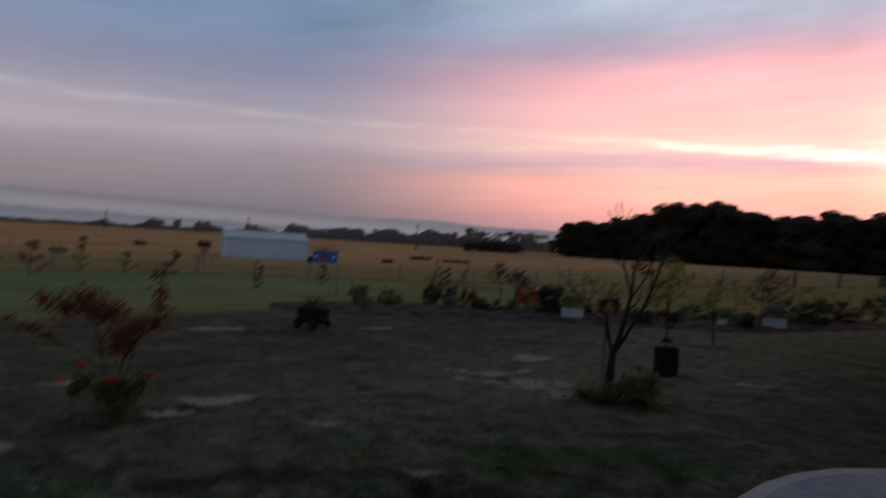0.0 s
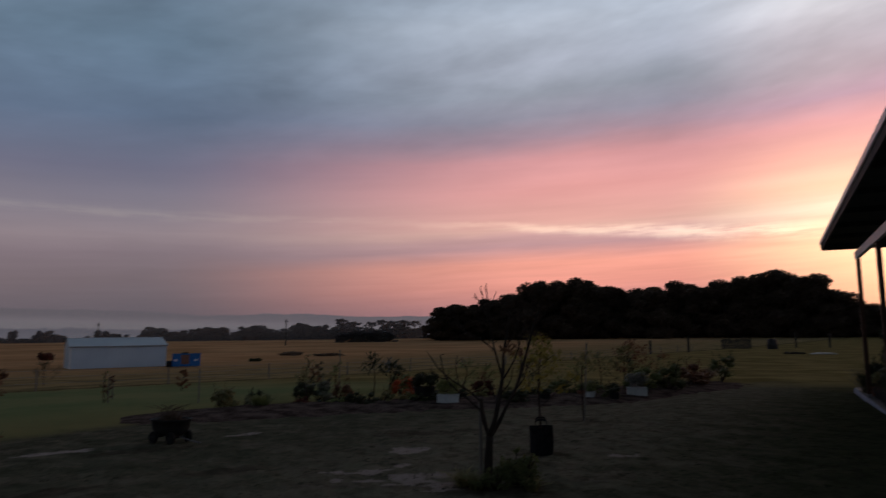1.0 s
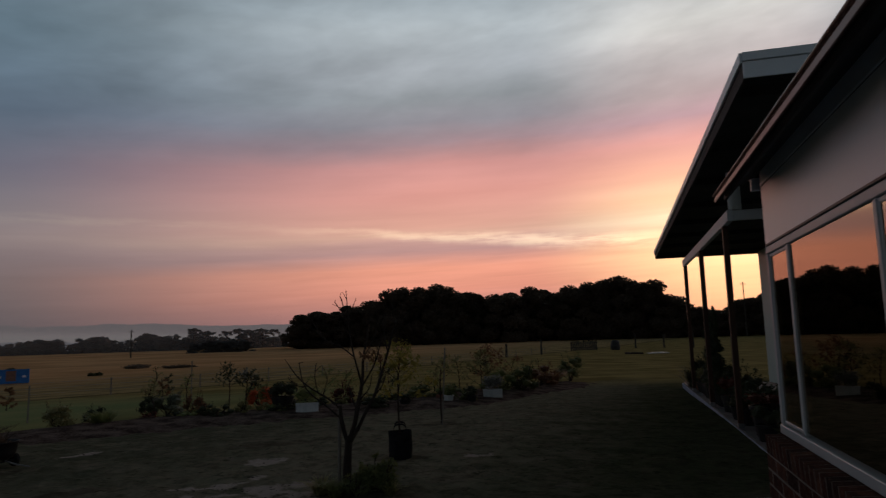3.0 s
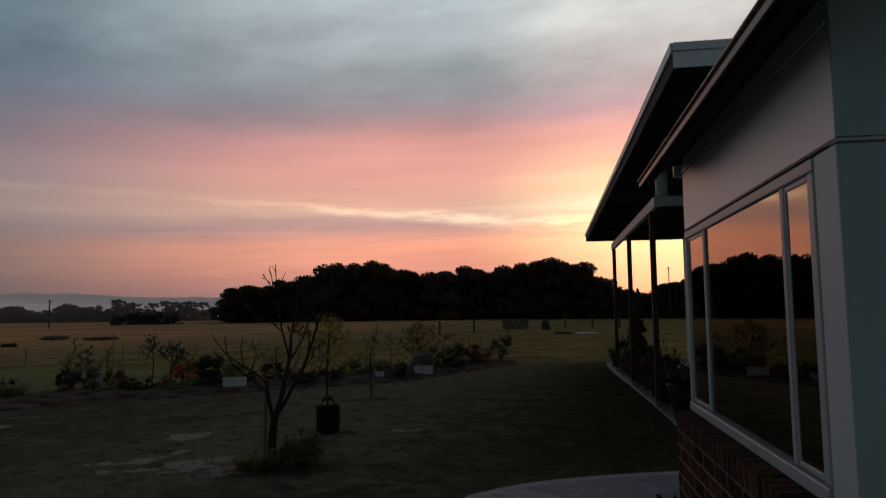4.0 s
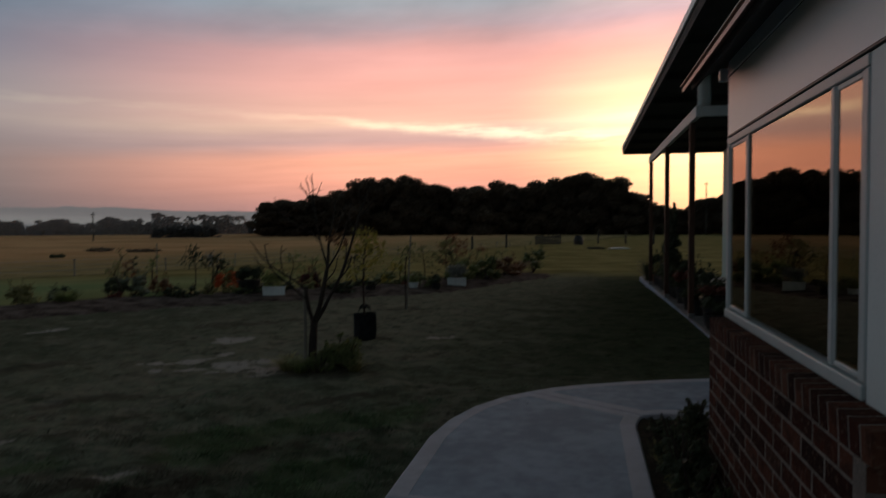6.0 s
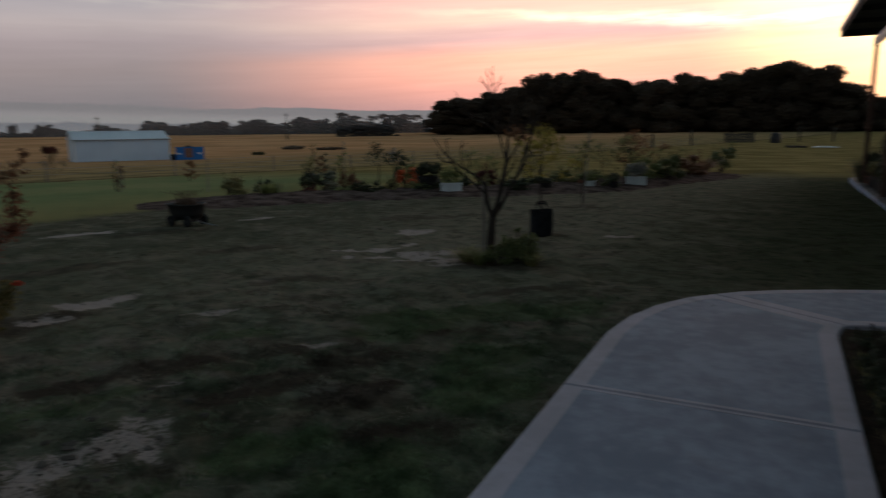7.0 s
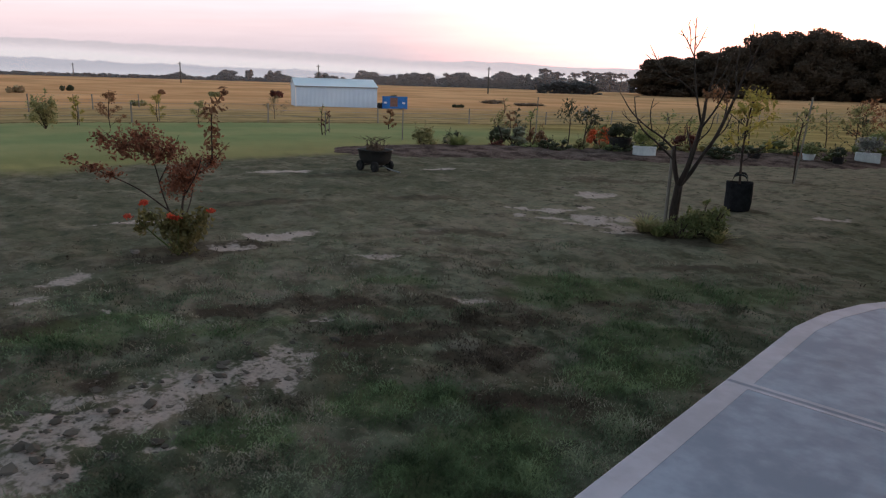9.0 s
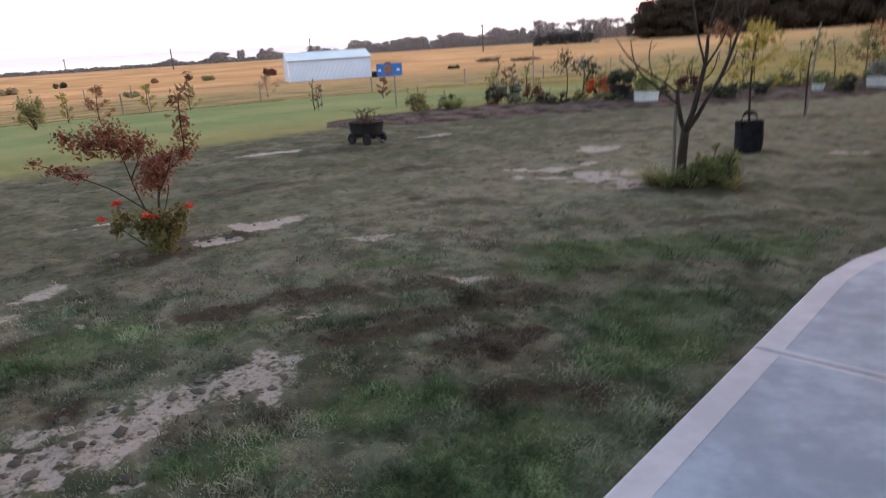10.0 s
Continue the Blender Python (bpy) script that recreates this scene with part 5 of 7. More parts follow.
def sapling(name, x, y, tall, mat, label, seed=1, wide=0.3, count=160, leaf=0.06, group="young trees", stake=False, base=0.0, bare=0.4):
    """A thin young tree: a wavering leader, short side twigs, leaves on the upper part."""
    r = np.random.default_rng(seed)
    t = thing(name, (x, y, land(x, y) + base), label, "tree", group)
    bm = bmesh.new()
    line = bend([(0, 0, -0.05), (0.03 * r.normal(), 0.03 * r.normal(), tall * 0.35), (0.05 * r.normal(), 0.05 * r.normal(), tall * 0.7), (0.06 * r.normal(), 0.06 * r.normal(), tall)], 4)
    tube(bm, line, [0.014 * (1 - 0.8 * i / len(line)) + 0.003 for i in range(len(line))], 6)
    part("stem", bm, M_TWIG, t)
    bm, spots = bmesh.new(), []
    for i in range(9):
        f = bare + (0.97 - bare) * i / 9
        p = line[int(f * (len(line) - 1))]
        a, q = i * 2.4 + r.random(), wide * (1.1 - f) * (0.6 + 0.7 * r.random()) + 0.04
        e = p + Vector((q * math.cos(a), q * math.sin(a), q * 0.7))
        tube(bm, [p, p.lerp(e, 0.5) + Vector((0, 0, 0.01)), e], [0.006, 0.005, 0.003], 4)
        spots += [(*p.lerp(e, g), wide * 0.28, wide * 0.28, wide * 0.22) for g in (0.6, 1.0)]
    part("twigs", bm, M_TWIG, t, kind="stuff")
    part("foliage", leaves(in_lumps(spots, int(count * 1.6), r, 0.1), leaf * 0.8, r, 0.5, 0.4), mat, t)
    if stake:
        part("stake", tube(bmesh.new(), [(0.1, 0.04, -0.1), (0.11, 0.04, tall * 0.75)], 0.018, 5), M_GREY_WOOD, t, "grey wooden stake")
    return t


# the raised bed of dark mulch behind the lawn
def build_bed():
    line = bend([(-12.4, 9.0, 0), (-10.9, 11.3, 0), (-9.2, 13.4, 0), (-7.1, 15.4, 0), (-5.3, 17.0, 0), (-4.0, 20.0, 0), (-2.9, 24.0, 0), (-2.0, 28.2, 0)], 8)
    points, faces, across = [], [], 14
    for i, p in enumerate(line):
        d = (line[min(i + 1, len(line) - 1)] - line[max(i - 1, 0)]).normalized()
        s = Vector((-d.y, d.x, 0))
        half = 1.9 * min(1.0, 0.25 + i / 6, 0.25 + (len(line) - 1 - i) / 6)
        for k in range(across + 1):
            f = 2 * k / across - 1
            q = p + s * half * f * (1 + 0.16 * noise.noise((p.x, p.y, f)))
            h = 0.16 * min(1.0, i / 9, (len(line) - 1 - i) / 9) * (1 - f * f) + 0.05 * noise.noise((q.x * 2.2, q.y * 2.2, 0)) * (1 - f * f) - 0.035
            points.append((q.x, q.y, land(q.x, q.y) + h))
    for i in range(len(line) - 1):
        for k in range(across):
            a = i * (across + 1) + k
            faces.append((a, a + 1, a + across + 2, a + across + 1))
    tagged(part("garden_bed", (points, faces), M_MULCH, None, "long mounded bed of dark bark mulch", True, "structure"), category="garden bed")


build_bed()

# plants of the bed, in order along it
shrub("shrub", -11.3, 11.7, 0.6, 0.62, M_OLIVE, "loose green shrub with upright shoots in the mulch", 420, 0.075, 21)
shrub("shrub", -11.5, 12.9, 0.42, 0.4, M_DARK, "small dark green shrub in the mulch", 300, 0.05, 22)
tuft("strap_leaf_clump", -10.6, 12.15, 0.6, 0.5, M_GREEN, "bright green clump of strap leaves", 260, 23, broad=0.016)
sapling("sapling", -10.5, 13.6, 0.85, M_OLIVE, "thin young shrub with olive leaves", 24, 0.35, 110, 0.07, "garden bed plants", bare=0.55)
shrub("shrub", -11.6, 15.0, 0.62, 0.62, M_DARK, "rounded dark green shrub in the bed", 600, 0.05, 25)
sapling("sapling", -11.75, 15.2, 1.25, M_OLIVE, "thin upright sapling with olive leaves", 26, 0.26, 60, 0.06, "garden bed plants", bare=0.55)
shrub("shrub", -11.2, 15.1, 0.6, 0.95, M_GREYGREEN, "low broad grey-green shrub in the bed", 700, 0.045, 27)
sapling("sapling", -10.7, 15.2, 1.0, M_GREEN, "slim upright sapling with green leaves", 28, 0.2, 60, 0.07, "garden bed plants", bare=0.55)
shrub("shrub", -9.66, 14.0, 0.6, 0.45, M_RUST, "small rusty red shrub in the mulch", 420, 0.05, 29)
shrub("shrub", -10.3, 13.2, 0.24, 0.4, M_PLUM, "low dark groundcover plant", 200, 0.05, 30)
shrub("shrub", -9.9, 13.7, 0.22, 0.45, M_DARK, "low dark groundcover plant", 220, 0.05, 31)
sapling("rose_bush", -9.63, 15.32, 1.2, M_DARK, "leggy rose bush with sparse dark leaves", 32, 0.5, 200, 0.08, "garden bed plants", bare=0.5)
sapling("rose_bush", -9.24, 15.5, 1.1, M_GREYLEAF, "leggy bush with pale sparse leaves", 33, 0.45, 90, 0.08, "garden bed plants", bare=0.6)
sapling("rose_bush", -9.1, 15.3, 1.0, M_DARK, "leggy rose bush with sparse dark leaves", 34, 0.45, 180, 0.08, "garden bed plants", bare=0.5)
shrub("azalea", -9.6, 16.75, 0.75, 0.85, M_GREEN, "green shrub topped with orange-red blossom", 320, 0.06, 35, flowers=M_ORANGE)
shrub("blossom_shrub", -9.45, 16.6, 0.6, 0.8, M_ORANGE, "shrub covered in orange-red blossom", 420, 0.05, 36)
shrub("shrub", -7.0, 16.5, 0.62, 0.6, M_PLUM, "dark plum coloured shrub in the bed", 420, 0.05, 38)
shrub("shrub", -5.7, 15.3, 0.4, 0.7, M_DARK, "low dark evergreen shrub", 420, 0.05, 39)
sapling("sapling", -6.3, 18.9, 1.7, M_YELLOW, "young tree with bright yellow autumn leaves", 40, 0.8, 480, 0.08, "garden bed plants", bare=0.4)
shrub("shrub", -5.5, 18.2, 0.5, 0.9, M_MID, "low mid green evergreen shrub", 520, 0.05, 41)
shrub("shrub", -4.7, 18.0, 0.5, 0.8, M_MID, "low mid green evergreen shrub", 480, 0.05, 42)
sapling("sapling", -4.9, 20.5, 1.2, M_OLIVE, "slender young tree with olive leaves", 43, 0.35, 150, 0.08, "garden bed plants", bare=0.35)
sapling("sapling", -4.2, 20.3, 1.4, M_OLIVE, "slender young tree with olive leaves", 44, 0.5, 380, 0.08, "garden bed plants", bare=0.35)
shrub("shrub", -3.9, 17.2, 0.34, 0.5, M_MID, "low mid green evergreen shrub", 320, 0.05, 45)
shrub("shrub", -3.6, 19.8, 0.85, 0.95, M_GREEN, "leafy green shrub in the bed", 480, 0.06, 46)
sapling("sapling", -4.14, 21.5, 1.5, M_RUST, "bushy young tree with brown autumn leaves", 47, 0.85, 520, 0.09, "garden bed plants", bare=0.25)
shrub("shrub", -2.95, 20.8, 0.9, 0.9, M_MID, "mid green shrub in the bed", 480, 0.06, 48)
shrub("shrub", -2.75, 23.0, 0.8, 1.35, M_RUST, "broad russet shrub in the bed", 620, 0.06, 49)
tuft("strap_leaf_clump", -2.5, 24.2, 0.95, 0.95, M_RUST, "arching clump of reddish brown flax leaves", 240, 50, broad=0.02)
shrub("shrub", -2.0, 27.4, 1.1, 1.1, M_MID, "upright mid green shrub at the bed's end", 620, 0.07, 51)


rng = random.Random(17)
for k in range(26):
    f = 0.22 + 0.78 * k / 25
    x, y = -11.6 + 9.4 * f + rng.uniform(-0.5, 0.5), 11.6 + 5.4 * f + 8.6 * f ** 3 + rng.uniform(-0.4, 0.8)
    mat, words = rng.choice(((M_DARK, "low dark green plant in the mulch"), (M_OLIVE, "low olive plant in the mulch"), (M_GREEN, "low green plant in the mulch"), (M_GREEN, "low green plant in the mulch"), (M_DARK, "low dark green plant in the mulch")))
    shrub("low_plant", x, y, rng.uniform(0.2, 0.42), rng.uniform(0.35, 0.6), mat, words, 160, 0.05, 200 + k)
for k in range(7):
    f = (k + 0.5) / 7
    x, y = -8.4 + 6.2 * f + rng.uniform(-0.4, 0.4), 15.6 + 3.6 * f + 7.0 * f ** 3 + rng.uniform(0, 1.2)
    mat, words = rng.choice(((M_DARK, "thin upright shrub with dark leaves"), (M_OLIVE, "thin upright shrub with olive leaves"), (M_GREEN, "thin upright shrub with green leaves")))
    sapling("upright_shrub", x, y, rng.uniform(0.8, 1.3), mat, words, 260 + k, rng.uniform(0.35, 0.6), 260, 0.06, "garden bed plants", bare=0.08)


def planter_box(x, y, turn, fill, label, seed, long=0.55):
    t = thing("planter_box", (x, y, land(x, y) + 0.03), label, "planter", "white planter boxes", turn)
    h, deep, w = 0.21, 0.3, 0.028
    bm = bmesh.new()
    for lo, hi in (((-long / 2, -deep / 2, 0), (long / 2, -deep / 2 + w, h)), ((-long / 2, deep / 2 - w, 0), (long / 2, deep / 2, h)), ((-long / 2, -deep / 2 + w, 0), (-long / 2 + w, deep / 2 - w, h)),
                   ((long / 2 - w, -deep / 2 + w, 0), (long / 2, deep / 2 - w, h)), ((-long / 2 + w, -deep / 2 + w, 0), (long / 2 - w, deep / 2 - w, w))):
        box(bm, [b - a for a, b in zip(lo, hi)], [(a + b) / 2 for a, b in zip(lo, hi)], None, 0.006)
    part("box", bm, M_FOAM, t)
    part("rim", joined_rim(long, deep, h), M_FOAM, t)
    for k in range(7):
        u = (k - 3) * long / 7.2
        part("rib", block((u - 0.018, -deep / 2 - 0.014, 0.004), (u + 0.018, -deep / 2 - 0.001, h - 0.03), 0.004), M_FOAM, t)
    part("soil", block((-long / 2 + w, -deep / 2 + w, w), (long / 2 - w, deep / 2 - w, h - 0.03)), M_SOIL, t)
    r = np.random.default_rng(seed)
    lumps = [(long * 0.32 * q, 0.05 * r.normal(), h + 0.14 + 0.12 * r.random(), 0.15, 0.14, 0.17) for q in (-1, -0.4, 0.3, 1)]
    part("foliage", leaves(in_lumps(lumps, 1000, r, 0.1), 0.06, r, 0.4), fill, t)


def joined_rim(long, deep, h):
    bm = bmesh.new()
    for lo, hi in (((-long / 2 - 0.012, -deep / 2 - 0.012, h + 0.001), (long / 2 + 0.012, -deep / 2 + 0.035, h + 0.022)), ((-long / 2 - 0.012, deep / 2 - 0.035, h + 0.001), (long / 2 + 0.012, deep / 2 + 0.012, h + 0.022))):
        box(bm, [b - a for a, b in zip(lo, hi)], [(a + b) / 2 for a, b in zip(lo, hi)], None, 0.005)
    return bm


planter_box(-7.05, 14.45, 26, M_GREEN, "white foam planter box with green seedlings", 61, 0.5)
planter_box(-3.45, 18.3, 14, M_GREYLEAF, "white foam planter box with silver-leaved plants", 62, 0.5)


def tub(x, y, radius, h, mat, plant, label, seed, tall=0.4, count=320, group="potted plants", base=None):
    """A round pot with a rim, soil and a leafy plant."""
    t = thing("plant_pot", (x, y, land(x, y) if base is None else base), label, "pot", group)
    part("pot", lathe(bmesh.new(), [(radius * 0.74, 0), (radius * 0.97, h * 0.86), (radius * 1.05, h * 0.87), (radius * 1.06, h), (radius * 0.96, h), (radius * 0.94, h * 0.86)], 18), mat, t, smooth=False)
    part("soil", lathe(bmesh.new(), [(radius * 0.93, h * 0.84), (radius * 0.5, h * 0.9)], 14), M_SOIL, t)
    r = np.random.default_rng(seed)
    lumps = [(radius * 0.7 * math.cos(q * 2.4), radius * 0.7 * math.sin(q * 2.4), h + tall * (0.12 + 0.5 * r.random()), radius * 0.68, radius * 0.68, tall * 0.28) for q in range(5)]
    bm = bmesh.new()
    for q in lumps:
        tube(bm, [(0, 0, h * 0.8), (q[0] * 0.5, q[1] * 0.5, q[2] * 0.8), q[:3]], [0.01, 0.008, 0.005], 4)
    part("stem", bm, M_TWIG, t, kind="stuff")
    part("foliage", joined(leaves(in_lumps(lumps, int(count * 1.5), r, 0.35), max(0.035, tall * 0.1), r, 0.5), cores(lumps, r, 0.6)), plant, t)


tub(-7.75, 14.6, 0.27, 0.28, M_PLASTIC, M_DARK, "black plastic pot with a dense dark bush", 71, 0.46, 1300, base=0.06)
tub(-4.35, 17.0, 0.13, 0.22, M_FOAM, M_GREEN, "small white pot with a green seedling", 72, 0.25, 120)
tub(-3.75, 17.0, 0.12, 0.2, M_PLASTIC, M_DARK, "small black pot with a dark plant", 73, 0.25, 140)
tub(-4.7, 17.5, 0.12, 0.2, M_TERRACOTTA, M_GREEN, "small terracotta pot with a green plant", 74, 0.25, 120)
tub(-5.2, 16.0, 0.14, 0.2, M_PLASTIC, M_DARK, "small black pot with a dark plant", 75, 0.2, 120)

# young trees on the green strip and by the fence
shrub("strip_bush", -24.2, 7.6, 1.1, 0.9, M_OLIVE, "bushy young olive-green tree on the lawn strip", 700, 0.11, 81, group="young trees", solid=0.5)
for x, y, tall, mat, seed, wide, n, label in ((-26.4, 9.3, 1.1, M_YELLOW, 82, 0.4, 120, "thin yellowing sapling by the paddock fence"),
                                              (-23.7, 9.4, 1.25, M_RUST, 83, 0.6, 200, "young tree with brown leaves on the lawn strip"), (-29.8, 13.8, 1.2, M_YELLOW, 84, 0.55, 180, "thin yellowing sapling by the paddock fence"),
                                              (-33.0, 21.9, 1.25, M_STRAW, 85, 0.9, 170, "sparse dry sapling beyond the fence"), (-18.4, 14.3, 0.75, M_PLUM, 86, 0.15, 40, "tiny staked sapling on the lawn strip"),
                                              (-19.9, 18.5, 0.8, M_RUST, 87, 0.3, 170, "small red-brown sapling on the lawn strip"), (-16.9, 13.0, 0.95, M_OLIVE, 88, 0.12, 30, "bare staked sapling on the lawn strip"),
                                              (-26.5, 14.0, 0.95, M_OLIVE, 89, 0.5, 170, "small olive sapling on the lawn strip"), (-13.2, 17.5, 0.9, M_RUST, 90, 0.3, 80, "small brown sapling behind the bed"),
                                              (-15.5, 21.0, 1.0, M_DARK, 91, 0.3, 60, "thin dark sapling on the lawn strip")):
    sapling("sapling", x, y, tall, mat, label, seed, wide * 0.8, int(n * 4), 0.065, "young trees", seed in (86, 88, 82, 84), bare=0.12)
for x, y, h in ((-15.2, 21.8, 1.4), (-14.0, 13.6, 0.9)):
    t = thing("garden_stake", (x, y, land(x, y)), "thin grey stake standing in the grass", "stake", "garden stakes")
    part("stake", tube(bmesh.new(), [(0, 0, -0.1), (0.02, 0, h)], 0.02, 5), M_GREY_WOOD, t)


# ---- the bare fruit tree on the lawn ----
def limb_tree():
    az = 24.3
    t = thing("fruit_tree", (-2.985, 7.03, land(-2.93, 6.98)), "small bare fruit tree with a few withered leaves", "tree", turn=az)
    bm = bmesh.new()
    # across, up, deep; then the radius at both ends
    limbs = [([(0, -0.06, 0), (0.0, 0.2, 0), (0.02, 0.5, 0)], 0.056, 0.046), ([(0.02, 0.47, 0), (-0.02, 0.6, 0.02), (-0.055, 0.76, 0.03), (-0.066, 0.9, 0.03)], 0.033, 0.027),
             ([(-0.062, 0.86, 0.03), (-0.2, 0.98, 0.06), (-0.36, 1.08, 0.05), (-0.52, 1.22, 0.02), (-0.63, 1.38, 0)], 0.016, 0.006), ([(-0.06, 0.76, 0.02), (-0.24, 0.93, -0.08), (-0.38, 1.05, -0.14), (-0.46, 1.18, -0.18), (-0.5, 1.38, -0.2)], 0.014, 0.006),
             ([(0.02, 0.5, 0), (0.08, 0.68, -0.02), (0.13, 0.92, -0.04), (0.177, 1.17, -0.02), (0.19, 1.4, 0.02), (0.235, 1.6, 0.06), (0.27, 1.88, 0.08)], 0.042, 0.006),
             ([(0.03, 0.5, 0), (0.12, 0.63, 0.04), (0.21, 0.8, 0.08), (0.33, 1.02, 0.1), (0.45, 1.38, 0.12), (0.54, 1.7, 0.1), (0.6, 1.86, 0.06), (0.65, 2.0, 0.05)], 0.034, 0.006),
             ([(0.17, 1.12, -0.03), (0.12, 1.3, -0.1), (0.07, 1.5, -0.14), (0.025, 1.78, -0.16)], 0.016, 0.009), ([(0.025, 1.78, -0.16), (-0.05, 1.92, -0.18), (-0.12, 2.02, -0.2)], 0.009, 0.005),
             ([(0.025, 1.78, -0.16), (0.015, 1.96, -0.16), (0.005, 2.14, -0.15)], 0.009, 0.005), ([(0.02, 1.84, -0.16), (0.06, 1.92, -0.12), (0.09, 2.0, -0.1)], 0.007, 0.005), ([(-0.02, 1.88, -0.17), (-0.03, 1.98, -0.18), (-0.06, 2.08, -0.2)], 0.006, 0.004),
             ([(0.09, 1.42, -0.12), (-0.06, 1.54, -0.2), (-0.2, 1.6, -0.24), (-0.36, 1.74, -0.28)], 0.01, 0.005), ([(-0.2, 1.6, -0.24), (-0.3, 1.72, -0.2), (-0.36, 1.82, -0.18)], 0.006, 0.004),
             ([(0.16, 1.08, -0.02), (0.27, 1.28, -0.16), (0.34, 1.46, -0.22), (0.38, 1.66, -0.26)], 0.014, 0.005), ([(0.11, 0.84, -0.03), (0.06, 1.0, 0.12), (0.03, 1.12, 0.2)], 0.012, 0.005), ([(0.47, 1.46, 0.1), (0.44, 1.66, 0.16), (0.46, 1.9, 0.2)], 0.01, 0.005),
             ([(0.52, 1.64, 0.1), (0.66, 1.82, 0.06), (0.76, 1.93, 0.02)], 0.009, 0.005), ([(0.56, 1.76, 0.07), (0.53, 1.9, 0.02), (0.54, 2.02, 0)], 0.007, 0.004), ([(0.38, 1.16, 0.12), (0.4, 1.34, 0.22), (0.37, 1.52, 0.28)], 0.013, 0.005),
             ([(0.2, 1.42, 0.02), (0.32, 1.62, 0.1), (0.38, 1.8, 0.14)], 0.01, 0.005), ([(-0.3, 1.03, 0.05), (-0.34, 1.2, 0.1), (-0.33, 1.34, 0.14)], 0.008, 0.004), ([(-0.4, 1.12, 0.05), (-0.52, 1.12, 0.1), (-0.62, 1.2, 0.12)], 0.007, 0.004),
             ([(0.13, 0.94, -0.04), (0.24, 1.08, -0.14), (0.27, 1.22, -0.2)], 0.01, 0.005), ([(0.3, 0.96, 0.1), (0.4, 1.1, 0.02), (0.44, 1.24, -0.04)], 0.009, 0.005)]
    rng = random.Random(2)
    spurs = bmesh.new()
    for pts, r0, r1 in limbs:
        line = bend([(u, v, w) for u, w, v in pts], 4)
        n = len(line)
        tube(bm, line, [max(0.0045, (r0 + (r1 - r0) * i / (n - 1)) * (0.92 if r0 > 0.05 else 0.78)) * rng.uniform(0.93, 1.1) for i in range(n)], 7)
        if r0 < 0.03:
            for i in range(2, n, 2):
                p = line[i]
                e = p + Vector((rng.uniform(-1, 1), rng.uniform(-1, 1), rng.uniform(0.2, 1.2))) * rng.uniform(0.03, 0.09)
                tube(spurs, [p, p.lerp(e, 0.6), e], [0.004, 0.003, 0.002], 4)
    part("trunk", bm, M_BARK, t, "dark forked trunk and pruned limbs", True)
    part("twig_growth", spurs, M_TWIG, t, kind="stuff")
    r = np.random.default_rng(3)
    part("withered_leaves", leaves(in_lumps([(0.28, 0.02, 1.44, 0.13, 0.12, 0.09), (0.36, 0.1, 1.4, 0.09, 0.1, 0.08), (0.2, -0.1, 1.42, 0.08, 0.1, 0.08)], 150, r, 0.2), 0.04, r, 0.5, 0.6), M_RUST, t, "last copper brown leaves")
    part("tree_stake", tube(bmesh.new(), [(-0.08, 0.05, -0.1), (-0.075, 0.05, 0.86)], 0.019, 6), M_GREY_WOOD, t, "grey wooden stake standing close to the trunk")


limb_tree()
tuft("daylily_clump", -3.2, 6.85, 0.24, 0.34, M_OLIVE, "yellowing strap-leaved clump round the tree", 150, 101, "plants under the tree")
tuft("daylily_clump", -3.0, 6.75, 0.22, 0.25, M_GREEN, "green strap-leaved clump round the tree", 120, 102, "plants under the tree")
shrub("low_shrub", -2.62, 7.05, 0.27, 0.46, M_MID, "low leafy green shrub under the tree", 420, 0.06, 103, group="plants under the tree", solid=0.0, slim=0.3)
shrub("low_shrub", -2.8, 6.8, 0.2, 0.38, M_MID, "low leafy green shrub under the tree", 300, 0.055, 104, group="plants under the tree", solid=0.0, slim=0.3)
tuft("daylily_clump", -2.45, 6.9, 0.2, 0.22, M_OLIVE, "yellowing strap-leaved clump round the tree", 90, 105, "plants under the tree")


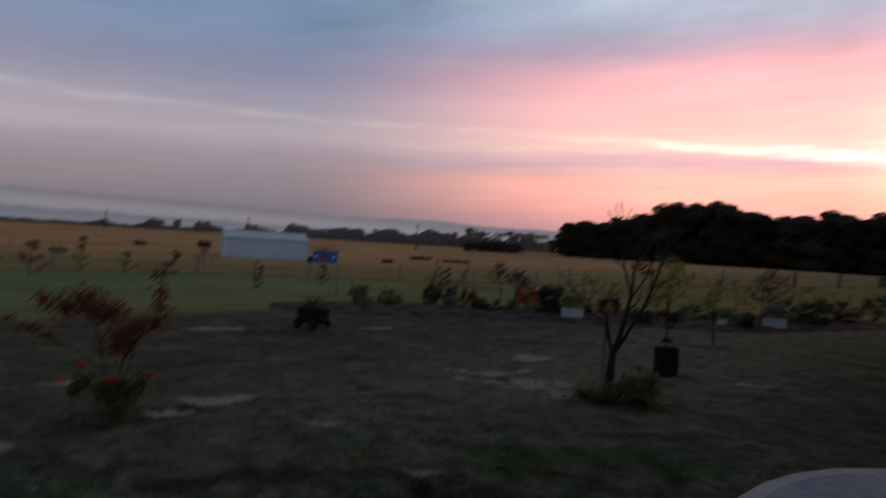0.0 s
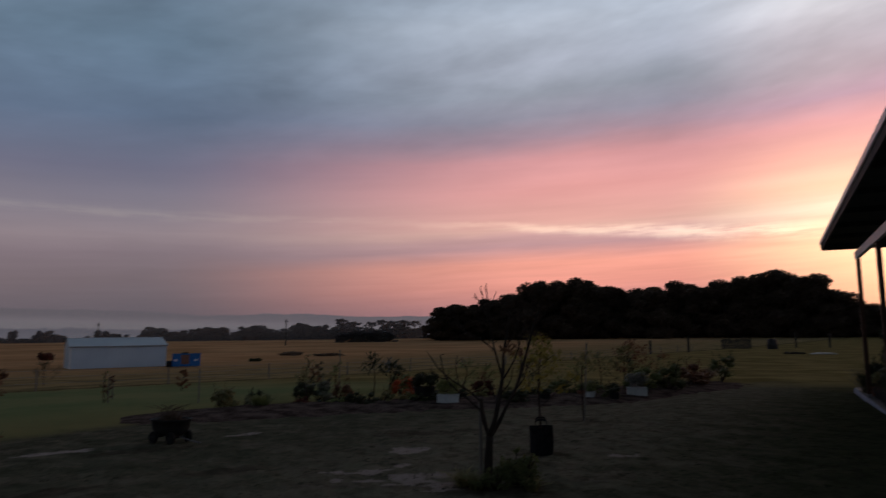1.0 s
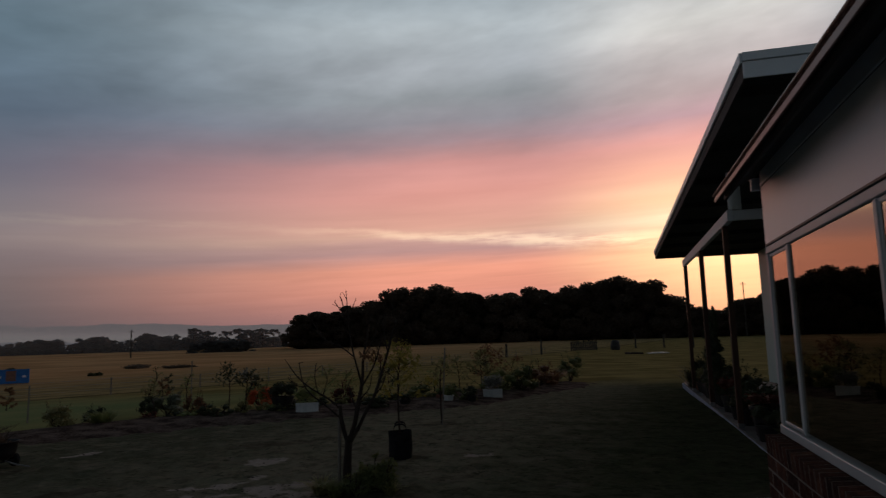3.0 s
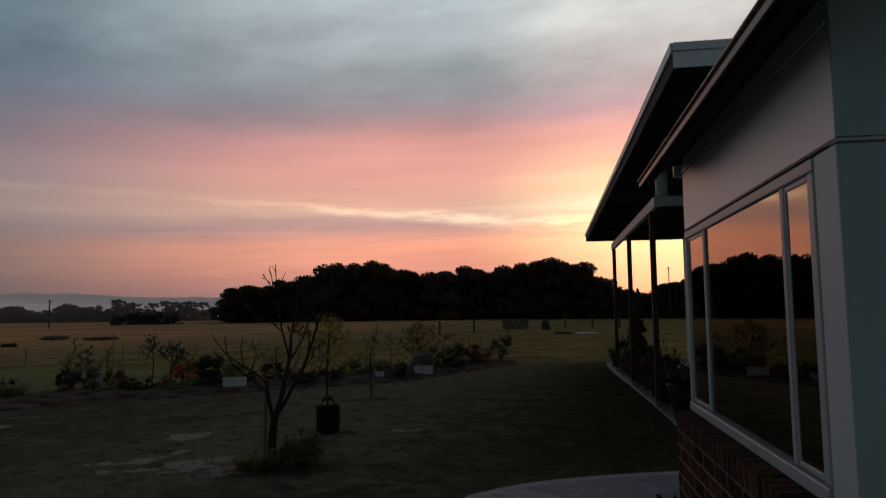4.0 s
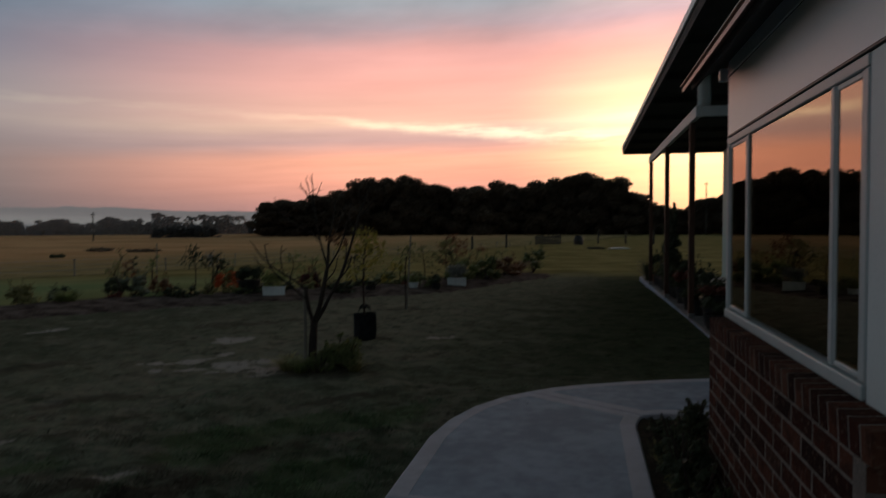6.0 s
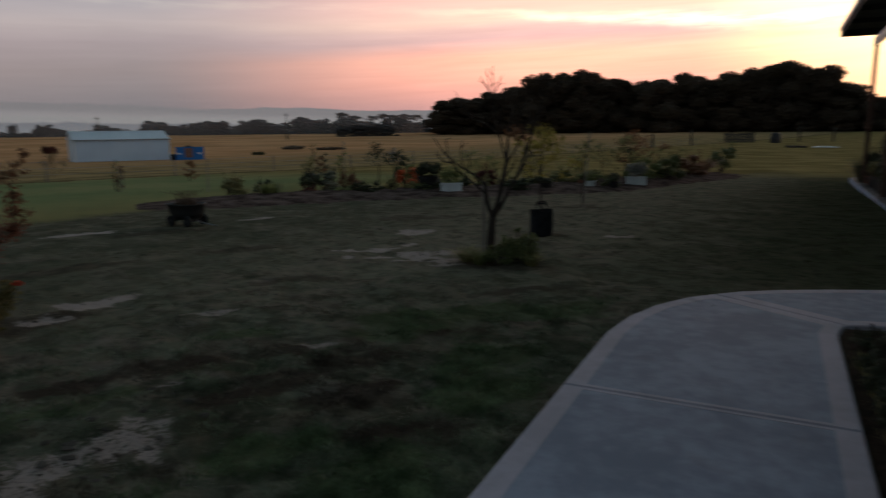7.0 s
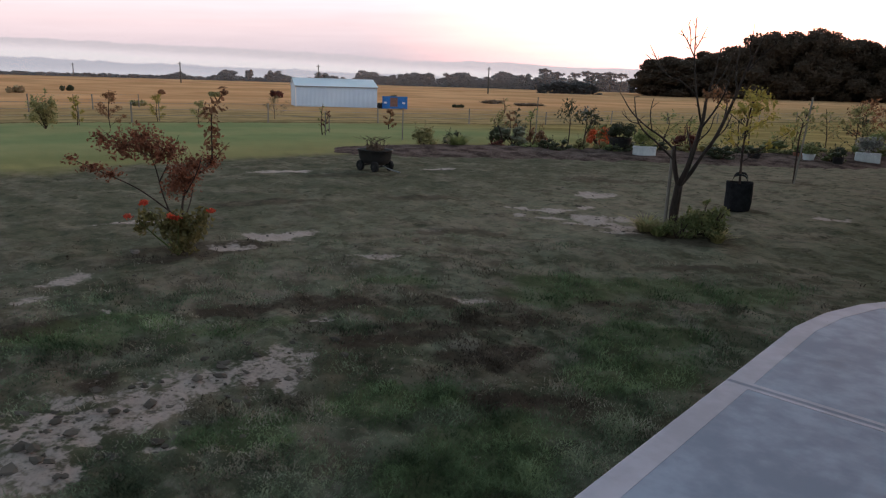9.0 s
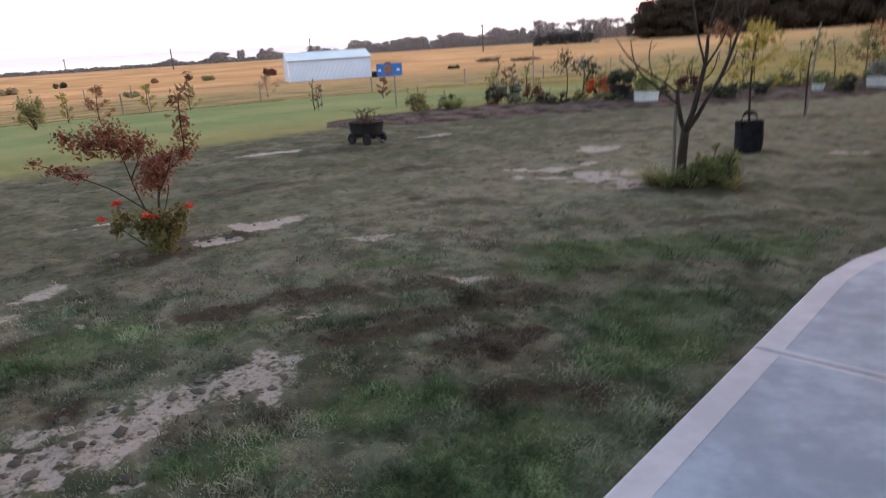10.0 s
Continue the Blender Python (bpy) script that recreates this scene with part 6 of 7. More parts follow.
# ---- the black grow bag with its sapling ----
def grow_bag():
    t = thing("grow_bag", (-3.02, 8.98, 0.0), "black felt grow bag with two loop handles", "grow bag", turn=18)
    r, h = 0.158, 0.36
    rng = random.Random(4)
    bm = bmesh.new()
    sides, rings = 26, []
    for z, q in ((0, 0.9), (0.02, 0.97), (0.12, 1.02), (0.22, 1.0), (0.32, 1.01), (h, 1.0), (h, 0.955), (h - 0.05, 0.94)):
        rings.append([bm.verts.new((r * q * (1 + 0.03 * math.sin(3 * a + z * 9) + rng.uniform(-0.008, 0.008)) * math.cos(a), r * q * (1 + 0.03 * math.sin(3 * a + z * 9)) * math.sin(a), z + (0.008 * math.sin(2 * a + 1) if z > 0.3 else 0)))
                      for a in (2 * math.pi * k / sides for k in range(sides))])
    for a, b in zip(rings, rings[1:]):
        for k in range(sides):
            bm.faces.new((a[k], a[(k + 1) % sides], b[(k + 1) % sides], b[k]))
    bm.faces.new(rings[0][::-1])
    part("bag", bm, M_FABRIC, t)
    part("soil", lathe(bmesh.new(), [(r * 0.93, h - 0.06), (r * 0.6, h - 0.045), (r * 0.2, h - 0.04)], 20), M_SOIL, t)
    for s in (-1, 1):
        pts = bend([(-0.09, s * r * 0.9, h - 0.06), (-0.085, s * r * 0.9, h + 0.03), (-0.05, s * r * 0.8, h + 0.095), (0.05, s * r * 0.8, h + 0.095), (0.085, s * r * 0.9, h + 0.03), (0.09, s * r * 0.9, h - 0.06)], 4)
        bm = bmesh.new()
        prev = None
        for p in pts:
            ring = [bm.verts.new(p + Vector((0, dy, dz))) for dy, dz in ((-0.018, -0.011), (0.018, -0.011), (0.018, 0.011), (-0.018, 0.011))]
            if prev:
                for k in range(4):
                    bm.faces.new((prev[k], prev[(k + 1) % 4], ring[(k + 1) % 4], ring[k]))
            prev = ring
        part("handle", bm, M_FABRIC, t)
    s = sapling("potted_sapling", -3.02, 8.98, 1.2, M_YELLOW, "slender sapling with drooping yellow-green leaves", 111, 0.5, 190, 0.085, "", base=h - 0.06, bare=0.3)


grow_bag()

# staked young tree on the lawn
sapling("staked_sapling", -3.36, 12.5, 1.3, M_OLIVE, "thin young tree tied to a tall pale stake", 121, 0.4, 70, 0.08, "", base=0.0, bare=0.6)
t = thing("tree_stake", (-3.32, 12.44, land(-3.32, 12.44)), "tall pale wooden stake leaning by a sapling", "stake")
part("stake", tube(bmesh.new(), [(-0.02, 0, -0.1), (0.07, 0.02, 1.42)], 0.016, 6), M_GREY_WOOD, t)


# ---- the red-leaved bush with geraniums at its foot ----
def smoke_bush():
    t = thing("smoke_bush", (-5.42, 2.83, 0.0), "sprawling bush with dark red autumn leaves", "bush", turn=62)
    r = np.random.default_rng(9)
    bm = bmesh.new()
    limbs = [([(0, 0, 0), (0.02, 0, 0.42), (0.1, 0, 0.62), (0.26, 0, 0.76), (0.28, 0, 1.02), (0.3, 0, 1.2), (0.4, 0, 1.34)], 0.016), ([(0, 0, 0.1), (-0.12, 0.05, 0.45), (-0.18, 0.05, 0.75), (-0.26, 0.0, 1.0)], 0.013),
             ([(-0.15, 0.04, 0.6), (-0.05, 0.1, 0.8), (0.02, 0.12, 0.98)], 0.009), ([(-0.02, 0, 0.3), (-0.3, 0.1, 0.52), (-0.55, 0.12, 0.66), (-0.84, 0.1, 0.81)], 0.011), ([(0.05, 0, 0.5), (0.15, -0.15, 0.7), (0.2, -0.2, 0.85)], 0.01),
             ([(-0.18, 0.05, 0.8), (-0.38, -0.05, 0.92), (-0.52, -0.1, 1.02)], 0.008), ([(0.22, 0, 0.74), (0.36, 0.06, 0.86), (0.42, 0.1, 0.92)], 0.007), ([(0, 0, 0.2), (0.1, 0.2, 0.5), (0.05, 0.3, 0.75)], 0.01)]
    for pts, r0 in limbs:
        line = bend(pts, 5)
        tube(bm, line, [r0 * 0.7 * (1 - 0.75 * i / len(line)) for i in range(len(line))], 6)
    part("branch_frame", bm, M_TWIG, t, "", True)
    red = [(-0.27, 0.03, 0.97, 0.2, 0.16, 0.08), (-0.22, -0.05, 0.9, 0.24, 0.16, 0.07), (-0.4, -0.04, 0.9, 0.16, 0.12, 0.08), (-0.05, 0.06, 0.86, 0.14, 0.12, 0.07), (-0.14, 0.0, 0.82, 0.14, 0.12, 0.05), (-0.55, 0.05, 0.95, 0.1, 0.06, 0.07),
           (0.12, -0.02, 0.74, 0.2, 0.14, 0.07), (0.02, 0.04, 0.68, 0.12, 0.12, 0.05), (0.26, 0.02, 0.78, 0.12, 0.1, 0.07), (-0.52, 0.12, 0.66, 0.12, 0.07, 0.05), (-0.66, 0.11, 0.72, 0.13, 0.06, 0.04), (-0.8, 0.1, 0.79, 0.07, 0.05, 0.035),
           (-0.02, 0.0, 0.56, 0.14, 0.1, 0.08)]
    red = [(*q[:5], q[5] * 1.45) for q in red] + [(0.06, 0.0, 0.62, 0.16, 0.12, 0.14)]
    part("red_leaves", leaves(in_lumps(red, 4600, r, 0.02), 0.027, r, 0.6), M_RED, t, "dark wine-red leaves")
    olive = [(0.3, 0, 0.9, 0.11, 0.08, 0.1), (0.28, 0, 1.03, 0.1, 0.08, 0.1), (0.31, 0, 1.2, 0.1, 0.08, 0.1), (0.4, 0, 1.33, 0.05, 0.05, 0.05), (0.24, 0.02, 1.16, 0.07, 0.07, 0.05)]
    part("tip_leaves", leaves(in_lumps(olive, 260, r, 0.1), 0.04, r, 0.55), M_RUST, t, "sparse brownish leaves at the tip")
    g = thing("geranium", (-5.36, 2.76, 0.0), "leafy green geranium with bright red flower heads", "geranium", turn=62)
    lumps = [(0.04, 0, 0.09, 0.13, 0.13, 0.1), (0.09, 0.02, 0.2, 0.15, 0.15, 0.12), (-0.06, 0, 0.24, 0.14, 0.14, 0.11), (0.2, 0, 0.3, 0.1, 0.1, 0.1), (-0.2, 0.04, 0.32, 0.11, 0.1, 0.09), (0.02, -0.06, 0.32, 0.14, 0.12, 0.08), (-0.28, 0.0, 0.24, 0.07, 0.07, 0.08)]
    bm = bmesh.new()
    for q in lumps:
        tube(bm, [(0, 0, 0), (q[0] * 0.5, q[1], q[2] * 0.6), (q[0], q[1], q[2] + 0.05)], [0.01, 0.008, 0.005], 5)
    part("stem", bm, M_GREEN, g, kind="stuff")
    part("foliage", leaves(in_lumps(lumps, 1500, r, 0.1), 0.042, r, 0.55), M_GERANIUM, g)
    for u, v, w in ((-0.23, -0.05, 0.46), (-0.04, -0.15, 0.36), (0.01, -0.14, 0.34), (0.28, -0.05, 0.38), (-0.36, 0.0, 0.34)):
        part("flower_head", leaves(in_lumps([(u, v, w, 0.036, 0.036, 0.022)], 46, r, 0.2), 0.024, r, 0.9), M_FLOWER, g)
    b = thing("stone", (-5.6, 2.5, 0.0), "pale stone lying at the bush's foot", "stone", "stones")
    sm = bmesh.new()
    bmesh.ops.create_icosphere(sm, subdivisions=2, radius=0.032)
    for v in sm.verts:
        v.co = Vector((v.co.x * 1.4, v.co.y, v.co.z * 0.5 + 0.02)) * (1 + 0.5 * noise.noise(v.co * 40))
    part("rock", sm, M_MORTAR, b, smooth=True)


smoke_bush()
shrub("low_shrub", -2.74, 7.17, 0.3, 0.42, M_MID, "leafy green clump at the fruit tree's foot", 700, 0.05, 188, group="plants under the fruit tree")


# ---- the dump cart with its load of prunings ----
def garden_cart():
    t = thing("garden_cart", (-8.5, 7.72, 0.0), "black poly garden cart heaped with prunings", "garden cart", turn=92)
    t.scale = (0.78, 0.78, 0.88)
    bm = bmesh.new()
    rings = []
    for sx, sy, z in ((0.16, 0.22, 0.125), (0.21, 0.29, 0.145), (0.255, 0.335, 0.24), (0.275, 0.36, 0.4), (0.295, 0.38, 0.405), (0.295, 0.38, 0.385), (0.288, 0.373, 0.382), (0.268, 0.353, 0.395), (0.23, 0.3, 0.25), (0.17, 0.22, 0.19)):
        ring = []
        for k in range(28):
            a = 2 * math.pi * k / 28
            c, q = math.cos(a), math.sin(a)
            ring.append(bm.verts.new((sx * math.copysign(abs(c) ** 0.6, c), sy * math.copysign(abs(q) ** 0.6, q), z)))
        rings.append(ring)
    for p, q in zip(rings, rings[1:]):
        for k in range(28):
            bm.faces.new((p[k], p[(k + 1) % 28], q[(k + 1) % 28], q[k]))
    bm.faces.new(rings[0][::-1])
    bm.faces.new(rings[-1])
    part("tray", bm, M_PLASTIC, t, "black moulded tray with a rolled rim", True)
    chassis = bmesh.new()
    for y in (-0.22, 0.22):
        box(chassis, (0.4, 0.03, 0.03), (0, y, 0.1))
        box(chassis, (0.05, 0.05, 0.07), (0, y * 0.8, 0.15))
    box(chassis, (0.05, 0.5, 0.03), (0, 0, 0.13))
    box(chassis, (0.18, 0.24, 0.04), (0, 0, 0.16))
    part("chassis", chassis, M_PLASTIC, t)
    for x in (-0.22, 0.22):
        for y in (-0.22, 0.22):
            bm = bmesh.new()
            prof = [(0.05, -0.035), (0.085, -0.042), (0.1, -0.026), (0.103, 0.0), (0.1, 0.026), (0.085, 0.042), (0.05, 0.035)]
            lathe(bm, prof, 20)
            bm.transform(Matrix.Translation((x, y, 0.1)) @ Matrix.Rotation(radians(90), 4, "Y"))
            w = part("wheel", bm, M_RUBBER, t, "small black pneumatic wheel")
            bm = lathe(bmesh.new(), [(0.015, -0.04), (0.05, -0.03), (0.05, 0.03), (0.015, 0.04)], 12)
            bm.transform(Matrix.Translation((x, y, 0.1)) @ Matrix.Rotation(radians(90), 4, "Y"))
            part("rim", bm, M_PLASTIC, w)
    bm = tube(bmesh.new(), bend([(0, -0.24, 0.11), (0.02, -0.45, 0.06), (0.06, -0.7, 0.02)], 4), 0.012, 6)
    part("pull_handle", bm, M_STEEL, t)
    r = np.random.default_rng(12)
    heap = in_lumps([(0, 0, 0.37, 0.24, 0.31, 0.08), (0.03, 0.1, 0.42, 0.18, 0.18, 0.1), (-0.05, -0.08, 0.42, 0.17, 0.18, 0.1)], 700, r, 0.2)
    load = part("load", leaves(heap, 0.05, r, 0.3), M_PRUNINGS, t, "dry reddish prunings", False, "stuff")
    bm = bmesh.new()
    for i in range(34):
        a, q = r.random() * 6.28, r.random()
        p = Vector((0.16 * q * math.cos(a), 0.24 * q * math.sin(a), 0.38))
        tube(bm, [p, p + Vector((r.normal() * 0.05, r.normal() * 0.08, 0.16)), p + Vector((r.normal() * 0.12, r.normal() * 0.14, 0.26))], [0.005, 0.004, 0.002], 4)
    part("twigs", bm, M_PRUNINGS, load, kind="stuff")


garden_cart()

# ---- things on the verandah ----
def conifer(x, y, base, tall, wide, label, seed):
    r = np.random.default_rng(seed)
    t = thing("potted_conifer", (x, y, base), label, "conifer", "verandah plants")
    part("pot", lathe(bmesh.new(), [(0.15, 0), (0.2, 0.3), (0.22, 0.31), (0.22, 0.36), (0.19, 0.36), (0.18, 0.31)], 18), M_PLASTIC, t)
    part("trunk", tube(bmesh.new(), [(0, 0, 0.3), (0, 0, tall * 0.9)], [0.03, 0.01], 6), M_BARK, t)
    lumps = [(0.05 * r.normal(), 0.05 * r.normal(), 0.42 + (tall - 0.5) * k / 9, wide * (1 - 0.085 * k), wide * (1 - 0.085 * k), tall * 0.09) for k in range(10)]
    part("foliage", joined(leaves(in_lumps(lumps, 1400, r, 0.55), 0.07, r, 0.4), cores(lumps, r, 0.7)), M_DARK, t)


DECK = 0.03
conifer(2.0, 16.9, DECK, 2.05, 0.24, "tall slim dark conifer in a black pot", 131)
conifer(2.0, 16.4, DECK, 1.85, 0.26, "slim dark conifer crowding the verandah post", 139)
tub(2.04, 11.03, 0.28, 0.44, M_PLASTIC, M_PLUM, "broad black tub with a reddish plant", 140, 0.26, 260, "verandah pots", DECK)
for x, y, tall, wide, mat, seed, words in ((1.92, 20.2, 1.15, 0.6, M_DARK, 171, "tall arching flax in the verandah's corner"), (2.1, 18.0, 1.0, 0.5, M_RUST, 172, "bronze strap-leaved plant on the verandah"), (2.05, 14.8, 0.8, 0.45, M_DARK, 173, "dark strap-leaved plant on the verandah"),
                                           (2.2, 13.0, 0.6, 0.4, M_DARK, 174, "dark strap-leaved plant on the verandah")):
    tuft("flax_plant", x, y, tall, wide, mat, words, 150, seed, "verandah plants", DECK, 0.02)
for x, y, tall, wide, seed in ((2.25, 19.2, 1.0, 0.9, 175), (2.3, 17.4, 0.85, 0.8, 176), (2.25, 15.9, 0.9, 0.8, 177), (2.3, 14.0, 0.8, 0.8, 178), (2.45, 9.9, 0.75, 0.8, 179), (2.55, 9.0, 0.7, 0.8, 180)):
    shrub("verandah_shrub", x, y, tall, wide, M_DARK, "bushy dark shrub crowding the verandah edge", 520, 0.06, seed, group="verandah plants", base=DECK)
for x, y, rad, h, mat, plant, tall, seed, label in ((1.98, 19.3, 0.2, 0.32, M_TERRACOTTA, M_DARK, 0.6, 132, "terracotta pot with a tall dark plant"), (2.0, 18.4, 0.18, 0.28, M_PLASTIC, M_OLIVE, 0.5, 133, "black pot with a spiky olive plant"),
                                                    (2.02, 15.4, 0.22, 0.34, M_PLASTIC, M_DARK, 0.5, 134, "black pot with a bushy dark plant"), (2.05, 14.4, 0.2, 0.3, M_TERRACOTTA, M_DARK, 0.4, 135, "terracotta pot with a low dark plant"),
                                                    (2.1, 13.4, 0.2, 0.28, M_PLASTIC, M_DARK, 0.4, 136, "black pot with a leafy dark plant"), (2.45, 12.4, 0.24, 0.36, M_PLASTIC, M_DARK, 0.45, 137, "large black pot with a dark shrub"),
                                                    (2.78, 10.75, 0.2, 0.24, M_PLASTIC, M_DARK, 0.14, 138, "black pot with a low dark plant")):
    tub(x, y, rad, h, mat, plant, label, seed, tall, 360, "verandah pots", DECK)
for k in range(11):
    q = random.Random(k)
    tub(1.9 + q.uniform(0, 0.12), 9.5 + k * 0.92 + q.uniform(-0.2, 0.2), q.uniform(0.13, 0.2), q.uniform(0.2, 0.32), M_PLASTIC, (M_DARK, M_DARK, M_PLUM)[k % 3], "dark pot with a leafy plant on the slab's edge", 160 + k, q.uniform(0.25, 0.5), 240, "verandah pots", DECK)


def small_table():
    t = thing("side_table", (2.76, 10.7, DECK), "low dark timber table crowded with plants", "table")
    part("tabletop", block((-0.38, -0.6, 0.6), (0.38, 0.6, 0.64), 0.008), M_TIMBER, t)
    for x in (-0.32, 0.32):
        for y in (-0.54, 0.54):
            part("leg", block((x - 0.025, y - 0.025, 0), (x + 0.025, y + 0.025, 0.598), 0.004), M_TIMBER, t)
    part("rail", block((-0.34, -0.56, 0.5), (-0.32, 0.56, 0.598), 0.004), M_TIMBER, t)
    for dx, dy, s, seed in ((-0.15, -0.35, 0.1, 141), (0.1, 0.05, 0.11, 142), (-0.12, 0.4, 0.1, 143)):
        tub(2.76 + dx, 10.7 + dy, s, 0.16, M_TERRACOTTA, M_DARK, "small terracotta pot with a dark plant on the table", seed, 0.22, 120, "table pots", DECK + 0.642)


small_table()

# plants in the narrow bed between the path and the brick wall
tuft("border_grass", 0.5, 4.55, 0.16, 0.14, M_OLIVE, "small tuft of pale strap leaves by the path", 60, 151, "border plants", broad=0.004)
tuft("border_grass", 0.52, 4.0, 0.15, 0.13, M_OLIVE, "small tuft of pale strap leaves by the path", 50, 152, "border plants", broad=0.004)
shrub("border_shrub", 0.56, 5.2, 0.12, 0.26, M_DARK, "low dark shrub in the border by the wall", 300, 0.03, 153, group="border plants")
shrub("border_shrub", 0.58, 3.3, 0.16, 0.24, M_DARK, "low dark shrub in the border by the wall", 320, 0.03, 154, group="border plants")
shrub("border_shrub", 0.57, 2.5, 0.16, 0.24, M_DARK, "low dark shrub in the border by the wall", 320, 0.03, 155, group="border plants")
shrub("border_shrub", 0.78, 5.25, 0.26, 0.26, M_DARK, "dark upright shrub by the house corner", 380, 0.04, 156, group="border plants")
for k in range(9):
    q = random.Random(30 + k)
    shrub("border_shrub", 0.56 + q.uniform(-0.03, 0.05), 2.1 + k * 0.31 + q.uniform(-0.06, 0.06), q.uniform(0.2, 0.34), 0.28, M_DARK, "dense dark shrub crowding the border by the wall", 420, 0.03, 300 + k, group="border plants")
for k in range(7):
    q = random.Random(60 + k)
    tuft("border_grass", 0.47 + q.uniform(0, 0.05), 2.3 + k * 0.4 + q.uniform(-0.1, 0.1), 0.2, 0.1, M_OLIVE, "small tuft of pale strap leaves by the path", 40, 320 + k, "border plants", broad=0.003)
t = thing("border_bed", (0, 0, 0), "dark soil bed between path and wall", "garden bed", kind="structure")
bm = bmesh.new()
bmesh.ops.create_grid(bm, x_segments=8, y_segments=60, size=0.5, matrix=Matrix.Translation((0.75, 1.9, 0)) @ Matrix.Diagonal((0.72, 7.4, 1, 1)))
for v in bm.verts:
    v.co.z = 0.012 + 0.02 * noise.noise(v.co * 7)
part("soil", bm, M_SOIL, t)

# ---- grass of the lawn ----
def grow(clumps):
    """Places of grass clumps over the lawn, closer near the path, sorted by kind: (x, y, distance, height)."""
    r = np.random.default_rng(5)
    kinds = {"green": [], "lush": [], "dry": [], "dark": []}
    made = 0
    while made < clumps:
        q, a = 1.25 * 5.4 ** r.random(), radians(r.uniform(-4, 96))
        x, y = -q * math.sin(a), q * math.cos(a)
        if x > -1.13 and y < 4.9 or x > -1.16 + max(0.0, y - 4.7) * 0.62 and y < 8.0 or x > 1.5 or x < -10.4:
            continue
        made += 1
        if r.random() < ease(3.6, 6.6, q) * 0.85:
            continue
        if r.random() < 2.2 * spot(SAND, x, y) - 0.04:
            continue
        soil, green = spot(SOIL, x, y), spot(GREEN, x, y)
        lush = noise.noise((x * 1.5, y * 1.5, 3)) + 0.6 * noise.noise((x * 5, y * 5, 9)) + 0.7 * green + (0.25 if x > -2.2 and y < 6 else 0.0)
        tussock = max(0.0, noise.noise((x * 3.4, y * 3.4, 12)) + 0.5 * noise.noise((x * 8, y * 8, 15)) - 0.04)
        if tussock == 0.0 and r.random() < 0.5:
            continue
        if r.random() < soil * 1.1:
            if r.random() < 0.75:
                kinds["dark"].append((x, y, q, 0.014 + 0.04 * min(0.6, tussock)))
            continue
        if lush < -0.35 and r.random() < 0.5:
            continue
        pick = lush + r.normal() * 0.16
        kinds["lush" if pick > 0.16 and green > 0.3 else "green" if pick > 0.16 else "dry" if pick > -0.3 else "dark"].append((x, y, q, 0.01 + 0.009 * max(0.0, lush) + 0.05 * min(0.6, tussock)))
    return kinds


def blades(name, clumps, each, mat, label, seed):
    """Fine arching blades, each of three faces, in clumps."""
    r = np.random.default_rng(seed)
    c = np.repeat(np.array([(x, y, land(x, y) + lawn_rise(x, y), q, h) for x, y, q, h in clumps]), each, axis=0)
    n = len(c)
    root = c[:, :3] + np.concatenate([r.normal(size=(n, 2)) * (0.012 + 0.005 * c[:, 3:4]), np.full((n, 1), -0.006)], axis=1)
    h = c[:, 4:5] * (0.5 + 0.9 * r.random((n, 1)))
    lean = np.concatenate([r.normal(size=(n, 2)) * h * 0.75, h], axis=1)
    t = r.random((n, 1)) * 6.283
    w = np.concatenate([np.cos(t), np.sin(t), np.zeros((n, 1))], axis=1) * (0.0011 + 0.00032 * c[:, 3:4])
    mid = root + lean * np.array([0.4, 0.4, 0.65])
    v = np.stack([root - w, root + w, mid + w * 0.75, mid - w * 0.75, root + lean], 1).reshape(-1, 3)
    i = np.arange(n)[:, None] * 5
    faces = (i + np.array([0, 1, 2, 3])).tolist() + (i + np.array([3, 2, 4])).tolist()
    tagged(part(name, (v.tolist(), faces), mat, None, label, False, "stuff"), category="grass")


kinds = grow(58000)
blades("green_grass", kinds["green"], 6, M_BLADE, "short patchy green lawn grass", 5)
blades("lush_grass", kinds["lush"], 7, M_BLADE_LUSH, "bright green watered grass by the path", 8)
blades("dry_grass", kinds["dry"], 5, M_BLADE_DRY, "thin dry brown lawn grass", 6)
blades("dead_grass", kinds["dark"], 5, M_BLADE_DARK, "dead dark brown thatch in the lawn", 7)


# ---- crumbs of soil on the bare ground ----
def crumbs():
    r = np.random.default_rng(21)
    base = bmesh.new()
    bmesh.ops.create_icosphere(base, subdivisions=1, radius=1.0)
    vs = np.array([v.co[:] for v in base.verts])
    fs = [[v.index for v in f.verts] for f in base.faces]
    base.free()
    points, faces = [], []
    for k in range(900):
        sx, sy, a, b, turn = SAND[r.integers(len(SAND))] if k < 840 else SAND[r.integers(8)]
        x, y = sx + r.normal() * 0.22, sy + r.normal() * 0.22
        s = 0.003 + 0.012 * r.random() ** 5 if k < 840 else 0.01 + 0.016 * r.random()
        faces += [[i + len(points) for i in f] for f in fs]
        points += (np.array([x, y, land(x, y) + lawn_rise(x, y)]) + vs * (1 + 0.3 * r.normal(size=(len(vs), 1))) * np.array([s * 1.6, s * 1.2, s * 0.5])).tolist()
    tagged(part("soil_crumbs", (points, faces), M_CLOD, None, "dark crumbs of soil scattered on the lawn", False, "stuff"), category="soil")


crumbs()
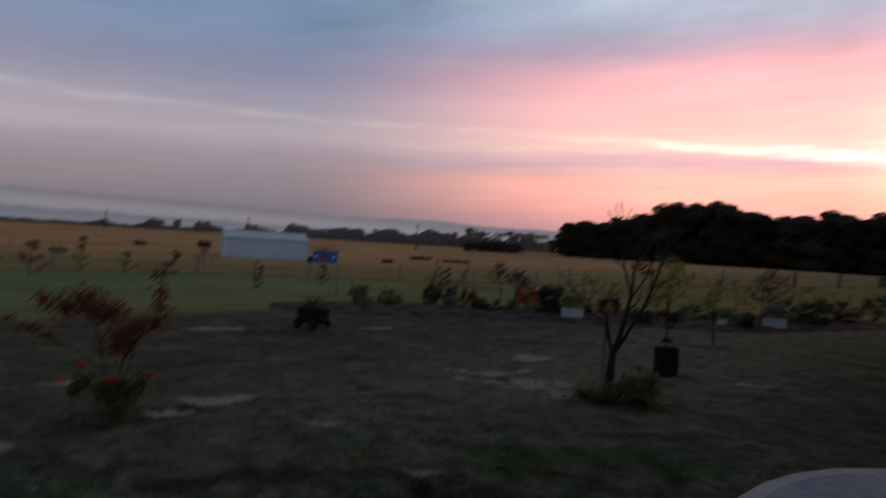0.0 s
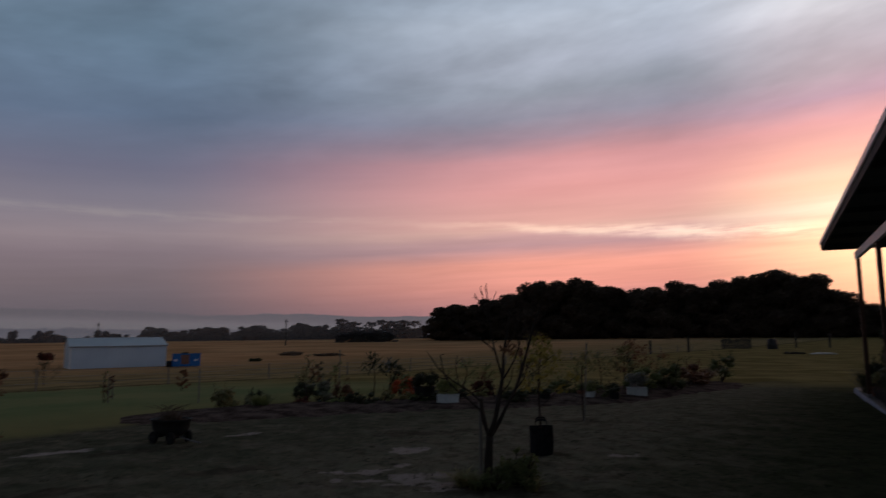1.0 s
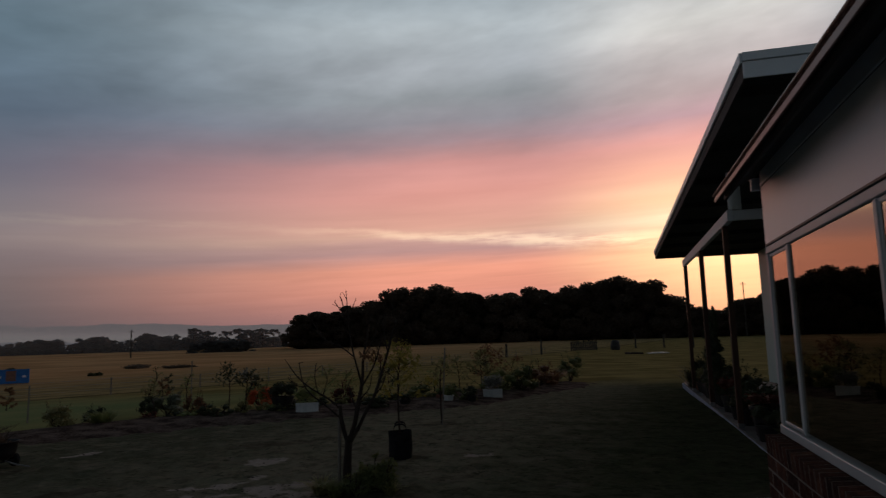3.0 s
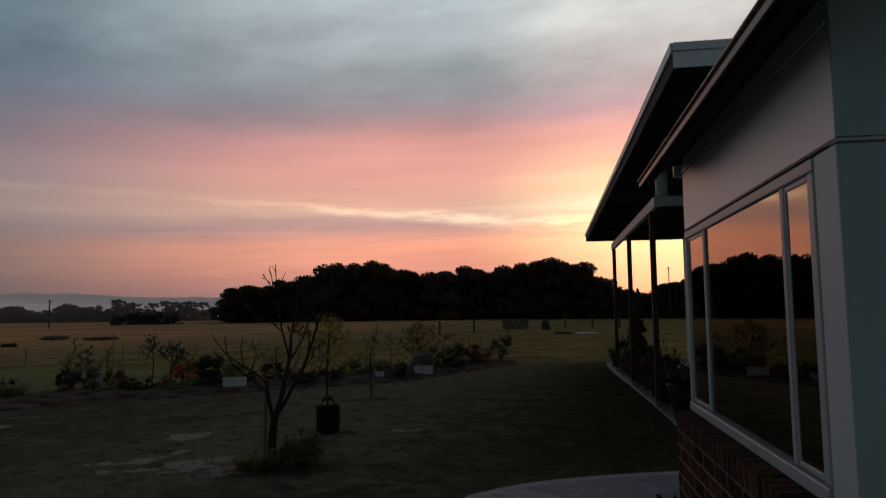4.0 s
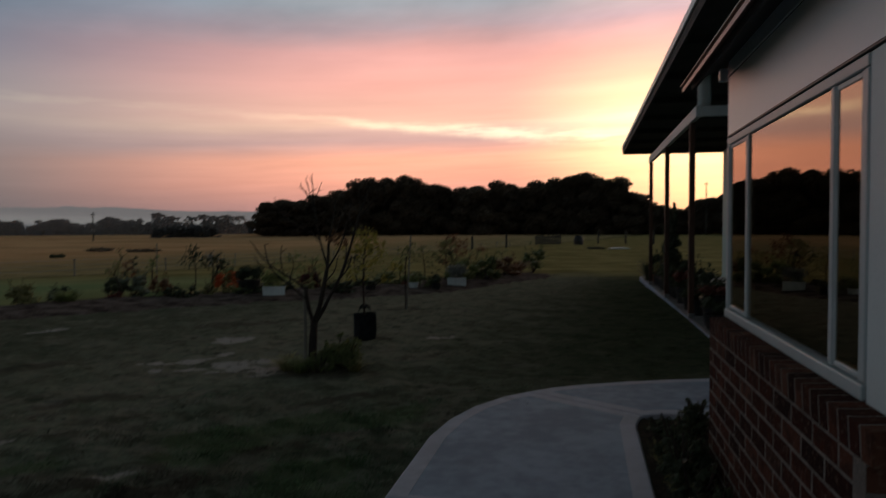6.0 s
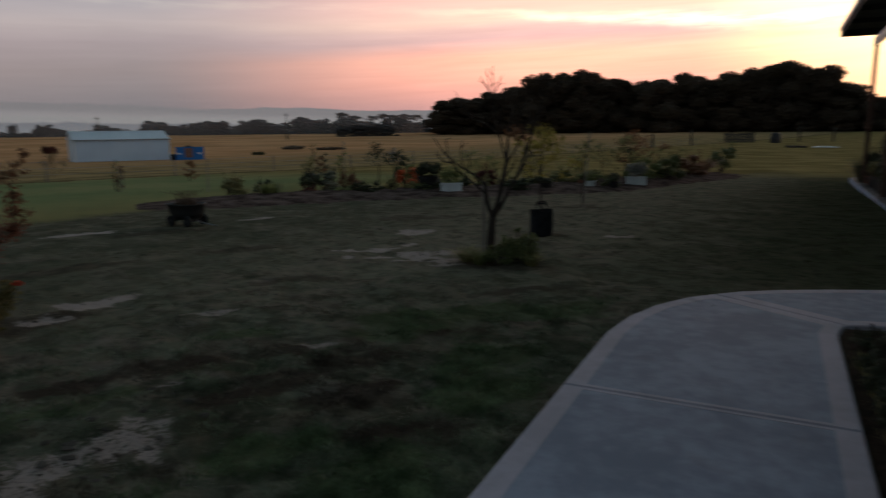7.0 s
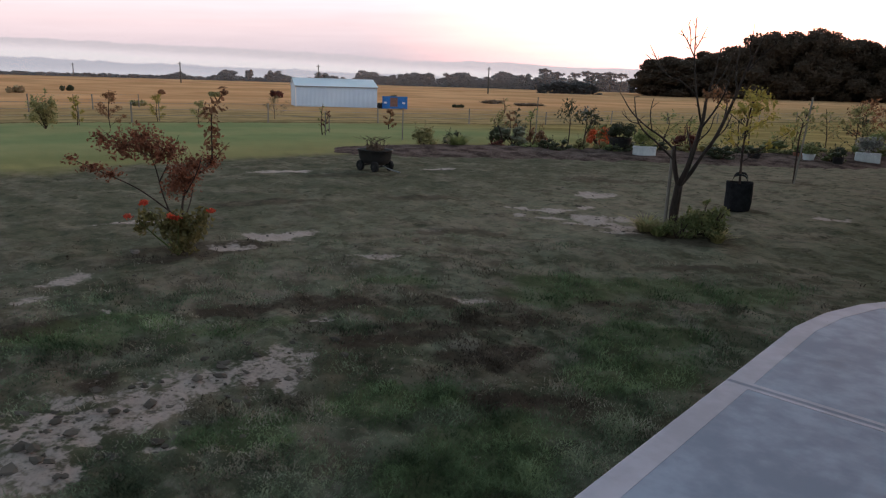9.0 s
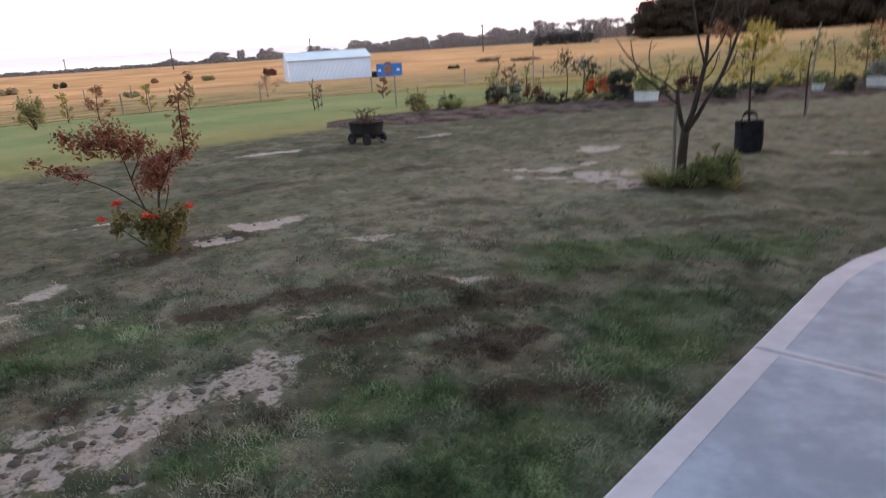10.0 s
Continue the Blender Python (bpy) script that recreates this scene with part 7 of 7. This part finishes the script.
# ---- the bricks, laid one by one ----
def brick_mesh(long, high, deep):
    bm = box(bmesh.new(), (deep, long, high), (0, 0, 0), None, 0.0012)
    me = bpy.data.meshes.new("brick")
    bm.to_mesh(me)
    bm.free()
    me.materials.append(M_BRICK)
    return me


def lay(me, m, parent):
    ob = new("brick", me)
    ob.parent = parent
    ob.matrix_basis = m
    return ob


def build_bricks():
    rng = random.Random(11)
    full, half = brick_mesh(0.224, 0.073, 0.03), brick_mesh(0.104, 0.073, 0.03)
    edge = brick_mesh(0.073, 0.1, 0.23)
    x = BRICK_X + 0.015
    for c in range(11):
        z = 0.893 - 0.043 - c * 0.086
        y = BRICK_FAR
        if c % 2:
            lay(half, pose(x + rng.uniform(-0.0004, 0.0004), y - 0.055, z, rng.uniform(-0.4, 0.4)), base)
            y -= 0.12
        while y - 0.23 > BRICK_NEAR - 0.01:
            lay(full, pose(x + rng.uniform(-0.0004, 0.0004), y - 0.115, z + rng.uniform(-0.001, 0.001), rng.uniform(-0.4, 0.4)), base)
            y -= 0.24
        if y - 0.11 > BRICK_NEAR - 0.02:
            lay(half, pose(x, y - 0.055, z), base)
        for k in range(22):
            lay(full, pose(BRICK_X + 0.115 + k * 0.24 + (0.12 if c % 2 else 0), BRICK_NEAR + 0.015, z, 0, 0, 90), base if k < 4 else base_end)
    # nearly level sill of bricks on edge, bedded in mortar
    bed = box(bmesh.new(), (0.2275, BRICK_FAR - BRICK_NEAR - 0.01, 0.097), (BRICK_X + 0.114, (BRICK_FAR + BRICK_NEAR) / 2, 0.95), Euler((0, radians(-3), 0)).to_matrix())
    part("sill_mortar", bed, M_MORTAR, base, "grey mortar between the sill bricks")
    n = int((BRICK_FAR - BRICK_NEAR) / 0.086)
    for i in range(n + 1):
        lay(edge, pose(BRICK_X + 0.114, BRICK_FAR - 0.04 - i * 0.086, 0.95, rng.uniform(-0.5, 0.5), -3 + rng.uniform(-0.3, 0.3)), base)
    for i in range(14):
        lay(edge, pose(BRICK_X + 0.28 + i * 0.086, BRICK_NEAR + 0.113, 0.95, 0, -3, 90), base)


build_bricks()
